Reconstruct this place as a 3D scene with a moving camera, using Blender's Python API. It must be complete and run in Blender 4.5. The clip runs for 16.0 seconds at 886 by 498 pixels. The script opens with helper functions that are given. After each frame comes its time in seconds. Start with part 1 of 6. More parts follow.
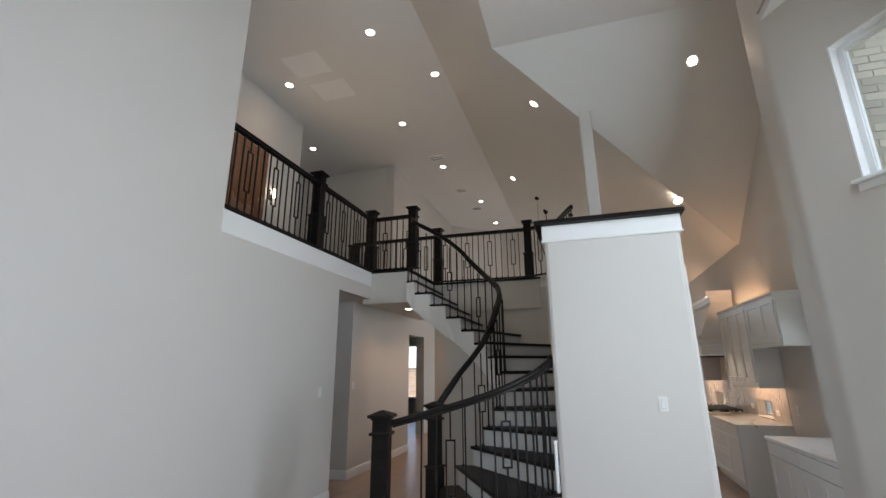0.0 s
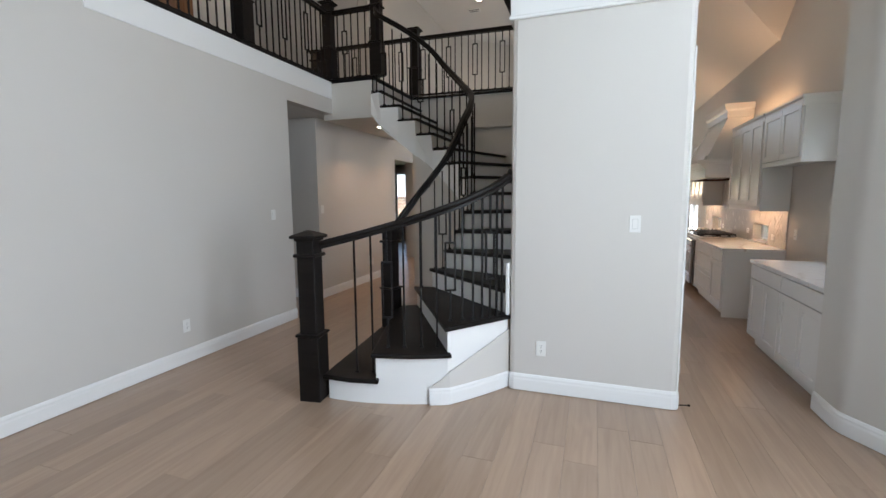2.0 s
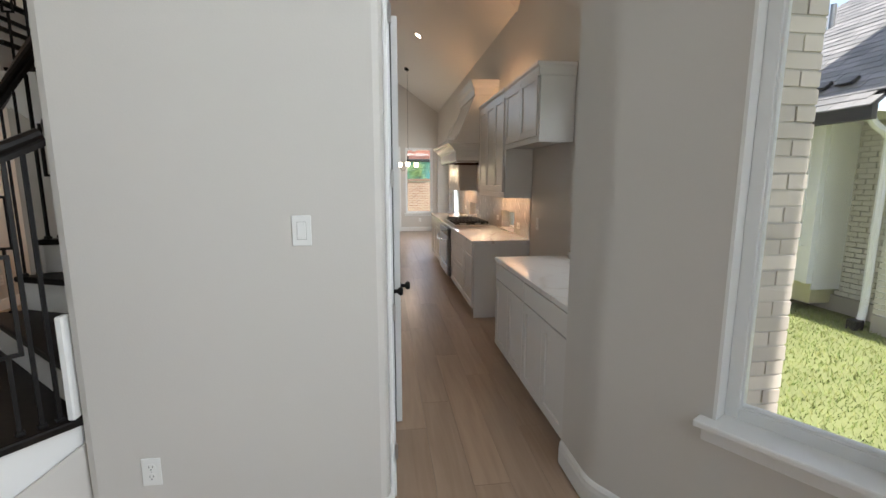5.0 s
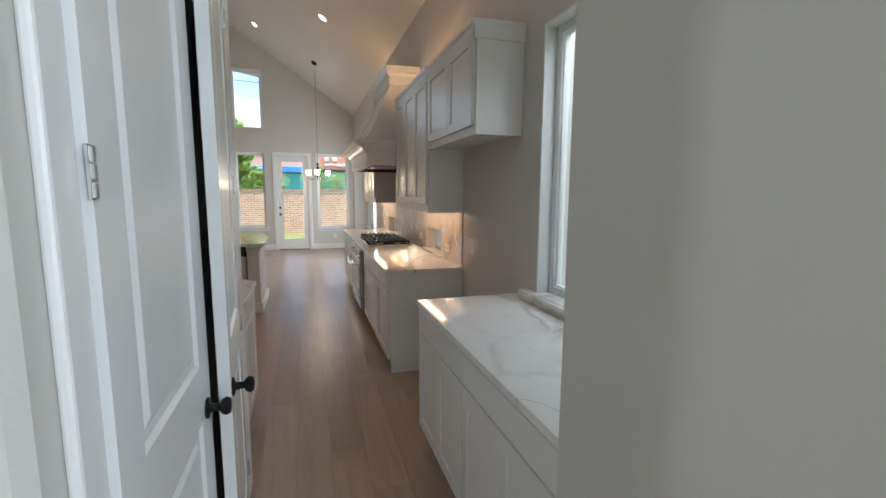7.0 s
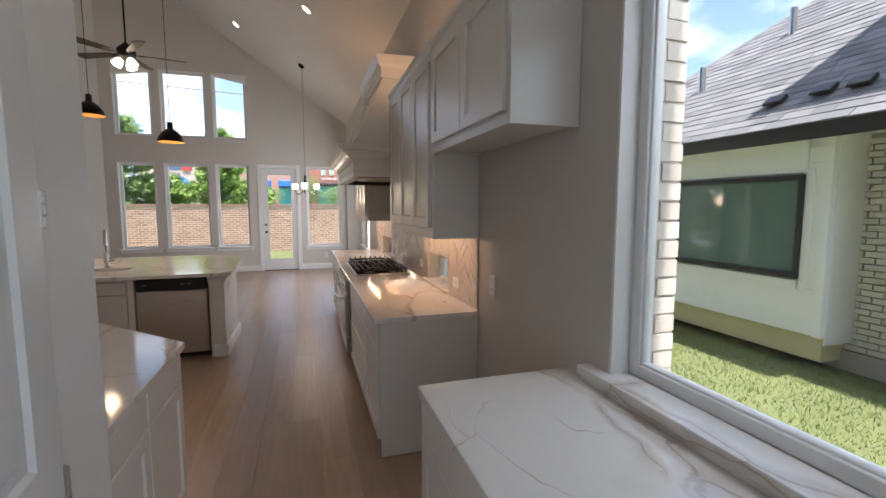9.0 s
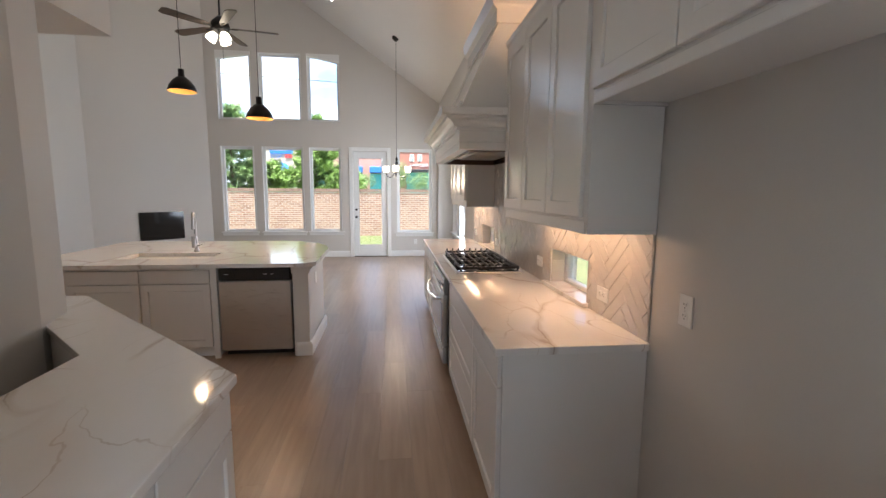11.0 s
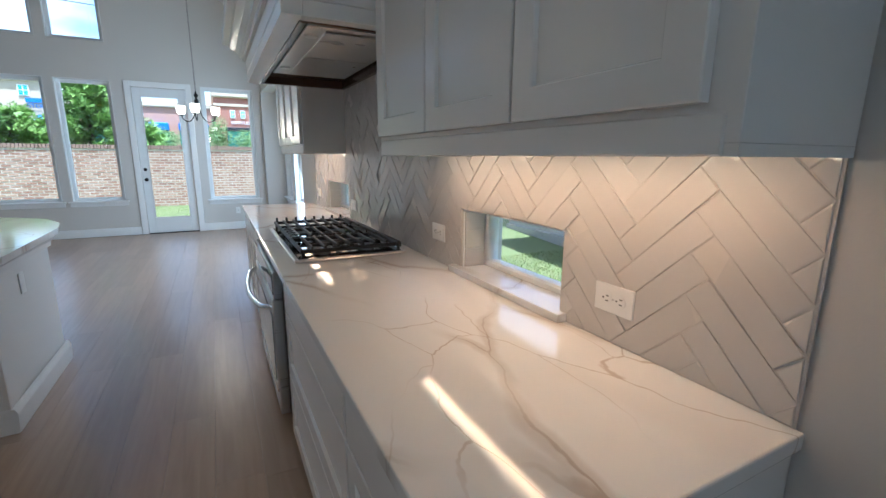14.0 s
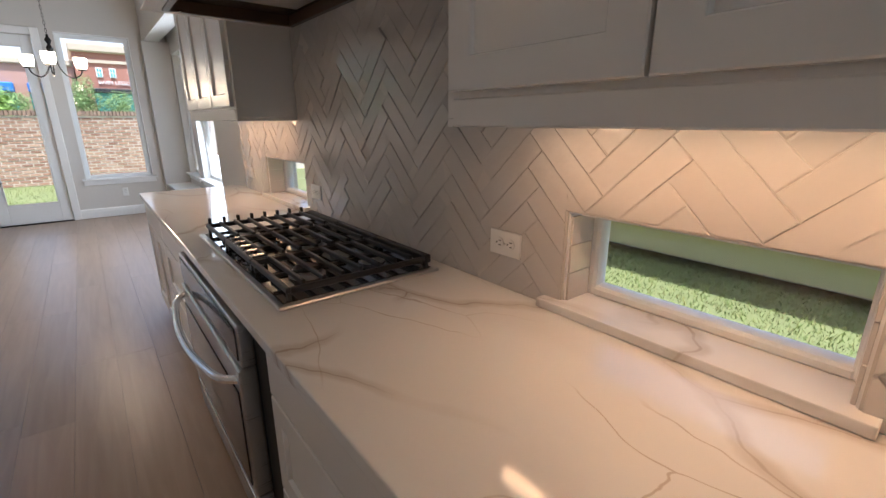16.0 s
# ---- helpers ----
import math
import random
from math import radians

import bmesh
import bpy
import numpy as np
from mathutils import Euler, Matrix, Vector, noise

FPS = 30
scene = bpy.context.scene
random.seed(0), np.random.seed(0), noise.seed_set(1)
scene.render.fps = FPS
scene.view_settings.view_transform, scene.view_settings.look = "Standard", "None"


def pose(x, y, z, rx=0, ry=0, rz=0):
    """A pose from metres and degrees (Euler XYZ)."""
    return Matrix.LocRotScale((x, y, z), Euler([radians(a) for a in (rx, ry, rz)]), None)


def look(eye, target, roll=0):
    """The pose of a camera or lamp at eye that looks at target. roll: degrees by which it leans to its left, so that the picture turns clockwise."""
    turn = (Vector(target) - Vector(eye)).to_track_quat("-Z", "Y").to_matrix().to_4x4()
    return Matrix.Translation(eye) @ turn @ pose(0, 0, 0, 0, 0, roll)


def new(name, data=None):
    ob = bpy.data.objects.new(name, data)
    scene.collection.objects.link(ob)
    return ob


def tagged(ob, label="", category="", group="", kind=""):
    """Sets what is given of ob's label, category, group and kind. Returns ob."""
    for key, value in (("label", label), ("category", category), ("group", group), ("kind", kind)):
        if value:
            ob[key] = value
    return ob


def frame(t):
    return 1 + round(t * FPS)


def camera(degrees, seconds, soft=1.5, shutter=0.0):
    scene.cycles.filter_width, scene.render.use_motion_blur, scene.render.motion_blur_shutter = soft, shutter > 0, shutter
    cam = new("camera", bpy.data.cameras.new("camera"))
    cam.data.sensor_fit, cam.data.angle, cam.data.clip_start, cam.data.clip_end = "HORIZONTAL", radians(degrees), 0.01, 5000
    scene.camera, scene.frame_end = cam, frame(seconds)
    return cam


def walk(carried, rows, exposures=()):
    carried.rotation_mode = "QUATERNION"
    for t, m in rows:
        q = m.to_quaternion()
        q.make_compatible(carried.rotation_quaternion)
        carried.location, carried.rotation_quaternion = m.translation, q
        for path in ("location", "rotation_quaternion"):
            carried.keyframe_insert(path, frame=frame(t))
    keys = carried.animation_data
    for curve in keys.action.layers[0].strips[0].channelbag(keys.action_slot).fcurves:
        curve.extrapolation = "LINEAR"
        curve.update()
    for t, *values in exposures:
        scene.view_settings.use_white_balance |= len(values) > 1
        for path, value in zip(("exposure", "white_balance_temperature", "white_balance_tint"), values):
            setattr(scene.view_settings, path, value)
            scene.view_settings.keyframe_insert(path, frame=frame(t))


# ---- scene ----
cam = camera(90.7, 16.0)
PATH = [
    (0, (0.74, 0.728, 1.646), (0.168, 2.572, 2.167), -0.4),
    (0.5, (0.751, 1.006, 1.607), (0.022, 2.861, 1.775), -0.1),
    (1, (0.708, 1.21, 1.598), (-0.06, 3.057, 1.592), -0.0),
    (1.5, (0.799, 1.374, 1.537), (0.026, 3.216, 1.429), -0.1),
    (2, (1.064, 1.609, 1.524), (0.418, 3.488, 1.294), -0.4),
    (2.5, (1.222, 1.834, 1.52), (0.946, 3.792, 1.222), -0.3),
    (3, (1.272, 2.106, 1.528), (1.327, 4.079, 1.207), 0.1),
    (3.5, (1.431, 2.368, 1.512), (1.678, 4.328, 1.198), -0.0),
    (4, (1.591, 2.622, 1.533), (1.87, 4.577, 1.218), -0.3),
    (4.2, (1.604, 2.735, 1.529), (1.873, 4.691, 1.212), -0.2),
    (6.5, (1.909, 4.106, 1.528), (2.168, 6.071, 1.26), 0.2),
    (7, (1.997, 4.383, 1.511), (2.587, 6.277, 1.256), 0.3),
    (7.5, (2.067, 4.644, 1.529), (2.843, 6.475, 1.318), 0.2),
    (8, (2.077, 4.883, 1.53), (2.858, 6.714, 1.337), 0.5),
    (8.5, (2.148, 5.121, 1.527), (2.944, 6.946, 1.337), 0.3),
    (9, (2.218, 5.321, 1.545), (2.819, 7.219, 1.35), 0.0),
    (9.5, (2.202, 5.524, 1.533), (2.518, 7.488, 1.327), 0.3),
    (10, (2.172, 5.738, 1.548), (2.444, 7.707, 1.333), 0.3),
    (12.3, (2.272, 6.792, 1.423), (2.446, 8.755, 1.083), 0.6),
    (12.5, (2.301, 6.89, 1.414), (2.733, 8.811, 1.068), 0.5),
    (13, (2.361, 7.141, 1.403), (3.137, 8.949, 1.045), 0.5),
    (13.5, (2.388, 7.332, 1.376), (3.196, 9.123, 1.003), 0.4),
    (14, (2.395, 7.55, 1.342), (3.291, 9.29, 0.931), 0.4),
    (14.5, (2.377, 7.743, 1.338), (3.576, 9.272, 0.863), 0.4),
    (15, (2.389, 7.964, 1.356), (3.661, 9.412, 0.822), 0.2),
    (15.5, (2.393, 8.196, 1.343), (3.66, 9.647, 0.803), 0.2),
    (16, (2.353, 8.42, 1.356), (3.551, 9.92, 0.796), -0.1),
]
EXPOSURES = [(0.0, 1.45, 6000, 10), (1.5, 1.65, 6000, 10), (2.5, 1.7, 6000, 10), (3.5, 1.35, 6400, 10), (4.0, 1.2, 6500, 12), (6.5, 1.35, 6200, 6), (8.0, 1.35, 5800, 6), (9.0, 1.15, 6100, 13), (10.0, 1.4, 6500, 17), (12.5, 1.7, 4800, 0), (13.5, 1.5, 4800, 0), (15.0, 1.15, 5000, 4), (16.0, 1.15, 5700, 10)]
walk(cam, [(t, look(eye, target, roll)) for t, eye, target, roll in PATH], EXPOSURES)

# ---- world, sun, sky ----
world = bpy.data.worlds.new("sky_world")
scene.world = world
world.use_nodes = True
_nt = world.node_tree
_bg = _nt.nodes["Background"]
_sky = _nt.nodes.new("ShaderNodeTexSky")
_sky.sky_type = "NISHITA"
_sky.sun_disc = False
SUN_DIR = Vector((0.04, -0.36, 1.0)).normalized()
_sky.sun_elevation = math.asin(SUN_DIR.z)
_sky.sun_rotation = math.atan2(SUN_DIR.x, SUN_DIR.y)
_sky.air_density, _sky.dust_density = 1.0, 1.6
# soft fair-weather clouds over the sky
_tc = _nt.nodes.new("ShaderNodeTexCoord")
_mp = _nt.nodes.new("ShaderNodeMapping")
_mp.inputs["Scale"].default_value = (2.2, 2.2, 5.5)
_nz = _nt.nodes.new("ShaderNodeTexNoise")
_nz.inputs["Scale"].default_value = 1.7
_nz.inputs["Detail"].default_value = 7
_rp = _nt.nodes.new("ShaderNodeValToRGB")
_rp.color_ramp.elements[0].position, _rp.color_ramp.elements[1].position = 0.46, 0.66
_mx = _nt.nodes.new("ShaderNodeMixRGB")
_mx.inputs[2].default_value = (5.6, 6.0, 6.6, 1)
_nt.links.new(_tc.outputs["Generated"], _mp.inputs[0])
_nt.links.new(_mp.outputs[0], _nz.inputs["Vector"])
_nt.links.new(_nz.outputs["Fac"], _rp.inputs[0])
_nt.links.new(_rp.outputs[0], _mx.inputs[0])
_nt.links.new(_sky.outputs[0], _mx.inputs[1])
_nt.links.new(_mx.outputs[0], _bg.inputs[0])
_bg.inputs[1].default_value = 0.15

_s = bpy.data.lights.new("sun", "SUN")
_s.energy, _s.angle, _s.color = 5.0, radians(0.5), (1.0, 0.95, 0.87)
_so = new("sun", _s)
_so.matrix_world = look(SUN_DIR * 60, (0, 0, 0))


def window_light(name, centre, towards, w, h, power, color=(0.88, 0.95, 1.0)):
    """Added area lamp standing for sky light in or above a window's opening."""
    d = bpy.data.lights.new(name, "AREA")
    d.shape, d.size, d.size_y, d.energy, d.color = "RECTANGLE", w, h, power, color
    o = new(name, d)
    o.matrix_world = look(centre, Vector(centre) + Vector(towards))
    return o


def lamp_light(name, at, power, size=0.1, color=(1.0, 0.66, 0.38), down=(0, 0, -1), sx=None):
    d = bpy.data.lights.new(name, "AREA")
    d.energy, d.color = power, color
    if sx:
        d.shape, d.size, d.size_y = "RECTANGLE", sx, size
    else:
        d.shape, d.size = "DISK", size
    o = new(name, d)
    o.matrix_world = pose(*at, 0, 0, 90) if sx and down == (0, 0, -1) else look(at, Vector(at) + Vector(down))
    return o


SKYLIGHT = 1.0
window_light("sky_front", (0.25, -2.62, 2.2), (0, 1, 0.05), 3.4, 3.1, 0.8 * SKYLIGHT)
for y in (1.72, 2.65):
    window_light("sky_bay", (3.27 - 0.0334 * (y - 1.2), y, 1.515), (-1, 0, -0.1), 0.72, 1.6, 18 * SKYLIGHT)
for y in (1.72, 2.65, 3.58):
    window_light("sky_bay_upper", (3.27 - 0.0334 * (y - 1.2), y, 3.565), (-1, 0, -0.25), 0.72, 1.08, 10 * SKYLIGHT)
for y, w in ((13.5, 0.85), (14.72, 0.95)):
    window_light("sky_nook", (3.62, y, 1.45), (-1, 0, -0.12), w, 1.6, 14 * SKYLIGHT)
# lamp added outside above the counter window's head to brighten the worktop
window_light("sky_counter", (3.62, 5.98, 2.64), (-0.55, 0, -0.84), 1.1, 0.3, 4.5 * SKYLIGHT)

# ---- materials ----
def nodes_of(name):
    m = bpy.data.materials.new(name)
    m.use_nodes = True
    t = m.node_tree
    return m, t, t.nodes["Principled BSDF"]


def paint(name, color, rough=0.5, bump=0.02, scale=180.0, mottle=0.03, metal=0.0, spec=0.5, per_object=0.0):
    """Painted or plain surface with faint mottling and an orange-peel relief."""
    m, t, b = nodes_of(name)
    b.inputs["Roughness"].default_value = rough
    b.inputs["Metallic"].default_value = metal
    b.inputs["Specular IOR Level"].default_value = spec
    tc = t.nodes.new("ShaderNodeTexCoord")
    geo = t.nodes.new("ShaderNodeNewGeometry")
    n1 = t.nodes.new("ShaderNodeTexNoise")
    n1.inputs["Scale"].default_value, n1.inputs["Detail"].default_value = 1.3, 4
    t.links.new(geo.outputs["Position"], n1.inputs["Vector"])
    mx = t.nodes.new("ShaderNodeMixRGB")
    mx.inputs[1].default_value = (*[c * (1 - mottle) for c in color], 1)
    mx.inputs[2].default_value = (*[min(1, c * (1 + mottle)) for c in color], 1)
    t.links.new(n1.outputs["Fac"], mx.inputs[0])
    col = mx.outputs[0]
    if per_object:
        oi = t.nodes.new("ShaderNodeObjectInfo")
        mr = t.nodes.new("ShaderNodeMapRange")
        mr.inputs[3].default_value, mr.inputs[4].default_value = 1 - per_object, 1 + per_object
        hv = t.nodes.new("ShaderNodeHueSaturation")
        t.links.new(oi.outputs["Random"], mr.inputs[0])
        t.links.new(mr.outputs[0], hv.inputs["Value"])
        t.links.new(col, hv.inputs["Color"])
        col = hv.outputs[0]
    t.links.new(col, b.inputs["Base Color"])
    if bump:
        n2 = t.nodes.new("ShaderNodeTexNoise")
        n2.inputs["Scale"].default_value, n2.inputs["Detail"].default_value = scale, 3
        t.links.new(geo.outputs["Position"], n2.inputs["Vector"])
        bp = t.nodes.new("ShaderNodeBump")
        bp.inputs["Strength"].default_value = bump * 10
        bp.inputs["Distance"].default_value = 0.0012
        t.links.new(n2.outputs["Fac"], bp.inputs["Height"])
        t.links.new(bp.outputs[0], b.inputs["Normal"])
    return m


def wood(name, dark, light, rough=0.4, along="y", island=False, grain=1.0, smudge=False):
    """Wood with long grain; every board a little different."""
    m, t, b = nodes_of(name)
    geo = t.nodes.new("ShaderNodeNewGeometry")
    oi = t.nodes.new("ShaderNodeObjectInfo")
    rnd = geo.outputs["Random Per Island"] if island else oi.outputs["Random"]
    mp = t.nodes.new("ShaderNodeMapping")
    sc = {"y": (24, 1.6, 24), "x": (1.6, 24, 24), "z": (24, 24, 1.6)}[along]
    mp.inputs["Scale"].default_value = sc
    off = t.nodes.new("ShaderNodeCombineXYZ")
    mu = t.nodes.new("ShaderNodeMath")
    mu.operation, mu.inputs[1].default_value = "MULTIPLY", 37.0
    t.links.new(rnd, mu.inputs[0])
    t.links.new(mu.outputs[0], off.inputs[2])
    t.links.new(mu.outputs[0], off.inputs[0])
    t.links.new(off.outputs[0], mp.inputs["Location"])
    t.links.new(geo.outputs["Position"], mp.inputs["Vector"])
    n = t.nodes.new("ShaderNodeTexNoise")
    n.inputs["Scale"].default_value, n.inputs["Detail"].default_value, n.inputs["Distortion"].default_value = 1.0, 6, 0.8
    t.links.new(mp.outputs[0], n.inputs["Vector"])
    rp = t.nodes.new("ShaderNodeValToRGB")
    rp.color_ramp.elements[0].position, rp.color_ramp.elements[1].position = 0.28, 0.72
    rp.color_ramp.elements[0].color, rp.color_ramp.elements[1].color = (*dark, 1), (*light, 1)
    t.links.new(n.outputs["Fac"], rp.inputs[0])
    hv = t.nodes.new("ShaderNodeHueSaturation")
    mr = t.nodes.new("ShaderNodeMapRange")
    mr.inputs[3].default_value, mr.inputs[4].default_value = 0.90, 1.09
    t.links.new(rnd, mr.inputs[0])
    t.links.new(mr.outputs[0], hv.inputs["Value"])
    t.links.new(rp.outputs[0], hv.inputs["Color"])
    # broad worn and dusty patches
    n3 = t.nodes.new("ShaderNodeTexNoise")
    n3.inputs["Scale"].default_value, n3.inputs["Detail"].default_value = 1.1, 5
    t.links.new(geo.outputs["Position"], n3.inputs["Vector"])
    mr3 = t.nodes.new("ShaderNodeMapRange")
    mr3.inputs[1].default_value, mr3.inputs[2].default_value = 0.3, 0.7
    mr3.inputs[3].default_value, mr3.inputs[4].default_value = rough - 0.02, rough + 0.05
    t.links.new(n3.outputs["Fac"], mr3.inputs[0])
    t.links.new(mr3.outputs[0], b.inputs["Roughness"])
    shade = hv.outputs[0]
    if smudge:
        for scale, lo, hi, tone, seed in ((1.9, 0.56, 0.80, (0.16, 0.11, 0.085), 4.0),):
            ms = t.nodes.new("ShaderNodeMapping")
            ms.inputs["Location"].default_value = (seed, seed * 0.7, 0)
            ns = t.nodes.new("ShaderNodeTexNoise")
            ns.inputs["Scale"].default_value, ns.inputs["Detail"].default_value, ns.inputs["Roughness"].default_value = scale, 4, 0.5
            rs = t.nodes.new("ShaderNodeMapRange")
            rs.inputs[1].default_value, rs.inputs[2].default_value, rs.inputs[4].default_value = lo, hi, 0.12
            xs = t.nodes.new("ShaderNodeMixRGB")
            xs.inputs[2].default_value = (*tone, 1)
            t.links.new(geo.outputs["Position"], ms.inputs["Vector"])
            t.links.new(ms.outputs[0], ns.inputs["Vector"])
            t.links.new(ns.outputs["Fac"], rs.inputs[0])
            t.links.new(rs.outputs[0], xs.inputs[0])
            t.links.new(shade, xs.inputs[1])
            shade = xs.outputs[0]
    t.links.new(shade, b.inputs["Base Color"])
    bp = t.nodes.new("ShaderNodeBump")
    bp.inputs["Strength"].default_value, bp.inputs["Distance"].default_value = 0.25 * grain, 0.0015
    t.links.new(n.outputs["Fac"], bp.inputs["Height"])
    t.links.new(bp.outputs[0], b.inputs["Normal"])
    return m


def quartz(name):
    """Polished white quartz: branching soft veins with fine dark cracks along them."""
    m, t, b = nodes_of(name)
    geo = t.nodes.new("ShaderNodeNewGeometry")
    b.inputs["Roughness"].default_value = 0.08
    prev = None
    for scale, width, strength, colr, seed, lo, hi in ((1.15, 0.026, 0.42, (0.46, 0.39, 0.32), 3.1, 0.36, 0.54), (1.15, 0.0040, 0.5, (0.27, 0.19, 0.12), 3.1, 0.42, 0.58), (2.1, 0.0045, 0.55, (0.38, 0.29, 0.21), 8.4, 0.47, 0.62), (0.7, 0.06, 0.15, (0.60, 0.54, 0.48), 5.7, 0.40, 0.60)):
        mp = t.nodes.new("ShaderNodeMapping")
        mp.inputs["Location"].default_value = (seed, seed * 1.7, seed)
        mp.inputs["Rotation"].default_value = (0, 0, 0.6)
        mp.inputs["Scale"].default_value = (1.5, 0.75, 1)
        t.links.new(geo.outputs["Position"], mp.inputs["Vector"])
        vec = mp.outputs[0]
        for ns, amount in ((1.3, 0.55), (5.0, 0.10), (17.0, 0.025)):
            n = t.nodes.new("ShaderNodeTexNoise")
            n.inputs["Scale"].default_value, n.inputs["Detail"].default_value = ns, 2
            t.links.new(mp.outputs[0], n.inputs["Vector"])
            sb = t.nodes.new("ShaderNodeVectorMath")
            sb.operation = "SUBTRACT"
            sb.inputs[1].default_value = (0.5, 0.5, 0.5)
            sc = t.nodes.new("ShaderNodeVectorMath")
            sc.operation = "SCALE"
            sc.inputs["Scale"].default_value = amount
            ad = t.nodes.new("ShaderNodeVectorMath")
            ad.operation = "ADD"
            t.links.new(n.outputs["Color"], sb.inputs[0])
            t.links.new(sb.outputs[0], sc.inputs[0])
            t.links.new(vec, ad.inputs[0])
            t.links.new(sc.outputs[0], ad.inputs[1])
            vec = ad.outputs[0]
        vo = t.nodes.new("ShaderNodeTexVoronoi")
        vo.feature = "DISTANCE_TO_EDGE"
        vo.inputs["Scale"].default_value = scale
        t.links.new(vec, vo.inputs["Vector"])
        br = t.nodes.new("ShaderNodeTexNoise")
        br.inputs["Scale"].default_value = 1.9
        t.links.new(mp.outputs[0], br.inputs["Vector"])
        wd = t.nodes.new("ShaderNodeMapRange")
        wd.inputs[1].default_value, wd.inputs[2].default_value = lo, hi
        t.links.new(br.outputs["Fac"], wd.inputs[0])
        mr = t.nodes.new("ShaderNodeMapRange")
        mr.interpolation_type = "SMOOTHSTEP"
        mr.inputs[1].default_value, mr.inputs[2].default_value, mr.inputs[3].default_value, mr.inputs[4].default_value = width * 0.35, width * 1.5, strength, 0.0
        t.links.new(vo.outputs["Distance"], mr.inputs[0])
        ml = t.nodes.new("ShaderNodeMath")
        ml.operation = "MULTIPLY"
        t.links.new(mr.outputs[0], ml.inputs[0])
        t.links.new(wd.outputs[0], ml.inputs[1])
        mx = t.nodes.new("ShaderNodeMixRGB")
        t.links.new(ml.outputs[0], mx.inputs[0])
        if prev is None:
            mx.inputs[1].default_value = (0.80, 0.79, 0.77, 1)
        else:
            t.links.new(prev, mx.inputs[1])
        mx.inputs[2].default_value = (*colr, 1)
        prev = mx.outputs[0]
    t.links.new(prev, b.inputs["Base Color"])
    return m


def glass(name, tint=(1, 1, 1), rough=0.0):
    m, t, b = nodes_of(name)
    b.inputs["Base Color"].default_value = (*tint, 1)
    b.inputs["Roughness"].default_value = rough
    b.inputs["Transmission Weight"].default_value = 1.0
    b.inputs["IOR"].default_value = 1.45
    return m


def glow(name, color, strength):
    m, t, b = nodes_of(name)
    b.inputs["Base Color"].default_value = (0.8, 0.8, 0.8, 1)
    b.inputs["Emission Color"].default_value = (*color, 1)
    b.inputs["Emission Strength"].default_value = strength
    return m


def brushed(name, color, rough=0.3):
    m, t, b = nodes_of(name)
    b.inputs["Base Color"].default_value = (*color, 1)
    b.inputs["Metallic"].default_value = 1.0
    geo = t.nodes.new("ShaderNodeNewGeometry")
    mp = t.nodes.new("ShaderNodeMapping")
    mp.inputs["Scale"].default_value = (6, 6, 420)
    n = t.nodes.new("ShaderNodeTexNoise")
    n.inputs["Scale"].default_value = 1.0
    mr = t.nodes.new("ShaderNodeMapRange")
    mr.inputs[3].default_value, mr.inputs[4].default_value = rough - 0.07, rough + 0.07
    t.links.new(geo.outputs["Position"], mp.inputs["Vector"])
    t.links.new(mp.outputs[0], n.inputs["Vector"])
    t.links.new(n.outputs["Fac"], mr.inputs[0])
    t.links.new(mr.outputs[0], b.inputs["Roughness"])
    return m


WALL = paint("wall_paint_greige", (0.60, 0.575, 0.54), 0.55, 0.03, 140, 0.02)
CEIL = paint("ceiling_paint", (0.72, 0.70, 0.67), 0.7, 0.03, 120, 0.02)
TRIM = paint("trim_white_gloss", (0.80, 0.80, 0.79), 0.28, 0.004, 60, 0.01)
DOORP = paint("door_white_gloss", (0.78, 0.79, 0.79), 0.2, 0.006, 60, 0.01)
CAB = paint("cabinet_paint", (0.77, 0.755, 0.73), 0.26, 0.004, 90, 0.015, spec=0.4)
BLACKW = wood("black_stained_wood", (0.006, 0.005, 0.0045), (0.013, 0.010, 0.009), 0.40, "x")
BLACKW.node_tree.nodes["Principled BSDF"].inputs["Specular IOR Level"].default_value = 0.16
IRON = paint("black_iron", (0.012, 0.011, 0.011), 0.42, 0.01, 300, 0.05, spec=0.15)
OAK = wood("oak_plank", (0.34, 0.238, 0.168), (0.42, 0.305, 0.222), 0.30, "y")
OAKJ = wood("oak_plank_joined", (0.34, 0.238, 0.168), (0.42, 0.305, 0.222), 0.30, "y", island=True)
for _m in (OAK, OAKJ):
    _m.node_tree.nodes["Principled BSDF"].inputs["Specular IOR Level"].default_value = 0.75
GAPM = paint("floor_gap", (0.10, 0.07, 0.05), 0.8, 0)
QUARTZ = quartz("white_quartz")
STEEL = brushed("stainless_steel", (0.56, 0.55, 0.54), 0.3)
CHROME = brushed("bright_steel", (0.75, 0.75, 0.76), 0.14)
BLACKG = paint("black_glass", (0.01, 0.01, 0.011), 0.06, 0)
CASTI = paint("cast_iron", (0.013, 0.013, 0.014), 0.5, 0.03, 260, 0.1)
DARKIN = paint("dark_inside", (0.02, 0.018, 0.016), 0.8, 0)
PLATE = paint("white_plastic", (0.78, 0.78, 0.76), 0.32, 0)
LINER = paint("hood_liner", (0.09, 0.055, 0.038), 0.25, 0)
SLOT = paint("slot_dark", (0.03, 0.03, 0.03), 0.6, 0)
GLASS = glass("window_glass")
VINYL = paint("window_vinyl", (0.80, 0.81, 0.81), 0.35, 0)
TILE = paint("glazed_tile", (0.58, 0.555, 0.525), 0.07, 0.10, 13, 0.03, spec=0.95, per_object=0.03)
for _n in TILE.node_tree.nodes:
    if _n.type == "BUMP":
        _n.inputs["Distance"].default_value = 0.004
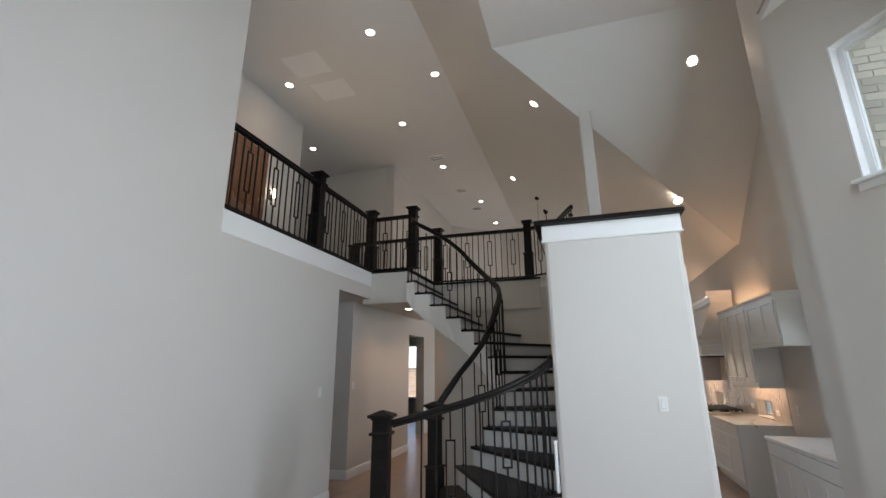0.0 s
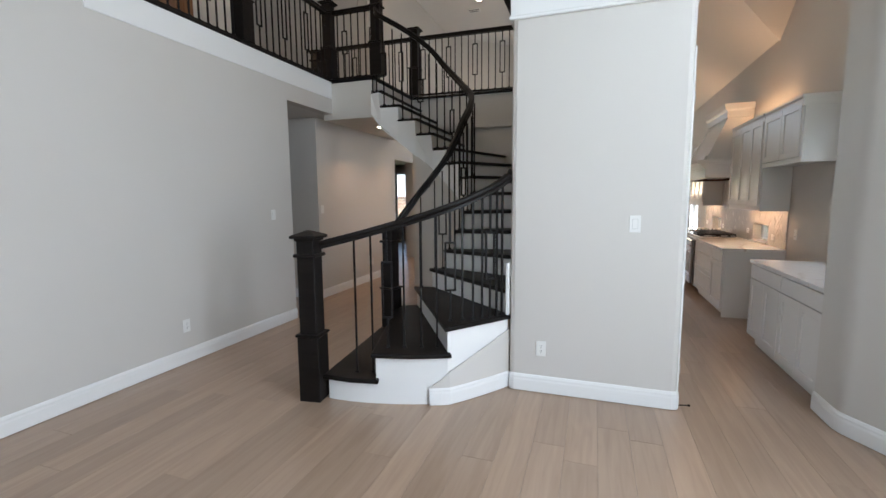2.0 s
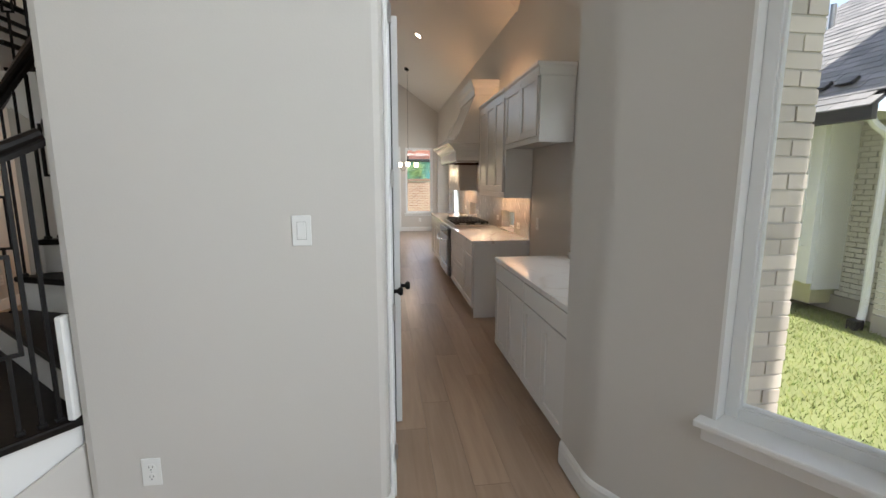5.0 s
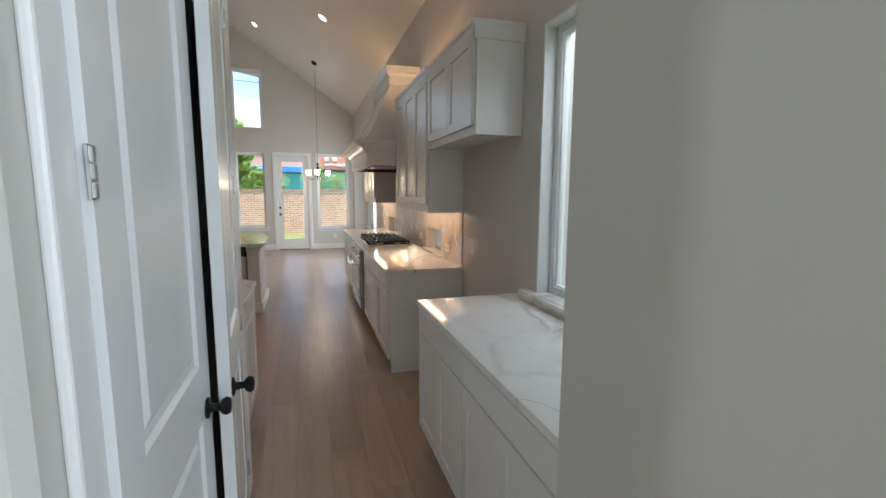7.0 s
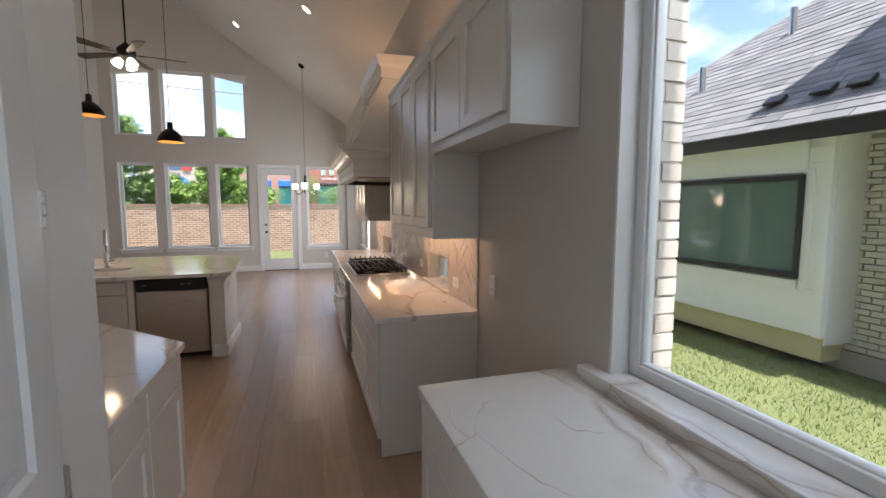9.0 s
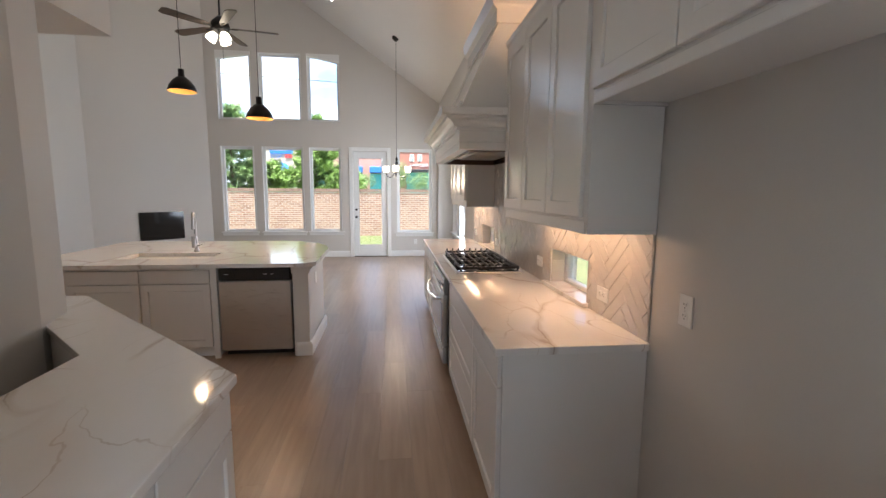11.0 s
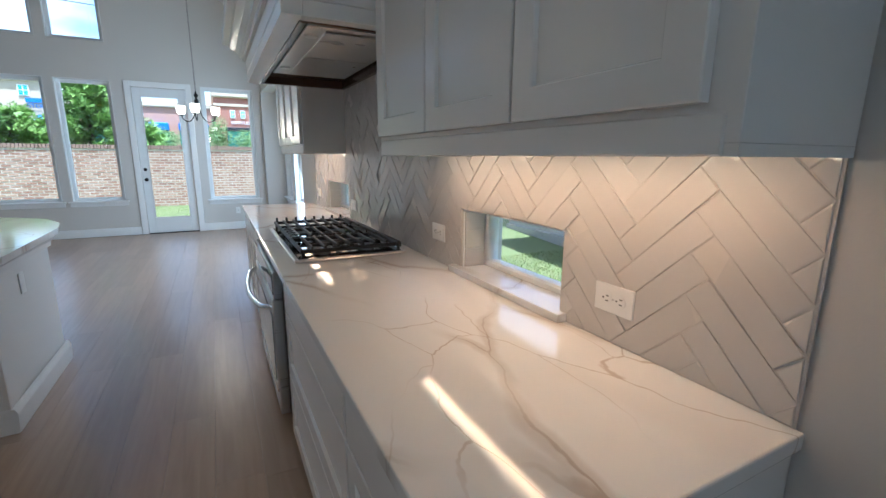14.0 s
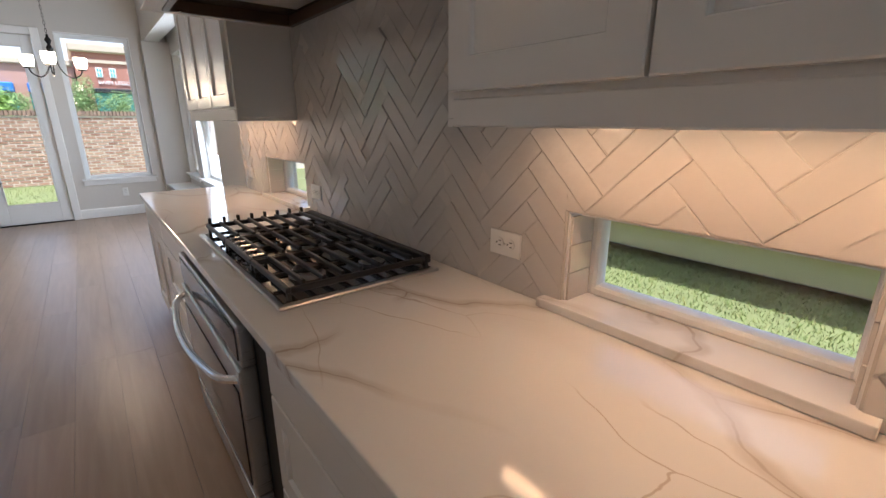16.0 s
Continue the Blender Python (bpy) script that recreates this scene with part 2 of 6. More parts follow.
GROUT = paint("grout", (0.56, 0.53, 0.49), 0.9, 0.03, 300)
BULB = glow("lamp_warm", (1.0, 0.78, 0.52), 22)
CANLAMP = glow("can_lamp_warm", (1.0, 0.80, 0.58), 14)
DRYCAN = paint("lamp_can_white", (0.75, 0.73, 0.7), 0.5, 0)


# ---- builders ----
def mesh_from(bm, name, mat, smooth=False):
    me = bpy.data.meshes.new(name)
    bmesh.ops.recalc_face_normals(bm, faces=bm.faces)
    bm.to_mesh(me)
    bm.free()
    if isinstance(mat, (list, tuple)):
        for k in mat:
            me.materials.append(k)
    else:
        me.materials.append(mat)
    if smooth:
        for p in me.polygons:
            p.use_smooth = True
    return me


def part(name, bm, mat, parent=None, label="", smooth=False):
    ob = new(name, mesh_from(bm, name, mat, smooth))
    if parent is not None:
        ob.parent = parent
        ob.matrix_parent_inverse = parent.matrix_world.inverted() if parent.type != "EMPTY" else Matrix.Identity(4)
        if parent.type == "EMPTY":
            ob.matrix_basis = Matrix.Identity(4)
    if label:
        ob["label"] = label
    return ob


def thing(name, label, category, group="", at=(0, 0, 0)):
    o = new(name)
    o.empty_display_size = 0.05
    tagged(o, label, category, group)
    return o


def structure(name, bm, mat, label="", smooth=False):
    ob = new(name, mesh_from(bm, name, mat, smooth))
    tagged(ob, label or name.replace("_", " "), name.split("_")[0], kind="structure")
    return ob


def box(bm, x0, x1, y0, y1, z0, z1, bevel=0.0, seg=1, m=None):
    r = bmesh.ops.create_cube(bm, size=1)
    vs = r["verts"]
    for v in vs:
        v.co = Vector((x0 + (v.co.x + 0.5) * (x1 - x0), y0 + (v.co.y + 0.5) * (y1 - y0), z0 + (v.co.z + 0.5) * (z1 - z0)))
    if bevel:
        es = list({e for v in vs for e in v.link_edges})
        g = bmesh.ops.bevel(bm, geom=es, offset=bevel, segments=seg, affect="EDGES", profile=0.5)
        vs = [v for v in g["verts"]] + [v for v in vs if v.is_valid]
    if m is not None:
        bmesh.ops.transform(bm, matrix=m, verts=list({v for v in vs if v.is_valid}))
    return bm


def cuboid(x0, x1, y0, y1, z0, z1, bevel=0.0, seg=1, m=None):
    return box(bmesh.new(), x0, x1, y0, y1, z0, z1, bevel, seg, m)


def prism(pts, z0, z1, bevel=0.0, seg=2, m=None):
    """Upright prism over a plan polygon."""
    bm = bmesh.new()
    lo = [bm.verts.new((p[0], p[1], z0)) for p in pts]
    hi = [bm.verts.new((p[0], p[1], z1)) for p in pts]
    n = len(pts)
    bm.faces.new(lo[::-1])
    bm.faces.new(hi)
    for i in range(n):
        bm.faces.new((lo[i], lo[(i + 1) % n], hi[(i + 1) % n], hi[i]))
    if bevel:
        bmesh.ops.recalc_face_normals(bm, faces=bm.faces)
        es = [e for e in bm.edges if abs(e.verts[0].co.z - e.verts[1].co.z) < 1e-6]
        bmesh.ops.bevel(bm, geom=es, offset=bevel, segments=seg, affect="EDGES", profile=0.5)
    if m is not None:
        bm.transform(m)
    return bm


def lathe(profile, n=20, at=(0, 0, 0), m=None):
    """Turned shape from (radius, z) pairs."""
    bm = bmesh.new()
    rings = []
    for r, z in profile:
        rings.append([bm.verts.new((at[0] + r * math.cos(2 * math.pi * i / n), at[1] + r * math.sin(2 * math.pi * i / n), at[2] + z)) for i in range(n)])
    for a, b in zip(rings, rings[1:]):
        for i in range(n):
            bm.faces.new((a[i], a[(i + 1) % n], b[(i + 1) % n], b[i]))
    bm.faces.new(rings[0][::-1])
    bm.faces.new(rings[-1])
    bmesh.ops.remove_doubles(bm, verts=bm.verts, dist=1e-5)
    if m is not None:
        bm.transform(m)
    return bm


def sweep(path, profile, up=(0, 0, 1), bm=None, close=True):
    """A profile of (side, height) pairs carried along a path."""
    bm = bm or bmesh.new()
    up = Vector(up)
    path = [Vector(p) for p in path]
    rings = []
    for i, p in enumerate(path):
        d = (path[min(i + 1, len(path) - 1)] - path[max(i - 1, 0)]).normalized()
        side = d.cross(up).normalized()
        over = side.cross(d).normalized()
        if 0 < i < len(path) - 1:
            a, b = (path[i] - path[i - 1]).normalized(), (path[i + 1] - path[i]).normalized()
            k = 1 / max(0.5, math.cos(a.angle(b) / 2))
        else:
            k = 1
        rings.append([bm.verts.new(p + side * u * k + over * v) for u, v in profile])
    n = len(profile)
    for a, b in zip(rings, rings[1:]):
        for i in range(n):
            bm.faces.new((a[i], a[(i + 1) % n], b[(i + 1) % n], b[i]))
    if close:
        bm.faces.new(rings[0])
        bm.faces.new(rings[-1][::-1])
    return bm


def tube(path, r, n=8, bm=None):
    prof = [(r * math.cos(2 * math.pi * i / n), r * math.sin(2 * math.pi * i / n)) for i in range(n)]
    path = [Vector(p) for p in path]
    d = (path[-1] - path[0]).normalized()
    up = (0, 0, 1) if abs(d.z) < 0.9 else (1, 0, 0)
    return sweep(path, prof, up, bm)


def wall_bm(p0, p1, thick, z0, z1, holes=(), top=None):
    """Wall from p0 to p1 in plan, thickness to the right of that way; holes are (s0, s1, z0, z1)."""
    bm = bmesh.new()
    p0, p1 = Vector(p0), Vector(p1)
    length = (p1 - p0).length
    d = (p1 - p0) / length
    nrm = Vector((d.y, -d.x))
    ss = sorted({0.0, length, *[min(max(v, 0), length) for h in holes for v in h[:2]]})
    zs = sorted({z0, z1, *[min(max(v, z0), z1) for h in holes for v in h[2:]]})
    solid = {}
    for i in range(len(ss) - 1):
        for j in range(len(zs) - 1):
            s, z = (ss[i] + ss[i + 1]) / 2, (zs[j] + zs[j + 1]) / 2
            solid[i, j] = not any(h[0] < s < h[1] and h[2] < z < h[3] for h in holes)
    cache = {}

    def V(s, z, k):
        key = (round(s, 5), round(z, 5), k)
        if key not in cache:
            q = p0 + d * s + nrm * (thick * k)
            cache[key] = bm.verts.new((q.x, q.y, z))
        return cache[key]
    for (i, j), on in solid.items():
        if not on:
            continue
        a, b, c, e = ss[i], ss[i + 1], zs[j], zs[j + 1]
        bm.faces.new((V(a, c, 0), V(b, c, 0), V(b, e, 0), V(a, e, 0)))
        bm.faces.new((V(a, e, 1), V(b, e, 1), V(b, c, 1), V(a, c, 1)))
        for (u, w, q) in (((a, c), (a, e), (i - 1, j)), ((b, e), (b, c), (i + 1, j)), ((b, c), (a, c), (i, j - 1)), ((a, e), (b, e), (i, j + 1))):
            if not solid.get(q, False):
                bm.faces.new((V(*u, 0), V(*w, 0), V(*w, 1), V(*u, 1)))
    return bm


BASEPROF = [(0, 0), (0.016, 0), (0.016, 0.085), (0.013, 0.10), (0.013, 0.112), (0.006, 0.128), (0, 0.132)]


def baseboard(name, pts, label="white painted moulded baseboard"):
    """Moulded skirting along a plan path; it stands to the right of the way walked."""
    bm = sweep([(p[0], p[1], 0.006) for p in pts], BASEPROF)
    return structure(name, bm, TRIM, label)


# ---- structure: walls ----
def frame_of(p0, p1):
    """Local axes on a wall: u along it, w outwards (right of the way), z up."""
    p0, p1 = Vector(p0), Vector(p1)
    d = (p1 - p0).normalized()
    return Matrix(((d.x, d.y, 0, p0.x), (d.y, -d.x, 0, p0.y), (0, 0, 1, 0), (0, 0, 0, 1)))


def window(name, m, s0, s1, z0, z1, depth=0.15, sill=0.06, split=None, label="white vinyl picture window with a deep painted reveal", tops=None, t=0.012, f=0.045):
    """Window in a hole of a wall: reveal boards, vinyl frame, pane, stool and apron. m: the wall's local axes."""
    o = new(name, mesh_from(cuboid(s0, s0 + t, -0.002, depth, z0, z1, m=m), "reveal", TRIM))
    tagged(o, label, "window", kind="structure")
    part("reveal", cuboid(s1 - t, s1, -0.002, depth, z0, z1, m=m), TRIM, o)
    part("reveal", cuboid(s0 + t, s1 - t, -0.002, depth, z1 - t, z1, m=m), TRIM, o)
    w0, w1 = depth - 0.075, depth - 0.015
    a0, a1, b0, b1 = s0 + t, s1 - t, z0, z1 - t
    for k in range(2):
        q = k * f * 0.49
        part("window_frame", cuboid(a0 + q, a0 + q + f - q * 0.6, w0 + q * 0.5, w1 - q * 0.5, b0 + q, b1 - q, 0.003, m=m), VINYL, o)
        part("window_frame", cuboid(a1 - q - f + q * 0.6, a1 - q, w0 + q * 0.5, w1 - q * 0.5, b0 + q, b1 - q, 0.003, m=m), VINYL, o)
        part("window_frame", cuboid(a0 + f, a1 - f, w0 + q * 0.5, w1 - q * 0.5, b0 + q, b0 + q + f - q * 0.6, 0.003, m=m), VINYL, o)
        part("window_frame", cuboid(a0 + f, a1 - f, w0 + q * 0.5, w1 - q * 0.5, b1 - q - f + q * 0.6, b1 - q, 0.003, m=m), VINYL, o)
    p = part("pane", cuboid(a0 + f + 0.001, a1 - f - 0.001, (w0 + w1) / 2 - 0.003, (w0 + w1) / 2 + 0.003, b0 + f + 0.001, b1 - f - 0.001, m=m), GLASS, o)
    p.visible_shadow = False
    if sill:
        part("window_sill", cuboid(s0 - 0.045, s1 + 0.045, -sill, w0 + 0.004, z0 - 0.022, z0 + 0.004, 0.006, 2, m=m), TRIM, o)
        part("apron", cuboid(s0 - 0.03, s1 + 0.03, -0.017, -0.001, z0 - 0.085, z0 - 0.023, 0.006, 2, m=m), TRIM, o)
    return o


# living room, left wall with the loft opening above
structure("wall_west", wall_bm((-2.516, 7.19), (-2.516, -2.5), 0.14, 0, 6.5, [(0, 3.23, 3.19, 6.5), (0, 0.983, 0, 2.73)]), WALL, "greige painted wall below an open loft")
structure("trim_loft_band", cuboid(-2.53, -2.51, 3.96, 7.19, 2.935, 3.17, 0.004), TRIM, "white fascia board under the loft railing")
structure("trim_loft_band_step", cuboid(-2.536, -2.512, 3.95, 7.2, 3.135, 3.172, 0.006), TRIM, "white moulding on the fascia")
# corridor beside the stair
structure("wall_hall_end", wall_bm((-2.85, 7.25), (-6.0, 7.25), 0.14, 0, 2.72), WALL, "greige corridor wall")
structure("wall_hall", wall_bm((-2.85, 9.75), (-2.85, 7.39), 0.14, 0, 2.72), WALL, "greige hall wall")
structure("wall_corridor_west", wall_bm((-5.8, 7.25), (-5.8, 5.9), 0.1, 0, 2.72), WALL, "plain corridor wall")
structure("wall_corridor_south", wall_bm((-5.8, 6.06), (-2.66, 6.06), 0.12, 0, 2.72), WALL, "plain corridor wall")
# window end of the house beyond the hall
FARM = frame_of((3.9, 16.527), (-8.0, 16.527))
low = [(3.9 + 0.865, 3.9 + 1.585), (3.9 - 0.195, 3.9 + 0.71), (3.9 - 1.028, 3.9 - 0.316)]
holes = [(a, b, 0.595, 2.50) for a, b in low] + [(a, b, 3.07, 4.50) for a, b in low]
holes += [(3.9 - 3.11, 3.9 - 2.288, 0.56, 2.50), (3.9 - 2.06, 3.9 - 1.29, 0.0, 2.43)]
holes += [(8.95, 9.85, 0.53, 2.47)]
structure("wall_north", wall_bm((3.9, 16.527), (-8.0, 16.527), 0.16, 0, 6.6, holes), WALL, "tall greige gable wall with windows and a glazed door")
n = 1
for a, b in low:
    window("window_%d" % n, FARM, a, b, 0.595, 2.50)
    window("window_%d" % (n + 3), FARM, a, b, 3.07, 4.50, sill=0.0)
    n += 1
window("window_7", FARM, 3.9 - 3.11, 3.9 - 2.288, 0.56, 2.50)
window("window_8", FARM, 8.95, 9.85, 0.53, 2.47)
# sloping heads of the outer upper windows
for x0, x1, z0, z1 in ((-1.585, -0.865, 4.33, 4.44), (1.028, 0.316, 4.33, 4.46)):
    bm = bmesh.new()
    lo = [bm.verts.new(v) for v in ((x0, 16.50, 4.505), (x0, 16.50, z0), (x1, 16.50, z1), (x1, 16.50, 4.505))]
    hi = [bm.verts.new(v.co + Vector((0, 0.13, 0))) for v in lo]
    bm.faces.new(lo)
    bm.faces.new(hi[::-1])
    for i in range(4):
        bm.faces.new((lo[i], lo[(i + 1) % 4], hi[(i + 1) % 4], hi[i]))
    structure("trim_arched_head", bm, TRIM, "white sloping window head")

# pantry block with the half-wall face
structure("wall_pantry_front", prism([(0.50, 4.975), (1.63, 4.975), (1.655, 4.985), (1.67, 5.01), (1.67, 5.11), (0.58, 5.11), (0.46, 5.11), (0.46, 5.01), (0.472, 4.985)], 0, 2.82), WALL, "pale painted half-wall with rounded corners")
PANM = frame_of((1.67, 6.70), (1.67, 5.11))
structure("wall_pantry_east", wall_bm((1.67, 6.70), (1.67, 5.11), 0.12, 0, 2.82, [(0.262, 1.557, 0, 2.44)]), WALL, "wall around the pantry doors")
structure("wall_pantry_north", wall_bm((0.58, 6.70), (1.55, 6.70), 0.12, 0, 2.82), WALL, "pantry wall")
structure("wall_pantry_west", wall_bm((0.46, 5.11), (0.46, 6.70), 0.12, 0, 2.82), WALL, "pantry wall beside the stair")
structure("ceiling_pantry", cuboid(0.46, 1.67, 4.98, 6.70, 2.825, 2.95), CEIL, "top of the pantry")
structure("trim_cap_band", cuboid(0.445, 1.685, 4.96, 6.72, 2.822, 2.985, 0.006), TRIM, "white band under the cap of the half-wall")
structure("trim_cap_band_lip", cuboid(0.436, 1.694, 4.952, 6.725, 2.815, 2.84, 0.006), TRIM, "thin moulding under the white band")
structure("trim_cap", cuboid(0.375, 1.72, 4.89, 6.75, 2.986, 3.03, 0.016, 3), BLACKW, "dark stained wooden cap on the half-wall")
structure("wall_post", cuboid(0.965, 1.125, 6.56, 6.73, 3.03, 5.15, 0.02, 2), WALL, "painted post up to the vault")

# bay and stub
def corner_curve(a, c, b, n=8):
    """Rounded drywall corner from a to b about the sharp corner c."""
    a, c, b = Vector(a), Vector(c), Vector(b)
    return [tuple(a * (1 - k / n) ** 2 + c * (2 * k / n * (1 - k / n)) + b * (k / n) ** 2) for k in range(n + 1)]


STUB = corner_curve((2.60, 5.044), (2.60, 4.984), (2.6306, 4.932))
structure("wall_stub", prism(STUB + [(2.768, 5.0136), (2.78, 5.12), (3.43, 5.16), (3.43, 5.305), (2.60, 5.305)], 0, 5.82), WALL, "wall end with a rounded corner")
BAY1 = ((3.155, 4.047), (2.6306, 4.932))
BAY2 = ((3.25, 1.2), (3.155, 4.047))
BAY3 = ((2.62, 0.2), (3.25, 1.2))
structure("wall_bay_north", wall_bm(*BAY1, 0.16, 0, 5.0, [(0.06, 0.60, 0.66, 2.37), (0.06, 0.60, 2.98, 4.15)]), WALL, "angled bay wall with a tall window")
structure("wall_bay_east", wall_bm(*BAY2, 0.16, 0, 5.0, [(a, a + 0.80, z0, z1) for a in (0.12, 1.05, 1.985) for z0, z1 in ((0.66, 2.37), (2.98, 4.15))]), WALL, "bay wall with tall windows")
structure("wall_bay_south", wall_bm(*BAY3, 0.16, 0, 5.0), WALL, "plain bay wall")
structure("wall_east_south", wall_bm((2.62, -2.5), (2.62, 0.2), 0.16, 0, 5.82), WALL, "plain wall")
structure("ceiling_bay", cuboid(2.62, 3.5, 0.0, 4.98, 4.82, 4.9), CEIL, "flat soffit of the bay")
structure("wall_bay_head", cuboid(2.60, 2.72, 0.2, 4.95, 4.905, 5.82), WALL, "wall above the bay")
structure("wall_south", wall_bm((-2.6, -2.5), (2.78, -2.5), 0.16, 0, 6.5, [(1.1, 4.6, 0.6, 3.8)]), WALL, "plain front wall with a wide window")
window("window_9", frame_of(*BAY1), 0.06, 0.60, 0.66, 2.37)
window("window_10", frame_of(*BAY2), 1.985, 2.785, 0.66, 2.37)
window("window_11", frame_of(*BAY2), 1.05, 1.85, 0.66, 2.37)
window("window_12", frame_of(*BAY2), 0.12, 0.92, 0.66, 2.37)
window("window_13", frame_of(*BAY1), 0.06, 0.60, 2.98, 4.15)
for i, a in enumerate((1.985, 1.05, 0.12)):
    window("window_%d" % (14 + i), frame_of(*BAY2), a, a + 0.8, 2.98, 4.15)
window("window_17", frame_of((-2.6, -2.5), (2.78, -2.5)), 1.1, 4.6, 0.6, 3.8, sill=0.0)

# kitchen wall: counter window, two low windows in the splashback
N1, N2 = (8.475, 9.057), (10.74, 11.385)
structure("wall_kitchen_a", wall_bm((3.265, 5.306), (3.265, 8.30), 0.19, 0, 5.9, [(0.15, 1.309, 0.935, 2.42)]), WALL, "greige kitchen wall with a window over the counter")
structure("wall_kitchen_b", wall_bm((3.265, 8.30), (3.265, 12.71), 0.19, 0, 3.56, [(a - 8.30, b - 8.30, 0.905, 1.142) for a, b in (N1, N2)]), WALL, "greige kitchen wall behind the range")
structure("wall_kitchen_c", wall_bm((3.265, 8.30), (3.265, 8.75), 0.19, 3.56, 3.95), WALL, "kitchen wall under the valley of the ceiling")
window("window_18", frame_of((3.265, 5.306), (3.265, 8.30)), 0.15, 1.309, 0.935, 2.42, depth=0.15, sill=0.0, label="tall white vinyl window above the quartz counter")
# breakfast nook
NOOKX = 3.58
structure("wall_nook_head", wall_bm((3.265, 12.71), (3.265, 16.527), 0.19, 2.46, 3.56), WALL, "wall above the window nook")
NOOK = [(0.33, 1.24), (1.50, 2.55), (2.86, 3.56)]
structure("wall_nook_east", wall_bm((NOOKX, 12.71), (NOOKX, 16.527), 0.16, 0, 2.60, [(a, b, 0.6, 2.3) for a, b in NOOK]), WALL, "outer wall of the window nook")
structure("wall_nook_south", cuboid(3.456, NOOKX + 0.16, 12.56, 12.709, 0, 2.6), WALL, "side of the window nook")
structure("ceiling_nook", cuboid(3.457, NOOKX + 0.16, 12.71, 16.526, 2.601, 2.66), CEIL, "soffit of the window nook")
structure("wall_nook_north", cuboid(3.24, NOOKX - 0.001, 16.36, 16.526, 0, 2.459), WALL, "far side of the window nook")
for a, b in NOOK:
    window("window_%d" % (19 if a < 1 else 20 if a < 2 else 23), frame_of((NOOKX, 12.71), (NOOKX, 16.527)), a, b, 0.6, 2.3)
# family room, west side with the corner fireplace
structure("wall_family_west", wall_bm((-7.2, 16.5), (-7.2, 9.9), 0.1, 0, 6.5), WALL, "plain wall of the side room")
structure("wall_loft_west", wall_bm((-4.4, 7.6), (-4.4, 3.6), 0.1, 3.2, 6.5), WALL, "loft wall")
structure("wall_loft_back", wall_bm((-4.5, 7.6), (-6.1, 7.6), -0.1, 3.2, 6.5), WALL, "loft wall")
structure("wall_loft_far_west", wall_bm((-6.0, 9.9), (-6.0, 7.6), 0.1, 3.2, 6.5), WALL, "loft wall")
structure("wall_loft_south", wall_bm((-6.0, 3.6), (-2.66, 3.6), 0.1, 3.19, 6.5), WALL, "loft wall")


# ---- ceilings ----
def slab(name, plan, height, mat=CEIL, label="pale painted vaulted ceiling", t=0.1):
    bm = bmesh.new()
    lo = [bm.verts.new((x, y, height(x, y))) for x, y in plan]
    hi = [bm.verts.new((x, y, height(x, y) + t)) for x, y in plan]
    k = len(plan)
    bm.faces.new(lo)
    bm.faces.new(hi[::-1])
    for i in range(k):
        bm.faces.new((lo[i], lo[(i + 1) % k], hi[(i + 1) % k], hi[i]))
    return structure(name, bm, mat, label)


def vault(x, y):
    return 3.52 + 0.68 * (3.275 - x)


def hip(x, y):
    return 5.81 - 0.80 * (y - 5.72)


slab("ceiling_vault", [(3.46, 8.80), (3.46, 16.6), (-1.12, 16.6), (-1.12, -2.6), (-0.092, -2.6), (-0.092, 5.72)], vault)
slab("ceiling_hip", [(-0.092, 5.72), (3.46, 5.72), (3.46, 8.77)], hip)
slab("ceiling_living", [(-0.092, -2.6), (3.46, -2.6), (3.46, 5.72), (-0.092, 5.72)], lambda x, y: 5.81)
slab("ceiling_loft", [(-8, -2.6), (-1.12, -2.6), (-1.12, 16.6), (-8, 16.6)], lambda x, y: 6.508)

# loft floor and the bridge behind the stair
structure("ceiling_under_loft", cuboid(-6.0, -2.66, 3.6, 9.9, 2.73, 3.17), CEIL, "floor slab of the loft, painted below")
structure("ceiling_under_landing", prism([(-2.655, 7.192), (-1.86, 7.192), (-1.86, 8.62), (-0.9, 8.62), (0.1, 8.62), (0.1, 9.9), (-2.655, 9.9)], 2.65, 3.15), WALL, "painted underside and edge of the landing")
structure("floor_loft", prism([(-6.0, 3.72), (-2.66, 3.72), (-2.66, 3.965), (-2.50, 3.965), (-2.50, 7.17), (-1.83, 7.17), (-1.83, 8.60), (0.12, 8.60), (0.12, 9.95), (-6.0, 9.95)], 3.172, 3.20, 0.006), BLACKW, "dark stained floor edge of the loft")

# ---- floor ----
structure("floor", cuboid(-8.0, 3.95, -2.66, 16.68, -0.12, -0.014), GAPM, "sub-floor under the oak planks")

# ---- baseboards ----
baseboard("baseboard_west", [(-2.516, -2.5), (-2.516, 6.207)])
baseboard("baseboard_hall", [(-5.7, 7.249), (-2.849, 7.249), (-2.849, 9.75)])
baseboard("baseboard_pantry", [(0.468, 4.99), (0.50, 4.974), (1.63, 4.974), (1.66, 4.984), (1.671, 5.01), (1.671, 5.08)])
baseboard("baseboard_bay", [(2.599, 5.302)] + [(p[0] - 0.001, p[1] - 0.001) for p in STUB[::2]] + [(3.154, 4.05), (3.249, 1.2)])
baseboard("baseboard_far_a", [(-2.0, 16.526), (1.19, 16.526)])
baseboard("baseboard_far_b", [(2.15, 16.526), (3.26, 16.526)])


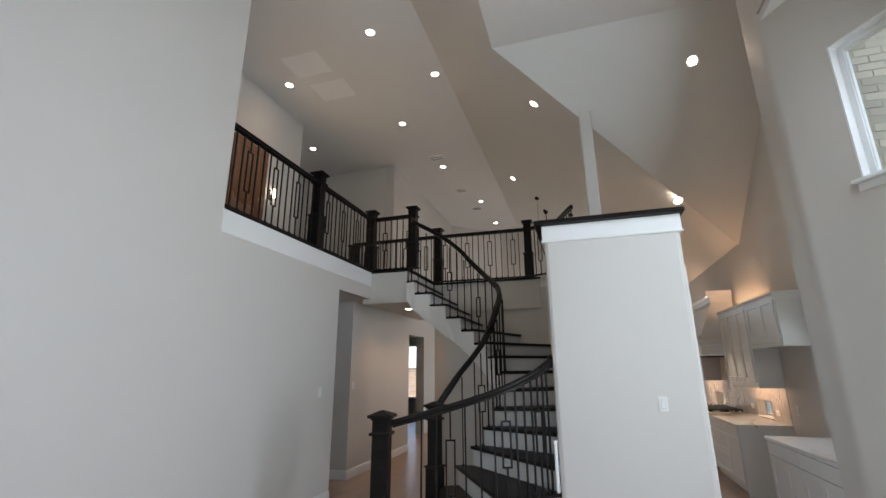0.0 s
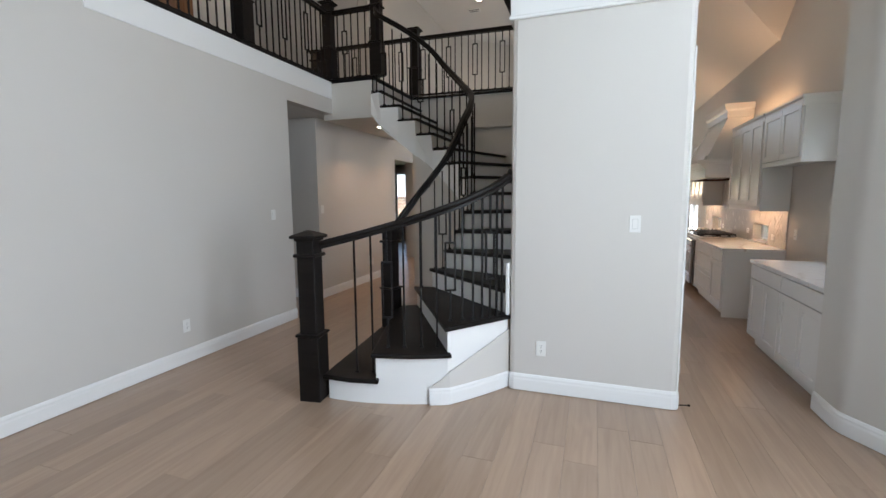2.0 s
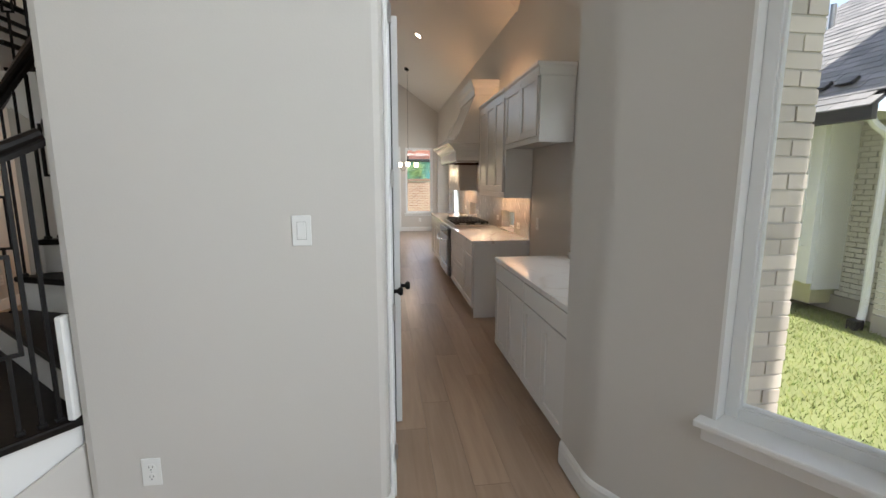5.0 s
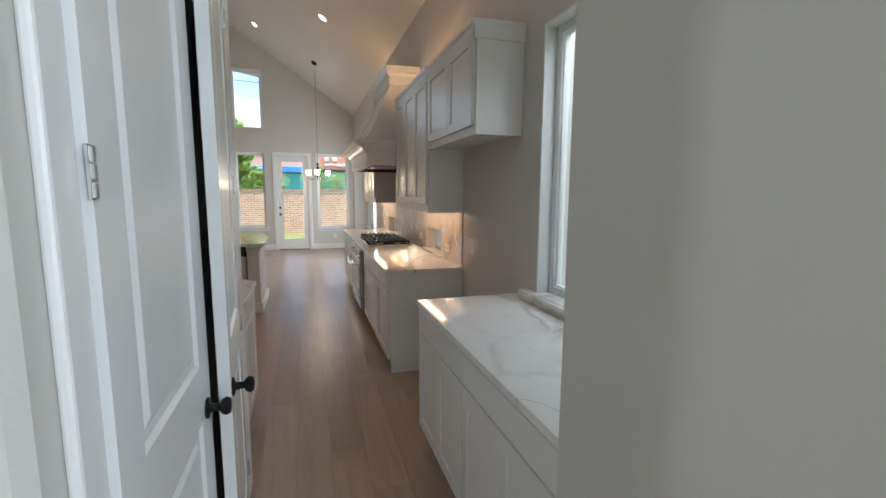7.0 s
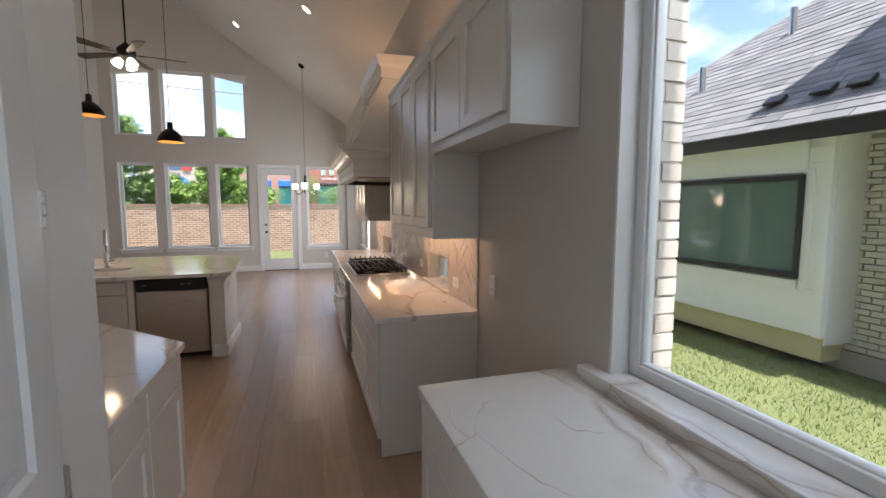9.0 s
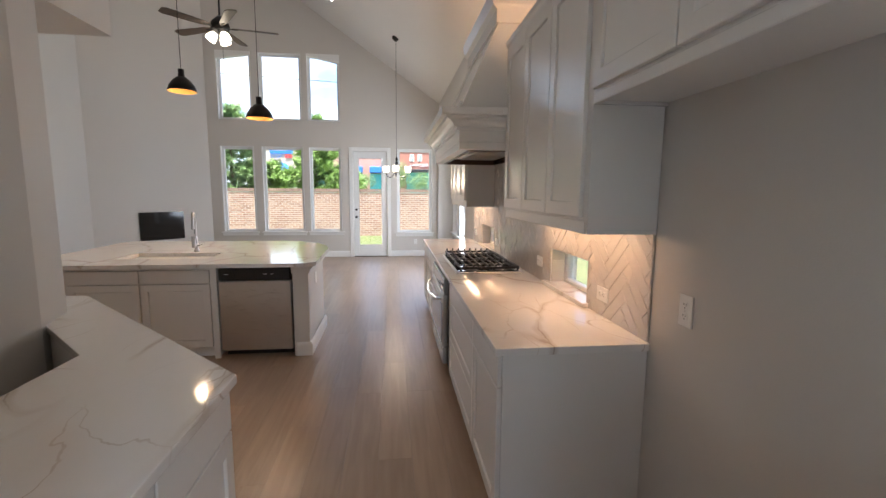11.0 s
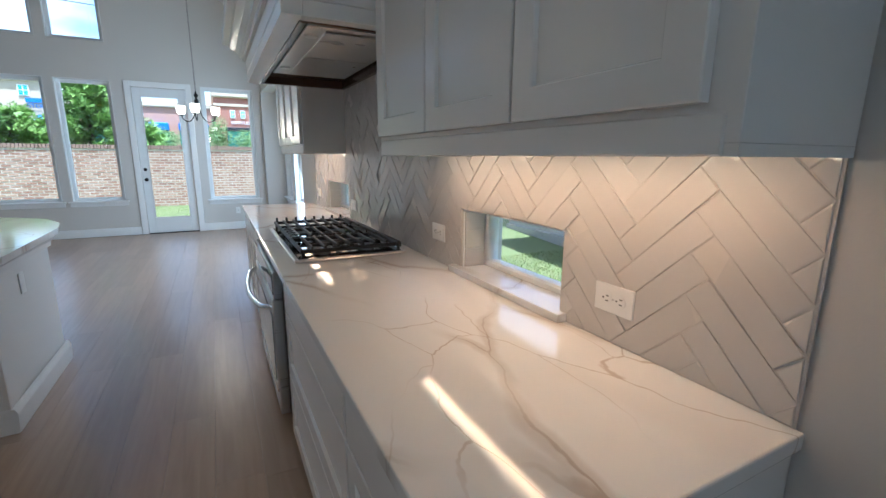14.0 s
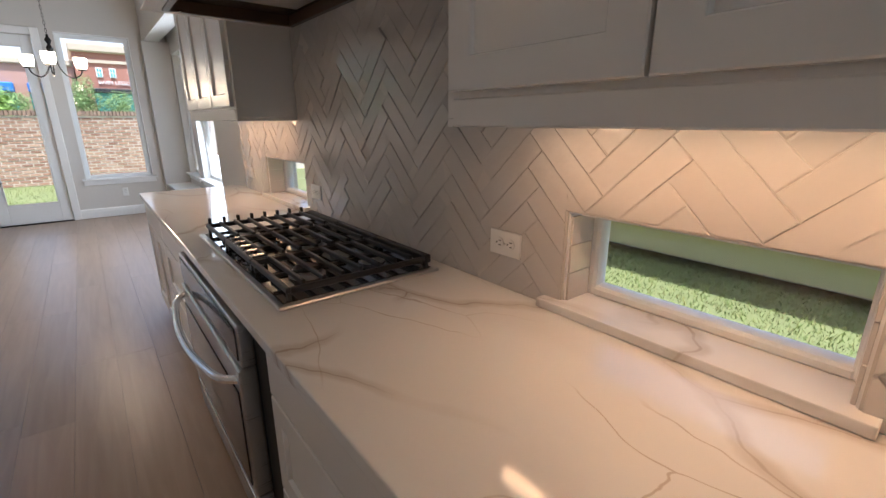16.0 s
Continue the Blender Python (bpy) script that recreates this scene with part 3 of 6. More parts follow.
# ---- kitchen ----
def shaker(x, y0, y1, z0, z1, rail=0.062, t=0.02, axis="x", sgn=-1):
    """Shaker front in one solid: a flat frame round a sunk panel; its face looks along sgn*axis in the plane x."""
    bm = bmesh.new()

    def V(a, z, d):
        q = x - sgn * d
        return bm.verts.new((q, a, z) if axis == "x" else (a, q, z))
    def ring(i, d):
        return [V(y0 + i, z0 + i, d), V(y1 - i, z0 + i, d), V(y1 - i, z1 - i, d), V(y0 + i, z1 - i, d)]
    loops = [ring(0, t), ring(0, 0.0025), ring(0.0025, 0), ring(rail - 0.002, 0), ring(rail, 0.002), ring(rail + 0.003, 0.010)]
    for a, b in zip(loops, loops[1:]):
        for k in range(4):
            bm.faces.new((a[k], a[(k + 1) % 4], b[(k + 1) % 4], b[k]))
    bm.faces.new(loops[0])
    bm.faces.new(loops[-1])
    return bm


def slabfront(x, y0, y1, z0, z1, t=0.02, axis="x", sgn=-1):
    lo, hi = sorted((x, x - sgn * t))
    return cuboid(lo, hi, y0, y1, z0, z1, 0.003) if axis == "x" else cuboid(y0, y1, lo, hi, z0, z1, 0.003)


def base_unit(y0, y1, fronts, label, group="base cabinets along the wall", xf=2.63, xb=3.262, top=0.844, end=False):
    """Base cabinet on the right-hand wall; fronts are (kind, y0, y1, z0, z1)."""
    o = thing("base_cabinet", label, "cabinet", group)
    part("body", cuboid(xf, xb, y0, y1, 0.10, top), CAB, o)
    part("toe_kick", cuboid(xf + 0.06, xb, y0 + 0.002, y1 - 0.002, 0.001, 0.099), CAB, o)
    for kind, a, b, c, d in fronts:
        part("door" if kind == "door" else "drawer_front", shaker(xf - 0.02, a, b, c, d) if kind == "door" else slabfront(xf - 0.02, a, b, c, d), CAB, o)
    if end:
        part("end_panel", cuboid(xf, xb, y0 - 0.012, y0 - 0.0005, 0.001, top, 0.002), CAB, o)
    return o


def drawer_door(y0, y1, doors=1):
    f = [("drawer", y0 + 0.006, y1 - 0.006, 0.70, 0.834)]
    w = (y1 - y0 - 0.012) / doors
    for i in range(doors):
        f.append(("door", y0 + 0.006 + w * i + (0.002 if i else 0), y0 + 0.006 + w * (i + 1), 0.115, 0.692))
    return f


def drawers3(y0, y1):
    return [("drawer", y0 + 0.006, y1 - 0.006, 0.70, 0.834), ("door", y0 + 0.006, y1 - 0.006, 0.412, 0.692), ("door", y0 + 0.006, y1 - 0.006, 0.115, 0.404)]


# range run
base_unit(7.887, 8.455, drawer_door(7.887, 8.455), "pale painted base cabinet with one drawer and door", end=True)
base_unit(8.457, 9.445, drawers3(8.457, 9.445), "pale painted base cabinet with three wide drawers")
base_unit(10.52, 11.30, drawers3(10.52, 11.30), "pale painted base cabinet with drawers beside the oven")
base_unit(11.302, 12.09, drawer_door(11.302, 12.09, 2), "pale painted base cabinet with drawer and paired doors")
o = thing("quartz_worktop", "white veined polished quartz worktop along the range wall", "worktop")
part("worktop", cuboid(2.594, 3.262, 7.862, 12.11, 0.846, 0.88, 0.004, 2), QUARTZ, o)
# counter under the window
base_unit(5.308, 6.07, drawer_door(5.308, 6.07, 2), "pale painted base cabinet under the window counter", "cabinets under the window")
base_unit(6.072, 6.83, drawer_door(6.072, 6.83, 2), "pale painted base cabinet under the window counter", "cabinets under the window")
o = thing("quartz_counter", "white veined quartz counter under the window", "worktop")
part("worktop", cuboid(2.602, 3.262, 5.307, 6.85, 0.846, 0.88, 0.004, 2), QUARTZ, o)
o = thing("window_ledge", "white quartz ledge below the kitchen window", "ledge")
part("ledge", cuboid(3.205, 3.339, 5.31, 6.73, 0.90, 0.937, 0.004, 2), QUARTZ, o)
part("riser", cuboid(3.215, 3.263, 5.31, 6.725, 0.881, 0.8995), QUARTZ, o)


def upper_unit(y0, y1, z0, z1, doors, label, rail=0.055, xf=2.962):
    o = thing("wall_cabinet", label, "cabinet", "wall cabinets over the worktop")
    part("body", cuboid(xf, 3.262, y0, y1, z0 + rail * 0.3, z1, 0.001), CAB, o)
    part("light_rail", cuboid(xf - 0.004, xf + 0.018, y0 + 0.019, y1 - 0.019, z0, z0 + rail, 0.003), CAB, o)
    for e in (y0, y1 - 0.018):
        part("end_panel", cuboid(xf - 0.0005, 3.262, e, e + 0.018, z0, z0 + rail * 0.3 - 0.0004), CAB, o)
    for a, b in doors:
        part("door", shaker(xf - 0.0205, a, b, z0 + rail + 0.012, z1 - 0.012), CAB, o)
    bm = sweep([(3.262, y0 - 0.001, z1), (xf - 0.001, y0 - 0.001, z1), (xf - 0.001, y1, z1)], [(0.0, -0.05), (-0.010, -0.05), (-0.012, -0.035), (-0.012, 0.0), (-0.014, 0.018), (-0.024, 0.034), (-0.026, 0.056), (0, 0.058)])
    part("crown", bm, CAB, o)
    return o


upper_unit(6.84, 7.868, 1.855, 2.44, [(6.875, 7.34), (7.348, 7.845)], "pale wall cabinet with two doors over the fridge space", 0.04)
upper_unit(7.87, 9.165, 1.345, 2.44, [(7.915, 8.315), (8.322, 8.73), (8.737, 9.14)], "tall pale wall cabinet with three shaker doors")
upper_unit(10.785, 11.93, 1.36, 2.44, [(10.82, 11.19), (11.197, 11.56), (11.567, 11.90)], "tall pale wall cabinet beyond the hood")
UBAR = glow("bar_glow", (1.0, 0.70, 0.42), 4)
for a, b, z in ((7.95, 9.10, 1.352), (10.85, 11.85, 1.367)):
    o = thing("under_cabinet_light", "slim warm light bar under the wall cabinet", "light")
    part("bar", cuboid(3.10, 3.14, a, b, z, z + 0.007), UBAR, o)
    lamp_light("under_cabinet", (3.12, (a + b) / 2, z - 0.0035), 0.52 * (b - a), 0.03, (1.0, 0.38, 0.12), sx=b - a)

    o = thing("over_cabinet_light", "slim warm light bar on top of the wall cabinet", "light")
    part("bar", cuboid(3.10, 3.14, a, b, 2.443, 2.453), UBAR, o)
    u = lamp_light("over_cabinet", (3.12, (a + b) / 2, 2.458), 1.3 * (b - a), 0.03, (1.0, 0.48, 0.2), sx=b - a)
    u.matrix_world = pose(3.12, (a + b) / 2, 2.458, 180, 0, 90)

# range hood
HY0, HY1 = 9.175, 10.775
o = thing("range_hood", "pale painted wooden range hood with crown moulding and tapered chimney", "range hood")
part("apron", cuboid(2.63, 3.262, HY0, HY1, 1.852, 1.96, 0.003), CAB, o)
part("underside", cuboid(2.70, 3.25, HY0 + 0.06, HY1 - 0.06, 1.842, 1.851), LINER, o, "brown lacquered liner")
part("insert", cuboid(2.76, 3.20, 9.42, 10.52, 1.834, 1.8415, 0.003), STEEL, o, "stainless hood insert")
for a, b in ((9.46, 9.94), (9.96, 10.48)):
    part("filter", cuboid(2.84, 3.17, a, b, 1.826, 1.8335, 0.002), STEEL, o)
for a in (9.55, 10.30):
    part("hood_lamp", lathe([(0, 1.826), (0.025, 1.826), (0.028, 1.8335), (0, 1.8335)], 16, (2.80, a, 0)), PLATE, o)
for x0, x1, y0, y1 in ((2.632, 2.70, HY0 + 0.002, HY1 - 0.002), (2.70, 3.262, HY0 + 0.002, HY0 + 0.06), (2.70, 3.262, HY1 - 0.06, HY1 - 0.002)):
    part("lip", cuboid(x0, x1, y0, y1, 1.80, 1.8515, 0.002), CAB, o)
for x0, x1, y0, y1 in ((2.701, 2.725, HY0 + 0.061, HY1 - 0.061), (3.225, 3.249, HY0 + 0.061, HY1 - 0.061), (2.726, 3.224, HY0 + 0.061, HY0 + 0.085), (2.726, 3.224, HY1 - 0.085, HY1 - 0.061)):
    part("liner_edge", cuboid(x0, x1, y0, y1, 1.795, 1.8415, 0.002), LINER, o, "dark brown liner edge")
part("crown", sweep([(3.26, HY0, 1.925), (2.63, HY0, 1.925), (2.63, HY1, 1.925), (3.26, HY1, 1.925)], [(0.0, 0.0), (-0.012, 0.0), (-0.013, 0.022), (-0.026, 0.026), (-0.030, 0.042), (-0.042, 0.062), (-0.064, 0.078), (-0.068, 0.094), (-0.090, 0.098), (-0.094, 0.108), (-0.094, 0.145), (0.0, 0.147)]), CAB, o)
bm = bmesh.new()
lo = [bm.verts.new(v) for v in ((2.66, HY0 + 0.06, 2.07), (2.66, HY1 - 0.06, 2.07), (3.262, HY1 - 0.06, 2.07), (3.262, HY0 + 0.06, 2.07))]
hi = [bm.verts.new(v) for v in ((2.95, HY0 + 0.22, 2.72), (2.95, HY1 - 0.22, 2.72), (3.262, HY1 - 0.22, 2.72), (3.262, HY0 + 0.22, 2.72))]
bm.faces.new(lo[::-1])
bm.faces.new(hi)
for i in range(4):
    bm.faces.new((lo[i], lo[(i + 1) % 4], hi[(i + 1) % 4], hi[i]))
part("chimney", bm, CAB, o)
# raised boards framing the tapered front
for pa, pb in (((2.655, HY0 + 0.10, 2.08), (2.945, HY0 + 0.25, 2.71)), ((2.655, HY1 - 0.10, 2.08), (2.945, HY1 - 0.25, 2.71)), ((2.645, HY0 + 0.12, 2.11), (2.645, HY1 - 0.12, 2.11)), ((2.93, HY0 + 0.25, 2.67), (2.93, HY1 - 0.25, 2.67))):
    part("raised_board", sweep([pa, pb], [(-0.035, -0.008), (0.035, -0.008), (0.035, 0.008), (-0.035, 0.008)], up=(-0.91, 0, 0.41)), CAB, o)
part("top_crown", sweep([(3.26, HY0 + 0.20, 2.70), (2.93, HY0 + 0.20, 2.70), (2.93, HY1 - 0.20, 2.70), (3.26, HY1 - 0.20, 2.70)], [(0.05, 0), (-0.01, 0.0), (-0.01, 0.09), (-0.03, 0.12), (-0.045, 0.20), (0.05, 0.20)]), CAB, o)
part("top_board", cuboid(2.92, 3.262, HY0 + 0.20, HY1 - 0.20, 2.86, 2.90), CAB, o)


# ---- curved stair ----
RISE = 0.199
CX, CY, RO = -0.80, 6.50, 2.13
OUTER = [(CX + RO * math.cos(radians(a)), CY + RO * math.sin(radians(a))) for a in (-90.5, -80, -65.6)]
OUTER += [(0.44, 5.03), (0.44, 5.60), (0.44, 6.10), (0.44, 6.55), (0.44, 7.00), (0.44, 7.60), (0.30, 8.30), (-0.30, 8.60), (-0.98, 8.60), (-1.21, 8.60), (-1.46, 8.60), (-1.72, 8.60), (-1.86, 8.60)]
INNER = [(-0.98, 5.70), (-0.85, 5.76), (-0.69, 5.85), (-0.525, 5.88), (-0.385, 5.93), (-0.30, 6.0), (-0.255, 6.12), (-0.245, 6.36), (-0.33, 6.68), (-0.55, 6.98), (-0.78, 7.12), (-0.98, 7.15), (-1.21, 7.15), (-1.46, 7.14), (-1.72, 7.13), (-1.86, 7.17)]


def smooth_path(pts, n=6):
    """Catmull-Rom curve through the points."""
    pts = [Vector(p) for p in pts]
    out = []
    for i in range(len(pts) - 1):
        p0, p1, p2, p3 = pts[max(i - 1, 0)], pts[i], pts[i + 1], pts[min(i + 2, len(pts) - 1)]
        for k in range(n):
            t = k / n
            out.append(0.5 * (2 * p1 + (p2 - p0) * t + (2 * p0 - 5 * p1 + 4 * p2 - p3) * t * t + (3 * p1 - p0 - 3 * p2 + p3) * t ** 3))
    return out + [pts[-1]]


stair = thing("staircase", "curved staircase with black wooden treads and white risers", "staircase")
for k in range(15):
    z = (k + 1) * RISE
    a, b = Vector(OUTER[k]), Vector(OUTER[k + 1])
    c, d = Vector(INNER[k + 1]), Vector(INNER[k])
    mid = (a + b) / 2
    cen = Vector((CX, CY))
    bow = mid + (mid - cen).normalized() * 0.022 if k < 2 else mid
    back = (b - a).normalized() * 0.05
    nose = (a - b).normalized() * 0.03
    nosein = (d - c).normalized() * 0.03
    out = (mid - cen).normalized() * 0.035 if k < 3 else Vector((0, 0))
    pts = [a + nose + out, bow + out, b + back * 0.6 + out, c + (c - d).normalized() * 0.02, d + nosein]
    part("tread", prism([(p.x, p.y) for p in pts], z - 0.036, z, 0.010, 2), BLACKW, stair, "black stained wooden tread" if k == 0 else "")
    # riser below the nose
    n2 = (b - a).normalized() * 0.014
    part("riser", prism([(a.x, a.y), (a.x + n2.x, a.y + n2.y), (d.x + n2.x, d.y + n2.y), (d.x, d.y)], z - RISE + (0.001 if k else 0.0), z - 0.0365), TRIM, stair)
# outer stringer under the first steps
for k in range(3):
    z = (k + 1) * RISE
    a, b = Vector(OUTER[k]), Vector(OUTER[k + 1])
    pts = []
    for i in range(7):
        t = i / 6
        p = a.lerp(b, t)
        p = p + (p - Vector((CX, CY))).normalized() * (0.022 * 4 * t * (1 - t) * 0.6)
        pts.append(p)
    inn = [p - (p - Vector((CX, CY))).normalized() * 0.03 for p in pts]
    part("stringer", prism([(p.x, p.y) for p in pts] + [(p.x, p.y) for p in inn[::-1]], 0.001, z - 0.037), TRIM, stair)
# inner stringer and plaster soffit
bm = bmesh.new()
bs = bmesh.new()
ring = []
for k in range(4, 16):
    z = (k + 1) * RISE
    p, q = INNER[k], OUTER[k]
    drop = 0.40
    ring.append((bm.verts.new((p[0], p[1], z - RISE * 0.5 - drop)), bm.verts.new((p[0], p[1], z - 0.037)), bm.verts.new((p[0], p[1], z - RISE - 0.037)), bs.verts.new((p[0], p[1], z - RISE * 0.5 - drop)), bs.verts.new((q[0], q[1], z - RISE * 0.5 - drop))))
for i, (r0, r1) in enumerate(zip(ring, ring[1:])):
    bm.faces.new((r0[0], r1[0], r1[2], r0[1]))
    bs.faces.new((r0[3], r0[4], r1[4], r1[3]))
o = part("inner_stringer", bm, TRIM, stair, "white painted curved stringer")
o.modifiers.new("thickness", "SOLIDIFY").thickness = 0.03
o = part("soffit", bs, WALL, stair, "plastered underside")
o.modifiers.new("thickness", "SOLIDIFY").thickness = 0.02
# curved wall round the stair
arc = [(0.462, 6.701), (0.462, 8.30), (0.40, 8.50), (0.20, 8.64), (0.0, 8.67), (-1.9, 8.67)]
arc2 = [(0.582, 6.701), (0.582, 8.32), (0.50, 8.60), (0.26, 8.75), (0.0, 8.79), (-1.9, 8.79)]
bm = bmesh.new()
lo = [bm.verts.new((*p, 0)) for p in arc]
hi = [bm.verts.new((*p, 3.16)) for p in arc]
lo2 = [bm.verts.new((*p, 0)) for p in arc2]
hi2 = [bm.verts.new((*p, 3.16)) for p in arc2]
for i in range(len(arc) - 1):
    bm.faces.new((lo[i], lo[i + 1], hi[i + 1], hi[i]))
    bm.faces.new((lo2[i + 1], lo2[i], hi2[i], hi2[i + 1]))
    bm.faces.new((hi[i], hi[i + 1], hi2[i + 1], hi2[i]))
bm.faces.new((lo[0], hi[0], hi2[0], lo2[0]))
bm.faces.new((lo[-1], lo2[-1], hi2[-1], hi[-1]))
structure("wall_stair", bm, WALL, "curved greige wall round the staircase")
structure("trim_stair_edge", sweep([(p[0], p[1], 3.02) for p in arc], [(-0.012, 0), (0.004, 0), (0.004, 0.18), (-0.012, 0.18)]), TRIM, "white fascia round the stairwell")
# low wall patch and skirting between the stair foot and the half-wall
pts = []
for (a, b), ts in (((OUTER[1], OUTER[2]), (0.74, 0.9)), ((OUTER[2], OUTER[3]), (0.02, 0.25, 0.5, 0.75, 1.0))):
    for t in ts:
        p = Vector(a).lerp(Vector(b), t)
        out = (p - Vector((CX, CY))).normalized()
        pts.append(p + out * (0.053 * t * (1 - t) + 0.010))
bm = bmesh.new()
f = [bm.verts.new((p.x, p.y, 0.0)) for p in pts]
g = [bm.verts.new((p.x, p.y, 0.135 + 0.345 * i / 6)) for i, p in enumerate(pts)]
for i in range(6):
    bm.faces.new((f[i], f[i + 1], g[i + 1], g[i]))
o = structure("wall_stair_foot", bm, WALL, "painted wall patch below the stringer")
o.modifiers.new("thickness", "SOLIDIFY").thickness = 0.009
baseboard("baseboard_stair", [(p.x + 0.002, p.y - 0.002) for p in pts])
structure("trim_stair_side_strip", cuboid(0.425, 0.455, 4.97, 5.02, 0.60, 1.02, 0.006), TRIM, "white strip on the edge of the half-wall")
# plain wall closing the space under the flight
bm = bmesh.new()
under = [(k, Vector(INNER[k])) for k in range(4, 13)]
cols = []
for k, p in under:
    q = p + (Vector(OUTER[k]) - p).normalized() * 0.035
    cols.append((bm.verts.new((q.x, q.y, 0.0)), bm.verts.new((q.x, q.y, max(0.3, (k + 0.5) * RISE - 0.38)))))
for a, b in zip(cols, cols[1:]):
    bm.faces.new((a[0], b[0], b[1], a[1]))
o = structure("wall_under_stair", bm, WALL, "greige wall below the curved flight")
o.modifiers.new("thickness", "SOLIDIFY").thickness = 0.06

RAILP = [(-0.030, -0.030), (0.030, -0.030), (0.030, -0.012), (0.024, -0.004), (0.032, 0.008), (0.030, 0.022), (0.016, 0.032), (-0.016, 0.032), (-0.030, 0.022), (-0.032, 0.008), (-0.024, -0.004), (-0.030, -0.012)]


def newel(x, y, z0, h, parent, turn=0.0, w=0.13, plinth=0.42):
    """Box newel post with a plinth, collars and a pyramid cap."""
    m = pose(x, y, z0, 0, 0, turn)
    bm = bmesh.new()
    a = w / 2
    for r, b0, b1, bv in ((a + 0.016, 0, plinth, 0.004), (a + 0.03, plinth, plinth + 0.022, 0.008), (a, plinth + 0.02, h - 0.03, 0.004), (a + 0.022, h - 0.17, h - 0.145, 0.008), (a + 0.012, h - 0.05, h - 0.03, 0.004), (a + 0.036, h - 0.032, h - 0.008, 0.006)):
        box(bm, -r, r, -r, r, b0, b1, bv)
    r = a + 0.03
    base = [bm.verts.new(v) for v in ((-r, -r, h - 0.008), (r, -r, h - 0.008), (r, r, h - 0.008), (-r, r, h - 0.008))]
    tip = [bm.verts.new(v) for v in ((-0.012, -0.012, h + 0.026), (0.012, -0.012, h + 0.026), (0.012, 0.012, h + 0.026), (-0.012, 0.012, h + 0.026))]
    bm.faces.new(tip)
    for i in range(4):
        bm.faces.new((base[i], base[(i + 1) % 4], tip[(i + 1) % 4], tip[i]))
    bm.transform(m)
    return part("newel_post", bm, BLACKW, parent, "black square newel post with a pyramid cap")


def baluster(p, z0, z1, way, parent, motif=0.0, lift=0.5):
    """Square iron bar; with a motif, it opens into a slim rectangle of that height."""
    d = Vector((way[0], way[1], 0)).normalized()
    s = Vector((-d.y, d.x, 0))
    m = Matrix(((d.x, s.x, 0, p[0]), (d.y, s.y, 0, p[1]), (0, 0, 1, 0), (0, 0, 0, 1)))
    r = 0.0068
    bm = bmesh.new()
    if motif:
        c = z0 + (z1 - z0) * lift
        m0, m1, h = c - motif / 2, c + motif / 2, 0.036
        box(bm, -r, r, -r, r, z0, m0)
        box(bm, -r, r, -r, r, m1, z1)
        box(bm, -h - r, -h + r, -r, r, m0, m1)
        box(bm, h - r, h + r, -r, r, m0, m1)
        box(bm, -h - r, h + r, -r, r, m0 - r, m0 + r)
        box(bm, -h - r, h + r, -r, r, m1 - r, m1 + r)
    else:
        box(bm, -r, r, -r, r, z0, z1)
    box(bm, -0.015, 0.015, -0.015, 0.015, z0, z0 + 0.018, 0.004)
    bm.transform(m)
    return part("baluster", bm, IRON, parent)


def guard(label, path, z0, z1, step=0.108, phase=0, motif=0.46, shoe=True, lift=0.55):
    """Level railing along a plan path."""
    o = thing("loft_railing", label, "railing", "black railings of the loft")
    part("handrail", sweep([(p[0], p[1], z1 - 0.03) for p in path], RAILP), BLACKW, o)
    if shoe:
        part("shoe_rail", sweep([(p[0], p[1], z0) for p in path], [(-0.03, 0), (0.03, 0), (0.03, 0.02), (-0.03, 0.02)]), BLACKW, o)
    pts = [Vector((p[0], p[1])) for p in path]
    i = phase
    rest = step * 0.6
    for a, b in zip(pts, pts[1:]):
        length, s = (b - a).length, rest
        while s < length:
            q = a.lerp(b, s / length)
            baluster(q, z0 + 0.02, z1 - 0.055, b - a, o, motif if i % 4 == 2 else 0.0, lift)
            i += 1
            s += step
        rest = s - length
    return o


LZ, LT = 3.20, 4.13
r1 = guard("black railing of turned-out iron bars along the loft edge", [(-2.54, 3.97), (-2.54, 5.50)], LZ, LT)
newel(-2.545, 5.575, LZ, 1.06, r1)
newel(-2.545, 7.215, LZ, 1.06, r1)
guard("black iron railing along the loft edge", [(-2.54, 5.65), (-2.54, 7.14)], LZ, LT, phase=1)
r2 = guard("short black railing on the landing", [(-2.47, 7.22), (-1.86, 7.22)], LZ, LT, phase=1, motif=0.30)
newel(-1.80, 7.235, LZ, 1.06, r2)
r3 = guard("black railing behind the landing", [(-3.6, 8.52), (-1.84, 8.52)], LZ, LT)
newel(-1.77, 8.52, LZ, 1.06, r3)
newel(-3.3, 8.0, LZ, 0.72, r3)
r4 = guard("black railing above the curved stair wall", [(-1.70, 8.53), (-0.13, 8.58)], LZ, LT, phase=2)
newel(-0.06, 8.58, LZ, 1.06, r4)
r5 = guard("black railing from the stairwell to the vault post", [(0.01, 8.56), (0.50, 8.25), (0.75, 7.6)], LZ, LT, phase=1)

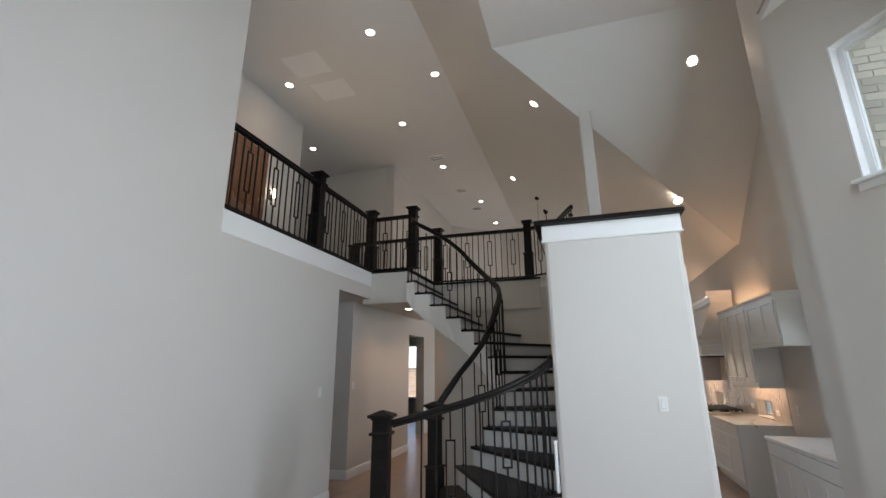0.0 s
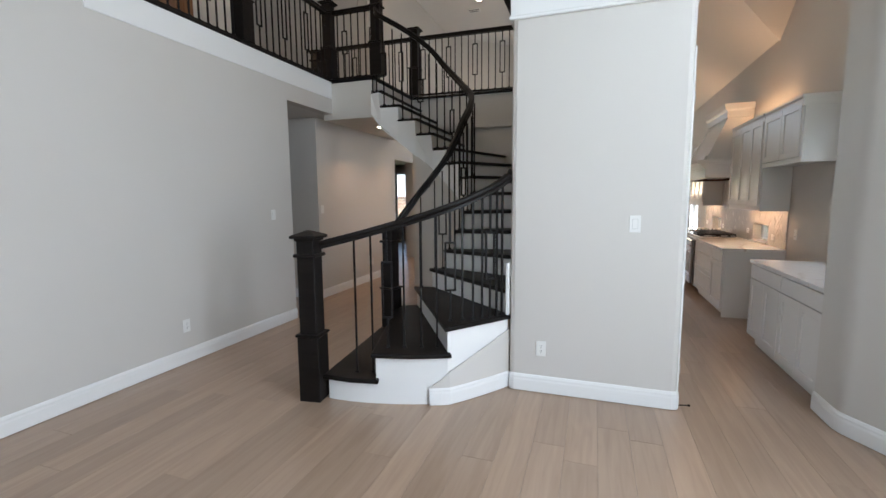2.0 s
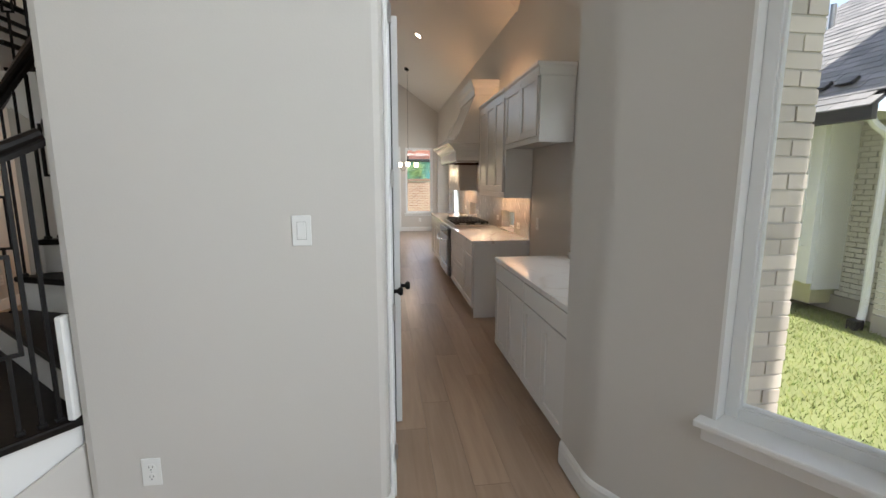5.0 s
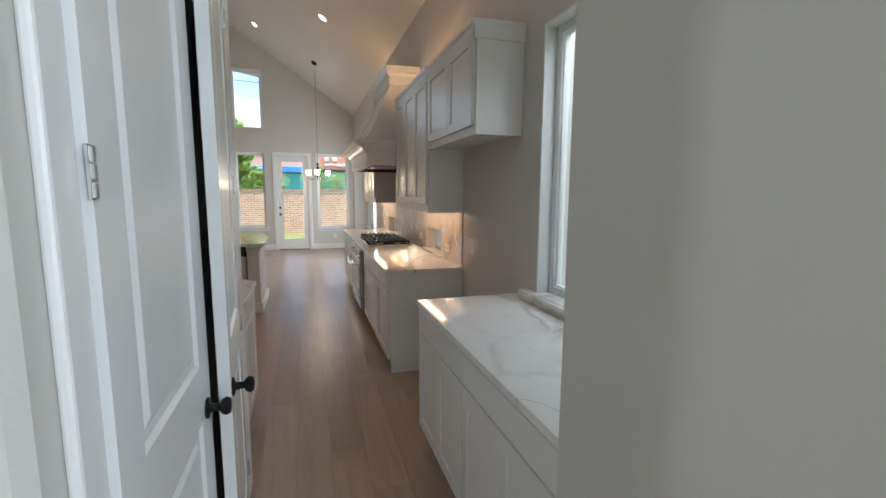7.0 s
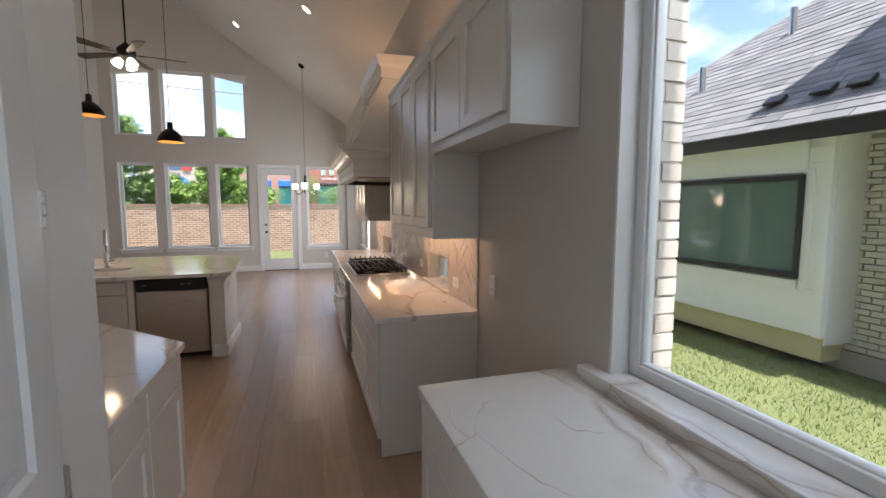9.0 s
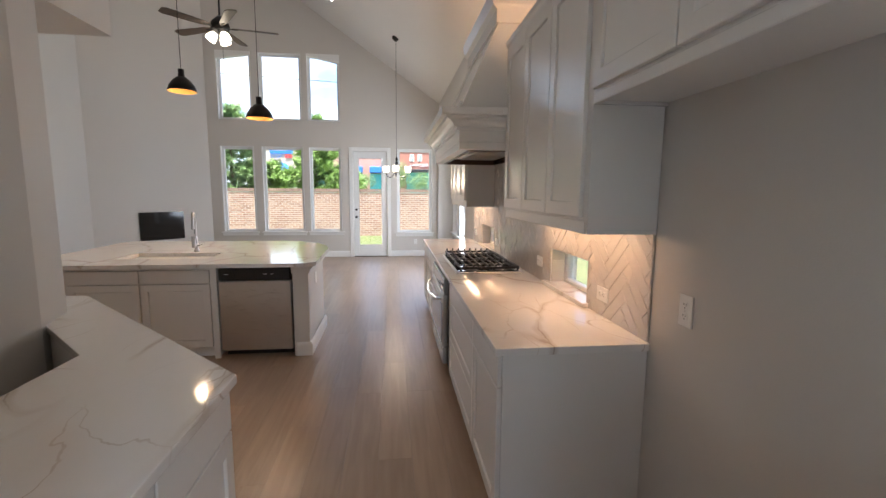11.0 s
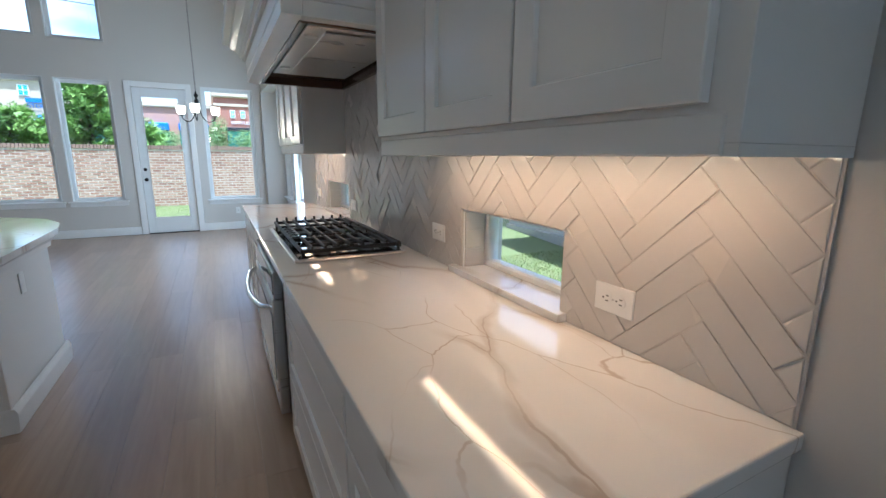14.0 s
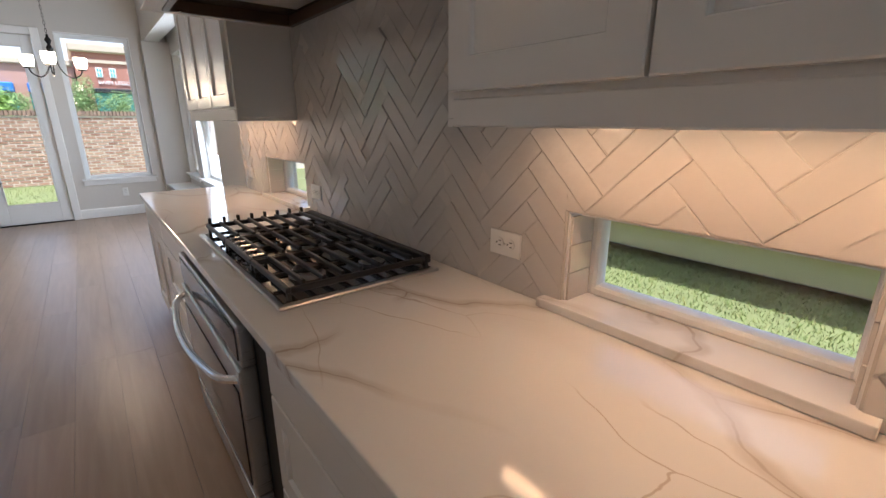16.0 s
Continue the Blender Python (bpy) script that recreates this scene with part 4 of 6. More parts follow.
# stair handrails
o = thing("stair_railing", "black curved handrail with iron balusters inside the stair", "railing", "black stair railings")
lift = {9: 0.03, 10: 0.07, 11: 0.10, 12: 0.10, 13: 0.07, 14: 0.03}
path = [(-0.90, 5.66, RISE + 0.98)] + [(p[0], p[1], (k + 1) * RISE + 0.93 + lift.get(k, 0)) for k, p in list(enumerate(INNER))[2:15]] + [(-1.80, 7.21, LT - 0.05)]
curve = smooth_path(path, 8)
part("handrail", sweep(curve, RAILP), BLACKW, o)
newel(-0.90, 5.66, RISE, 1.05, o, -12, 0.12, 0.40)
cnt = 0
for k in range(2, 15):
    a, b = Vector(INNER[k]), Vector(INNER[k + 1])
    z = (k + 1) * RISE
    nb = 2 if k > 2 else 1
    for j in range(nb):
        t = (j + 0.35) / nb
        p = a.lerp(b, t)
        cen = Vector((-0.8, 6.52))
        p = p + (p - cen).normalized() * 0.05
        baluster(p, z, z + 0.87 + RISE * t + lift.get(k, 0), b - a, o, 0.28 if cnt % 4 == 2 else 0, 0.5)
        cnt += 1
o = thing("stair_railing", "black handrail with iron balusters up to the half-wall", "railing", "black stair railings")
fy = [(-0.855, 4.385, 1.185), (-0.44, 4.50, 1.295), (0.02, 4.66, 1.44), (0.30, 4.86, 1.575), (0.435, 5.02, 1.685)]
curve = smooth_path(fy, 8)
part("handrail", sweep(curve, RAILP), BLACKW, o)
newel(-0.93, 4.345, 0.0, 1.27, o, 8, 0.135, 0.50)
part("rosette", lathe([(0.0, -0.022), (0.05, -0.022), (0.062, -0.012), (0.062, 0.004), (0.045, 0.012), (0.0, 0.012)], 20, m=look((0.452, 5.04, 1.69), (1.2, 5.6, 1.9))), BLACKW, o)
i = 0
for s in range(5, 32, 2):
    q = curve[s]
    kk = 0 if q.x < -0.47 else (1 if q.x < 0.02 else 2)
    if q.x > 0.42:
        continue
    j = (q - curve[s - 1])
    q2 = Vector((q.x, q.y))
    q2 = q2 + (Vector((CX, CY)) - q2).normalized() * 0.01
    baluster(q2, (kk + 1) * RISE, q.z - 0.025, (j.x, j.y), o, (0.42 if kk < 2 else 0.36) if i % 4 == 2 else 0, 0.5)
    i += 1

# pantry doors, the far leaf a little ajar
def panel_door(w, h, t=0.036):
    """Two-panel moulded door in its own axes: x from the hinge, face towards -y; one solid."""
    bm = bmesh.new()
    xs_, zs_ = [0, 0.11, w - 0.11, w], [0, 0.22, 0.86, 1.02, h - 0.12, h]
    for y, flip in ((-t, 1), (0.0, -1)):
        g = [[bm.verts.new((a, y, c)) for c in zs_] for a in xs_]
        for i in range(3):
            for j in range(5):
                q = [g[i][j], g[i + 1][j], g[i + 1][j + 1], g[i][j + 1]]
                if i == 1 and j in (1, 3):
                    prev = q
                    for ins, dep in ((0.012, 0.009), (0.034, 0.010), (0.050, 0.003)):
                        cur = [bm.verts.new((xs_[1] + ins, y + flip * dep, zs_[j] + ins)), bm.verts.new((xs_[2] - ins, y + flip * dep, zs_[j] + ins)), bm.verts.new((xs_[2] - ins, y + flip * dep, zs_[j + 1] - ins)), bm.verts.new((xs_[1] + ins, y + flip * dep, zs_[j + 1] - ins))]
                        for k in range(4):
                            bm.faces.new((prev[k], prev[(k + 1) % 4], cur[(k + 1) % 4], cur[k]))
                        prev = cur
                    bm.faces.new(prev)
                else:
                    bm.faces.new(q)
    bm.verts.ensure_lookup_table()
    box(bm, 0.0, w, -t + 0.0, -0.0, 0.0, h)
    for f in [f for f in bm.faces if len(f.verts) == 4 and abs(f.normal.y) > 0.99 and f.calc_area() > w * h * 0.98]:
        bm.faces.remove(f)
    bmesh.ops.remove_doubles(bm, verts=bm.verts, dist=1e-5)
    return bm


def knob(parent, m):
    return part("knob", lathe([(0.0, 0.0), (0.030, 0.0), (0.030, 0.006), (0.013, 0.010), (0.011, 0.034), (0.021, 0.040), (0.027, 0.052), (0.022, 0.064), (0.0, 0.067)], 18, m=m), IRON, parent, "black round door knob", True)


def hinge(parent, m):
    bm = cuboid(-0.006, 0.006, -0.003, 0.003, -0.04, 0.04, 0.001)
    for k in (-0.026, 0.0, 0.026):
        box(bm, -0.004, 0.004, -0.009, 0.0, k - 0.0125, k + 0.0125, 0.002)
    bm.transform(m)
    return part("hinge", bm, STEEL, parent)


for nm, y, sign, ajar in (("door_1", 5.150, 1, 0.0), ("door_2", 6.432, -1, 5.0)):
    turn = 90 if sign > 0 else -90
    # local x runs from the hinge along the wall, local -y faces the kitchen
    if sign > 0:
        m = Matrix(((0, -1, 0, 1.664), (1, 0, 0, y), (0, 0, 1, 0.008), (0, 0, 0, 1)))
    else:
        m = Matrix(((0, -1, 0, 1.664), (-1, 0, 0, y), (0, 0, 1, 0.008), (0, 0, 0, 1))) @ pose(0, 0, 0, 0, 0, -ajar)
    d = new(nm, mesh_from(panel_door(0.615 if ajar else 0.647, 2.425), nm, DOORP))
    d.matrix_world = m
    tagged(d, "white two-panel pantry door with a black knob" + (", slightly ajar" if ajar else ""), "door", kind="structure")
    bpy.context.view_layer.update()
    kp = m @ Matrix.Translation((0.56 if ajar else 0.592, -0.036, 0.875)) @ pose(0, 0, 0, 90, 0, 0)
    knob(d, kp)
    for hz in (0.24, 0.93, 1.53, 2.2):
        hinge(d, m @ Matrix.Translation((-0.004, -0.036, hz)))
for y0, y1 in ((5.062, 5.142), (6.439, 6.52)):
    structure("trim_pantry_casing", cuboid(1.6705, 1.69, y0, y1, 0.001, 2.53, 0.006, 2), TRIM, "white door casing")
structure("trim_pantry_casing_head", cuboid(1.6705, 1.69, 5.143, 6.438, 2.446, 2.53, 0.006, 2), TRIM, "white door casing")
structure("trim_pantry_corner", cuboid(1.6705, 1.684, 6.522, 6.70, 0.001, 2.81, 0.004), TRIM, "white board beside the pantry door")


# ---- cooktop and oven ----
o = thing("gas_cooktop", "stainless gas cooktop with black cast-iron grates set in the worktop", "cooktop")
part("tray", cuboid(2.672, 3.20, 9.50, 10.50, 0.8805, 0.892, 0.005, 2), STEEL, o)
part("burner_deck", cuboid(2.69, 3.18, 9.52, 10.48, 0.8925, 0.894), BLACKG, o, "glossy black burner deck")
for x, y, r in ((2.83, 9.70, 0.045), (3.06, 9.70, 0.036), (2.95, 10.0, 0.06), (2.83, 10.33, 0.036), (3.06, 10.33, 0.045)):
    b = part("burner", lathe([(0.0, 0.894), (r * 1.25, 0.894), (r * 1.25, 0.900), (r, 0.904), (r, 0.914), (0.0, 0.914)], 24, (x, y, 0)), STEEL, o)
    part("burner_cap", lathe([(0.0, 0.9145), (r * 0.92, 0.9145), (r * 0.92, 0.921), (r * 0.7, 0.925), (0.0, 0.925)], 24, (x, y, 0)), CASTI, b)
for g0, g1 in ((9.515, 9.835), (9.84, 10.16), (10.165, 10.485)):
    g = part("grate", cuboid(2.70, 2.714, g0, g1, 0.918, 0.936, 0.003), CASTI, o, "black cast-iron grate")
    part("bar", cuboid(3.155, 3.178, g0, g1, 0.91, 0.938, 0.004), CASTI, g)
    for e in (g0, g1 - 0.014):
        part("bar", cuboid(2.715, 3.154, e, e + 0.014, 0.916, 0.934, 0.003), CASTI, g)
    for i in range(7):
        x = 2.755 + i * 0.059
        part("finger", cuboid(x - 0.0055, x + 0.0055, g0 + 0.015, g1 - 0.015, 0.928, 0.944, 0.002), CASTI, g)
    part("bar", cuboid(2.715, 3.154, (g0 + g1) / 2 - 0.006, (g0 + g1) / 2 + 0.006, 0.915, 0.927, 0.002), CASTI, g)
    for x in (2.705, 3.16):
        for e in (g0 + 0.01, g1 - 0.022):
            part("foot", cuboid(x, x + 0.012, e, e + 0.012, 0.894, 0.917), CASTI, g)
for i in range(8):
    x = 2.72 + i * 0.058
    part("tooth", cuboid(x - 0.006, x + 0.006, 10.486, 10.505, 0.925, 0.957, 0.003), CASTI, o)
for i in range(5):
    y = 9.86 + i * 0.07
    k = part("knob", lathe([(0.0, 0.893), (0.024, 0.893), (0.022, 0.912), (0.018, 0.926), (0.0, 0.926)], 18, (2.735, y, 0)), CHROME, o, "steel control knob", True)
    part("grip", cuboid(2.715, 2.755, y - 0.006, y + 0.006, 0.9262, 0.942, 0.003), CHROME, k)
o = thing("oven", "built-in stainless oven with an arched handle below the cooktop", "oven")
part("body", cuboid(2.625, 3.25, 9.452, 10.515, 0.10, 0.843), DARKIN, o)
part("control_panel", cuboid(2.585, 2.624, 9.60, 10.50, 0.70, 0.828, 0.004), STEEL, o)
part("display", cuboid(2.581, 2.586, 9.62, 10.48, 0.715, 0.815, 0.002), BLACKG, o)
d = part("oven_door", cuboid(2.575, 2.624, 9.60, 10.50, 0.26, 0.694, 0.005), STEEL, o, "stainless oven door")
part("door_glass", cuboid(2.571, 2.576, 9.63, 10.47, 0.285, 0.615, 0.002), BLACKG, d)
part("handle", tube(smooth_path([(2.58, 9.63, 0.655), (2.535, 9.70, 0.645), (2.508, 9.88, 0.635), (2.50, 10.05, 0.633), (2.508, 10.22, 0.635), (2.535, 10.40, 0.645), (2.58, 10.47, 0.655)], 5), 0.013, 10), CHROME, d, "bowed steel handle", True)
part("warming_drawer", cuboid(2.580, 2.624, 9.60, 10.50, 0.115, 0.252, 0.005), STEEL, o)
part("drawer_strip", cuboid(2.574, 2.581, 9.62, 10.48, 0.226, 0.244, 0.002), CHROME, o)


# ---- splashback ----
def clip(poly, axis, value, keep_less):
    out = []
    for i in range(len(poly)):
        a, b = poly[i], poly[(i + 1) % len(poly)]
        ina = (a[axis] <= value) == keep_less
        inb = (b[axis] <= value) == keep_less
        if ina:
            out.append(a)
        if ina != inb:
            t = (value - a[axis]) / (b[axis] - a[axis])
            q = [0, 0]
            q[axis] = value
            q[1 - axis] = a[1 - axis] + t * (b[1 - axis] - a[1 - axis])
            out.append(tuple(q))
    return out


def clip_rect(poly, y0, y1, z0, z1):
    for axis, v, less in ((0, y0, False), (0, y1, True), (1, z0, False), (1, z1, True)):
        poly = clip(poly, axis, v, less)
        if len(poly) < 3:
            return []
    return poly


def area2(p):
    return abs(sum(p[i][0] * p[(i + 1) % len(p)][1] - p[(i + 1) % len(p)][0] * p[i][1] for i in range(len(p)))) / 2


splash = thing("tile_splashback", "glossy greige herringbone tile splashback", "splashback")
part("grout_bed", wall_bm((3.2574, 7.875), (3.2574, 11.94), 0.0045, 0.8805, 1.363, [(a - 7.875, b - 7.875, 0.8, 1.142) for a, b in (N1, N2)]), GROUT, splash)
part("grout_bed", wall_bm((3.2574, 9.166), (3.2574, 10.784), 0.0045, 1.3635, 1.85), GROUT, splash)
TW, TL, TG = 0.0625, 0.256, 0.0010
rnd = random.Random(4)
c45 = math.sqrt(0.5)
cnt_cut = 0
for i in range(-90, 91):
    for j in range(-16, 17):
        for kind in (0, 1):
            u, v = i * TW + j * TL, i * TW - j * TL
            if kind == 0:
                q = [(u + TG, v + TG), (u + TL - TG, v + TG), (u + TL - TG, v + TW - TG), (u + TG, v + TW - TG)]
            else:
                q = [(u + TL + TG, v + TW - TL + TG), (u + TL + TW - TG, v + TW - TL + TG), (u + TL + TW - TG, v + TW - TG), (u + TL + TG, v + TW - TG)]
            q = [(8.284 + (a - b) * c45, 1.236 + (a + b) * c45) for a, b in q]
            if max(p[0] for p in q) < 7.88 or min(p[0] for p in q) > 11.935 or max(p[1] for p in q) < 0.882 or min(p[1] for p in q) > 1.85:
                continue
            rects = [(7.88, 9.168, 0.882, 1.362), (9.168, 10.782, 0.882, 1.849), (10.782, 11.935, 0.882, 1.362)]
            parts_ = []
            for r in rects:
                p = clip_rect(q, *r)
                if p and area2(p) > 2e-5:
                    parts_.append(p)
            for n0, n1 in (N1, N2):
                nxt = []
                for p in parts_:
                    if clip_rect(p, n0 - 0.004, n1 + 0.004, 0.80, 1.146):
                        for r in ((7.0, n0 - 0.004, 0, 3), (n1 + 0.004, 13.0, 0, 3), (n0 - 0.004, n1 + 0.004, 1.146, 3)):
                            s = clip_rect(p, *r)
                            if s and area2(s) > 2e-5:
                                nxt.append(s)
                    else:
                        nxt.append(p)
                parts_ = nxt
            if not parts_:
                continue
            tl = [rnd.uniform(-0.0035, 0.0035) for _ in range(3)]
            split = len(parts_) > 1
            if split:
                bm = bmesh.new()
                for p in parts_:
                    bm.faces.new([bm.verts.new((3.2552, a, b)) for a, b in p])
                bmesh.ops.remove_doubles(bm, verts=bm.verts, dist=0.0002)
                bmesh.ops.solidify(bm, geom=bm.faces, thickness=0.002)
                part("tile", bm, TILE, splash)
                continue
            for p in parts_:
                bm = bmesh.new()
                cy = sum(a for a, b in p) / len(p)
                cz = sum(b for a, b in p) / len(p)
                base = [bm.verts.new((3.2612, a, b)) for a, b in p]
                mid = [bm.verts.new((3.2567, a, b)) for a, b in p]
                top, crest = [], []
                for a, b in p:
                    da, db = cy - a, cz - b
                    ln = max(math.hypot(da, db), 1e-4)
                    dep = 3.2550 + tl[0] * (a - cy) * 8 + tl[1] * (b - cz) * 8
                    s = min(0.0022 / ln, 0.15)
                    top.append(bm.verts.new((dep + 0.0005, a + da * s, b + db * s)))
                    s = min(0.0055 / ln, 0.4)
                    crest.append(bm.verts.new((dep, a + da * s, b + db * s)))
                for lo, hi in ((base, mid), (mid, top), (top, crest)):
                    for k in range(len(p)):
                        bm.faces.new((lo[k], lo[(k + 1) % len(p)], hi[(k + 1) % len(p)], hi[k]))
                bm.faces.new(crest)
                part("tile", bm, TILE, splash)

# low windows in the splashback
for idx, (a, b) in enumerate((N1, N2)):
    m = frame_of((3.265, 8.30), (3.265, 12.71))
    w = window("window_%d" % (21 + idx), m, a - 8.30, b - 8.30, 0.905, 1.142, depth=0.17, sill=0.0, t=0.005, f=0.02, label="small low window set in the tiled splashback")
    o = thing("niche_sill", "white quartz sill of the low window, proud of the tile", "sill")
    part("sill", cuboid(3.222, 3.36, a - 0.03, b + 0.055, 0.8815, 0.906, 0.003, 2), QUARTZ, o)
    for side in (a + 0.0055, b - 0.0125):
        for r in range(3):
            z0 = 0.9068 + r * 0.0745
            part("jamb_tile", cuboid(3.2665, 3.357, side, side + 0.007, z0, z0 + 0.0725, 0.001), TILE, w)


# ---- island ----
ISL = [(-1.05, 10.12), (1.40, 10.12), (1.49, 10.21), (1.465, 11.15), (1.41, 11.42), (1.28, 11.68), (1.05, 11.87), (0.75, 11.97), (-1.05, 11.98)]
o = thing("island_worktop", "white quartz island worktop with a rounded end and a sink cut-out", "worktop")
part("worktop", prism([(-1.05, 10.12), (-0.36, 10.12), (-0.36, 11.98), (-1.05, 11.98)], 0.846, 0.88), QUARTZ, o)
part("worktop", prism([(0.45, 10.12)] + ISL[1:8] + [(0.45, 11.975)], 0.846, 0.88), QUARTZ, o)
part("worktop", prism([(-0.36, 10.12), (0.45, 10.12), (0.45, 10.46), (-0.36, 10.46)], 0.846, 0.88), QUARTZ, o)
part("worktop", prism([(-0.36, 10.86), (0.45, 10.86), (0.45, 11.975), (-0.36, 11.98)], 0.846, 0.88), QUARTZ, o)
o = thing("kitchen_sink", "stainless undermount sink in the island", "sink")
for x0, x1, y0, y1 in ((-0.385, -0.361, 10.44, 10.88), (0.451, 0.475, 10.44, 10.88), (-0.36, 0.45, 10.44, 10.459), (-0.36, 0.45, 10.861, 10.88)):
    part("basin_wall", cuboid(x0, x1, y0, y1, 0.66, 0.845), STEEL, o)
part("basin_floor", cuboid(-0.36, 0.45, 10.46, 10.86, 0.655, 0.668), STEEL, o)
part("drain", lathe([(0, 0.669), (0.045, 0.669), (0.045, 0.672), (0, 0.672)], 20, (0.05, 10.66, 0)), CHROME, o)
o = thing("kitchen_faucet", "brushed steel gooseneck faucet on the island", "faucet")
part("base", lathe([(0, 0.8805), (0.028, 0.8805), (0.026, 0.90), (0.02, 0.91), (0.02, 0.97), (0, 0.97)], 18, (0.15, 10.97, 0)), STEEL, o, "", True)
part("spout", tube(smooth_path([(0.15, 10.97, 0.95), (0.15, 10.97, 1.10), (0.15, 10.96, 1.20), (0.165, 10.92, 1.265), (0.185, 10.86, 1.285), (0.205, 10.80, 1.265), (0.215, 10.765, 1.20), (0.22, 10.75, 1.13)], 5), 0.0145, 12), STEEL, o, "", True)
part("spray_head", lathe([(0, 0), (0.017, 0), (0.021, 0.03), (0.018, 0.11), (0, 0.11)], 14, m=look((0.224, 10.737, 1.06), (0.222, 10.745, 0.6)) @ pose(0, 0, -0.11)), STEEL, o, "", True)
part("lever", tube([(0.165, 10.96, 0.945), (0.205, 10.955, 0.95), (0.225, 10.952, 0.965)], 0.007), STEEL, o, "", True)
o = thing("island_cabinet", "pale painted island with sink doors and a panelled end", "cabinet")
part("body", cuboid(-1.02, 0.625, 10.215, 11.10, 0.10, 0.8445), CAB, o)
part("toe_kick", cuboid(-1.02, 0.60, 10.28, 11.10, 0.001, 0.099), CAB, o)
part("rear_body", cuboid(0.626, 1.29, 10.84, 11.10, 0.001, 0.8445), CAB, o)
part("end_panel", cuboid(1.29, 1.405, 10.24, 11.12, 0.001, 0.8445, 0.003), CAB, o)
part("divider", cuboid(0.575, 0.6255, 10.20, 10.2148, 0.001, 0.84, 0.002), CAB, o)
part("post", cuboid(1.275, 1.415, 10.205, 10.31, 0.001, 0.8445, 0.003), CAB, o)
part("outlet", cuboid(1.4055, 1.41, 10.60, 10.67, 0.60, 0.715, 0.002), PLATE, o)
prof = [(0.0, 0), (0.012, 0), (0.016, 0.10), (0.008, 0.125), (0, 0.13)]
part("base_moulding", sweep([(1.30, 10.2045, 0.001), (1.416, 10.2045, 0.001), (1.416, 11.121, 0.001), (1.28, 11.121, 0.001)], prof), TRIM, o)
part("cornice", sweep([(1.27, 10.2045, 0.775), (1.416, 10.2045, 0.775), (1.416, 11.121, 0.775)], [(0, 0), (0.008, 0), (0.012, 0.03), (0.03, 0.055), (0.032, 0.069), (0, 0.069)]), CAB, o)
for a, b in ((-0.60, -0.02), (-0.012, 0.565)):
    part("drawer_front", slabfront(10.195, a, b, 0.70, 0.815, axis="y"), CAB, o)
    part("door", shaker(10.195, a, b, 0.115, 0.69, axis="y"), CAB, o)
o = thing("dishwasher", "stainless dishwasher with a black control strip in the island", "dishwasher")
part("body", cuboid(0.64, 1.27, 10.24, 10.835, 0.08, 0.84), DARKIN, o)
part("door", cuboid(0.645, 1.262, 10.19, 10.2395, 0.075, 0.715, 0.004), STEEL, o)
part("control_strip", cuboid(0.645, 1.262, 10.186, 10.2395, 0.718, 0.832, 0.006), BLACKG, o)
part("kick_plate", cuboid(0.65, 1.26, 10.30, 10.32, 0.002, 0.074), DARKIN, o)
for x in (0.70, 1.03, 1.09):
    part("marking", cuboid(x, x + 0.03, 10.1848, 10.1859, 0.775, 0.779), PLATE, o)

# ---- angled counter beside the pantry ----
o = thing("corner_worktop", "white quartz counter with an angled corner beside the pantry", "worktop")
part("worktop", prism([(1.638, 6.703), (1.638, 7.705), (0.36, 8.98), (-0.05, 8.98), (0.98, 7.95), (0.98, 6.703)], 0.846, 0.88, 0.003), QUARTZ, o)
o = thing("corner_cabinet", "pale painted base cabinet with an angled end beside the pantry", "cabinet")
part("body", prism([(1.605, 6.703), (1.605, 7.69), (0.35, 8.945), (0.0, 8.945), (1.02, 7.93), (1.02, 6.703)], 0.10, 0.845), CAB, o)
part("toe_kick", prism([(1.55, 6.703), (1.55, 7.66), (0.34, 8.87), (0.05, 8.87), (1.03, 7.90), (1.03, 6.703)], 0.001, 0.099), CAB, o)
for a, b in ((6.72, 7.19), (7.20, 7.67)):
    part("drawer_front", slabfront(1.626, a, b, 0.70, 0.834, axis="x", sgn=1), CAB, o)
    part("door", shaker(1.626, a, b, 0.115, 0.692, axis="x", sgn=1), CAB, o)


# ---- plates ----
def wall_plate(kind, m, label, category):
    """Switch or outlet plate in its own axes: x across, z up, face towards -y."""
    o = thing(kind, label, category)
    part("plate", cuboid(-0.037, 0.037, -0.006, -0.0005, -0.06, 0.06, 0.003, 2, m=m), PLATE, o)
    if category == "switch":
        part("rocker", cuboid(-0.0165, 0.0165, -0.0085, -0.0055, -0.033, 0.033, 0.002, m=m), PLATE, o)
        # shade of the gap round the rocker, put in as a grey rim
        part("frame_line", cuboid(-0.0185, 0.0185, -0.0066, -0.0058, -0.0355, 0.0355, m=m), paint("plate_shadow", (0.5, 0.5, 0.48), 0.5, 0), o)
    else:
        for z in (-0.021, 0.021):
            f = part("socket_face", lathe([(0, 0), (0.0165, 0), (0.0165, 0.0025), (0, 0.0025)], 18, m=m @ Matrix.Translation((0, -0.0055, z)) @ pose(0, 0, 0, 90)), PLATE, o)
            for x in (-0.0065, 0.0065):
                part("slot", cuboid(x - 0.0012, x + 0.0012, -0.0086, -0.0079, z - 0.001, z + 0.008, m=m), SLOT, f)
            part("slot", cuboid(-0.002, 0.002, -0.0086, -0.0079, z - 0.011, z - 0.0065, m=m), SLOT, f)
        part("screw", lathe([(0, 0), (0.003, 0), (0.003, 0.001), (0, 0.001)], 10, m=m @ Matrix.Translation((0, -0.006, 0)) @ pose(0, 0, 0, 90)), STEEL, o)
    return o


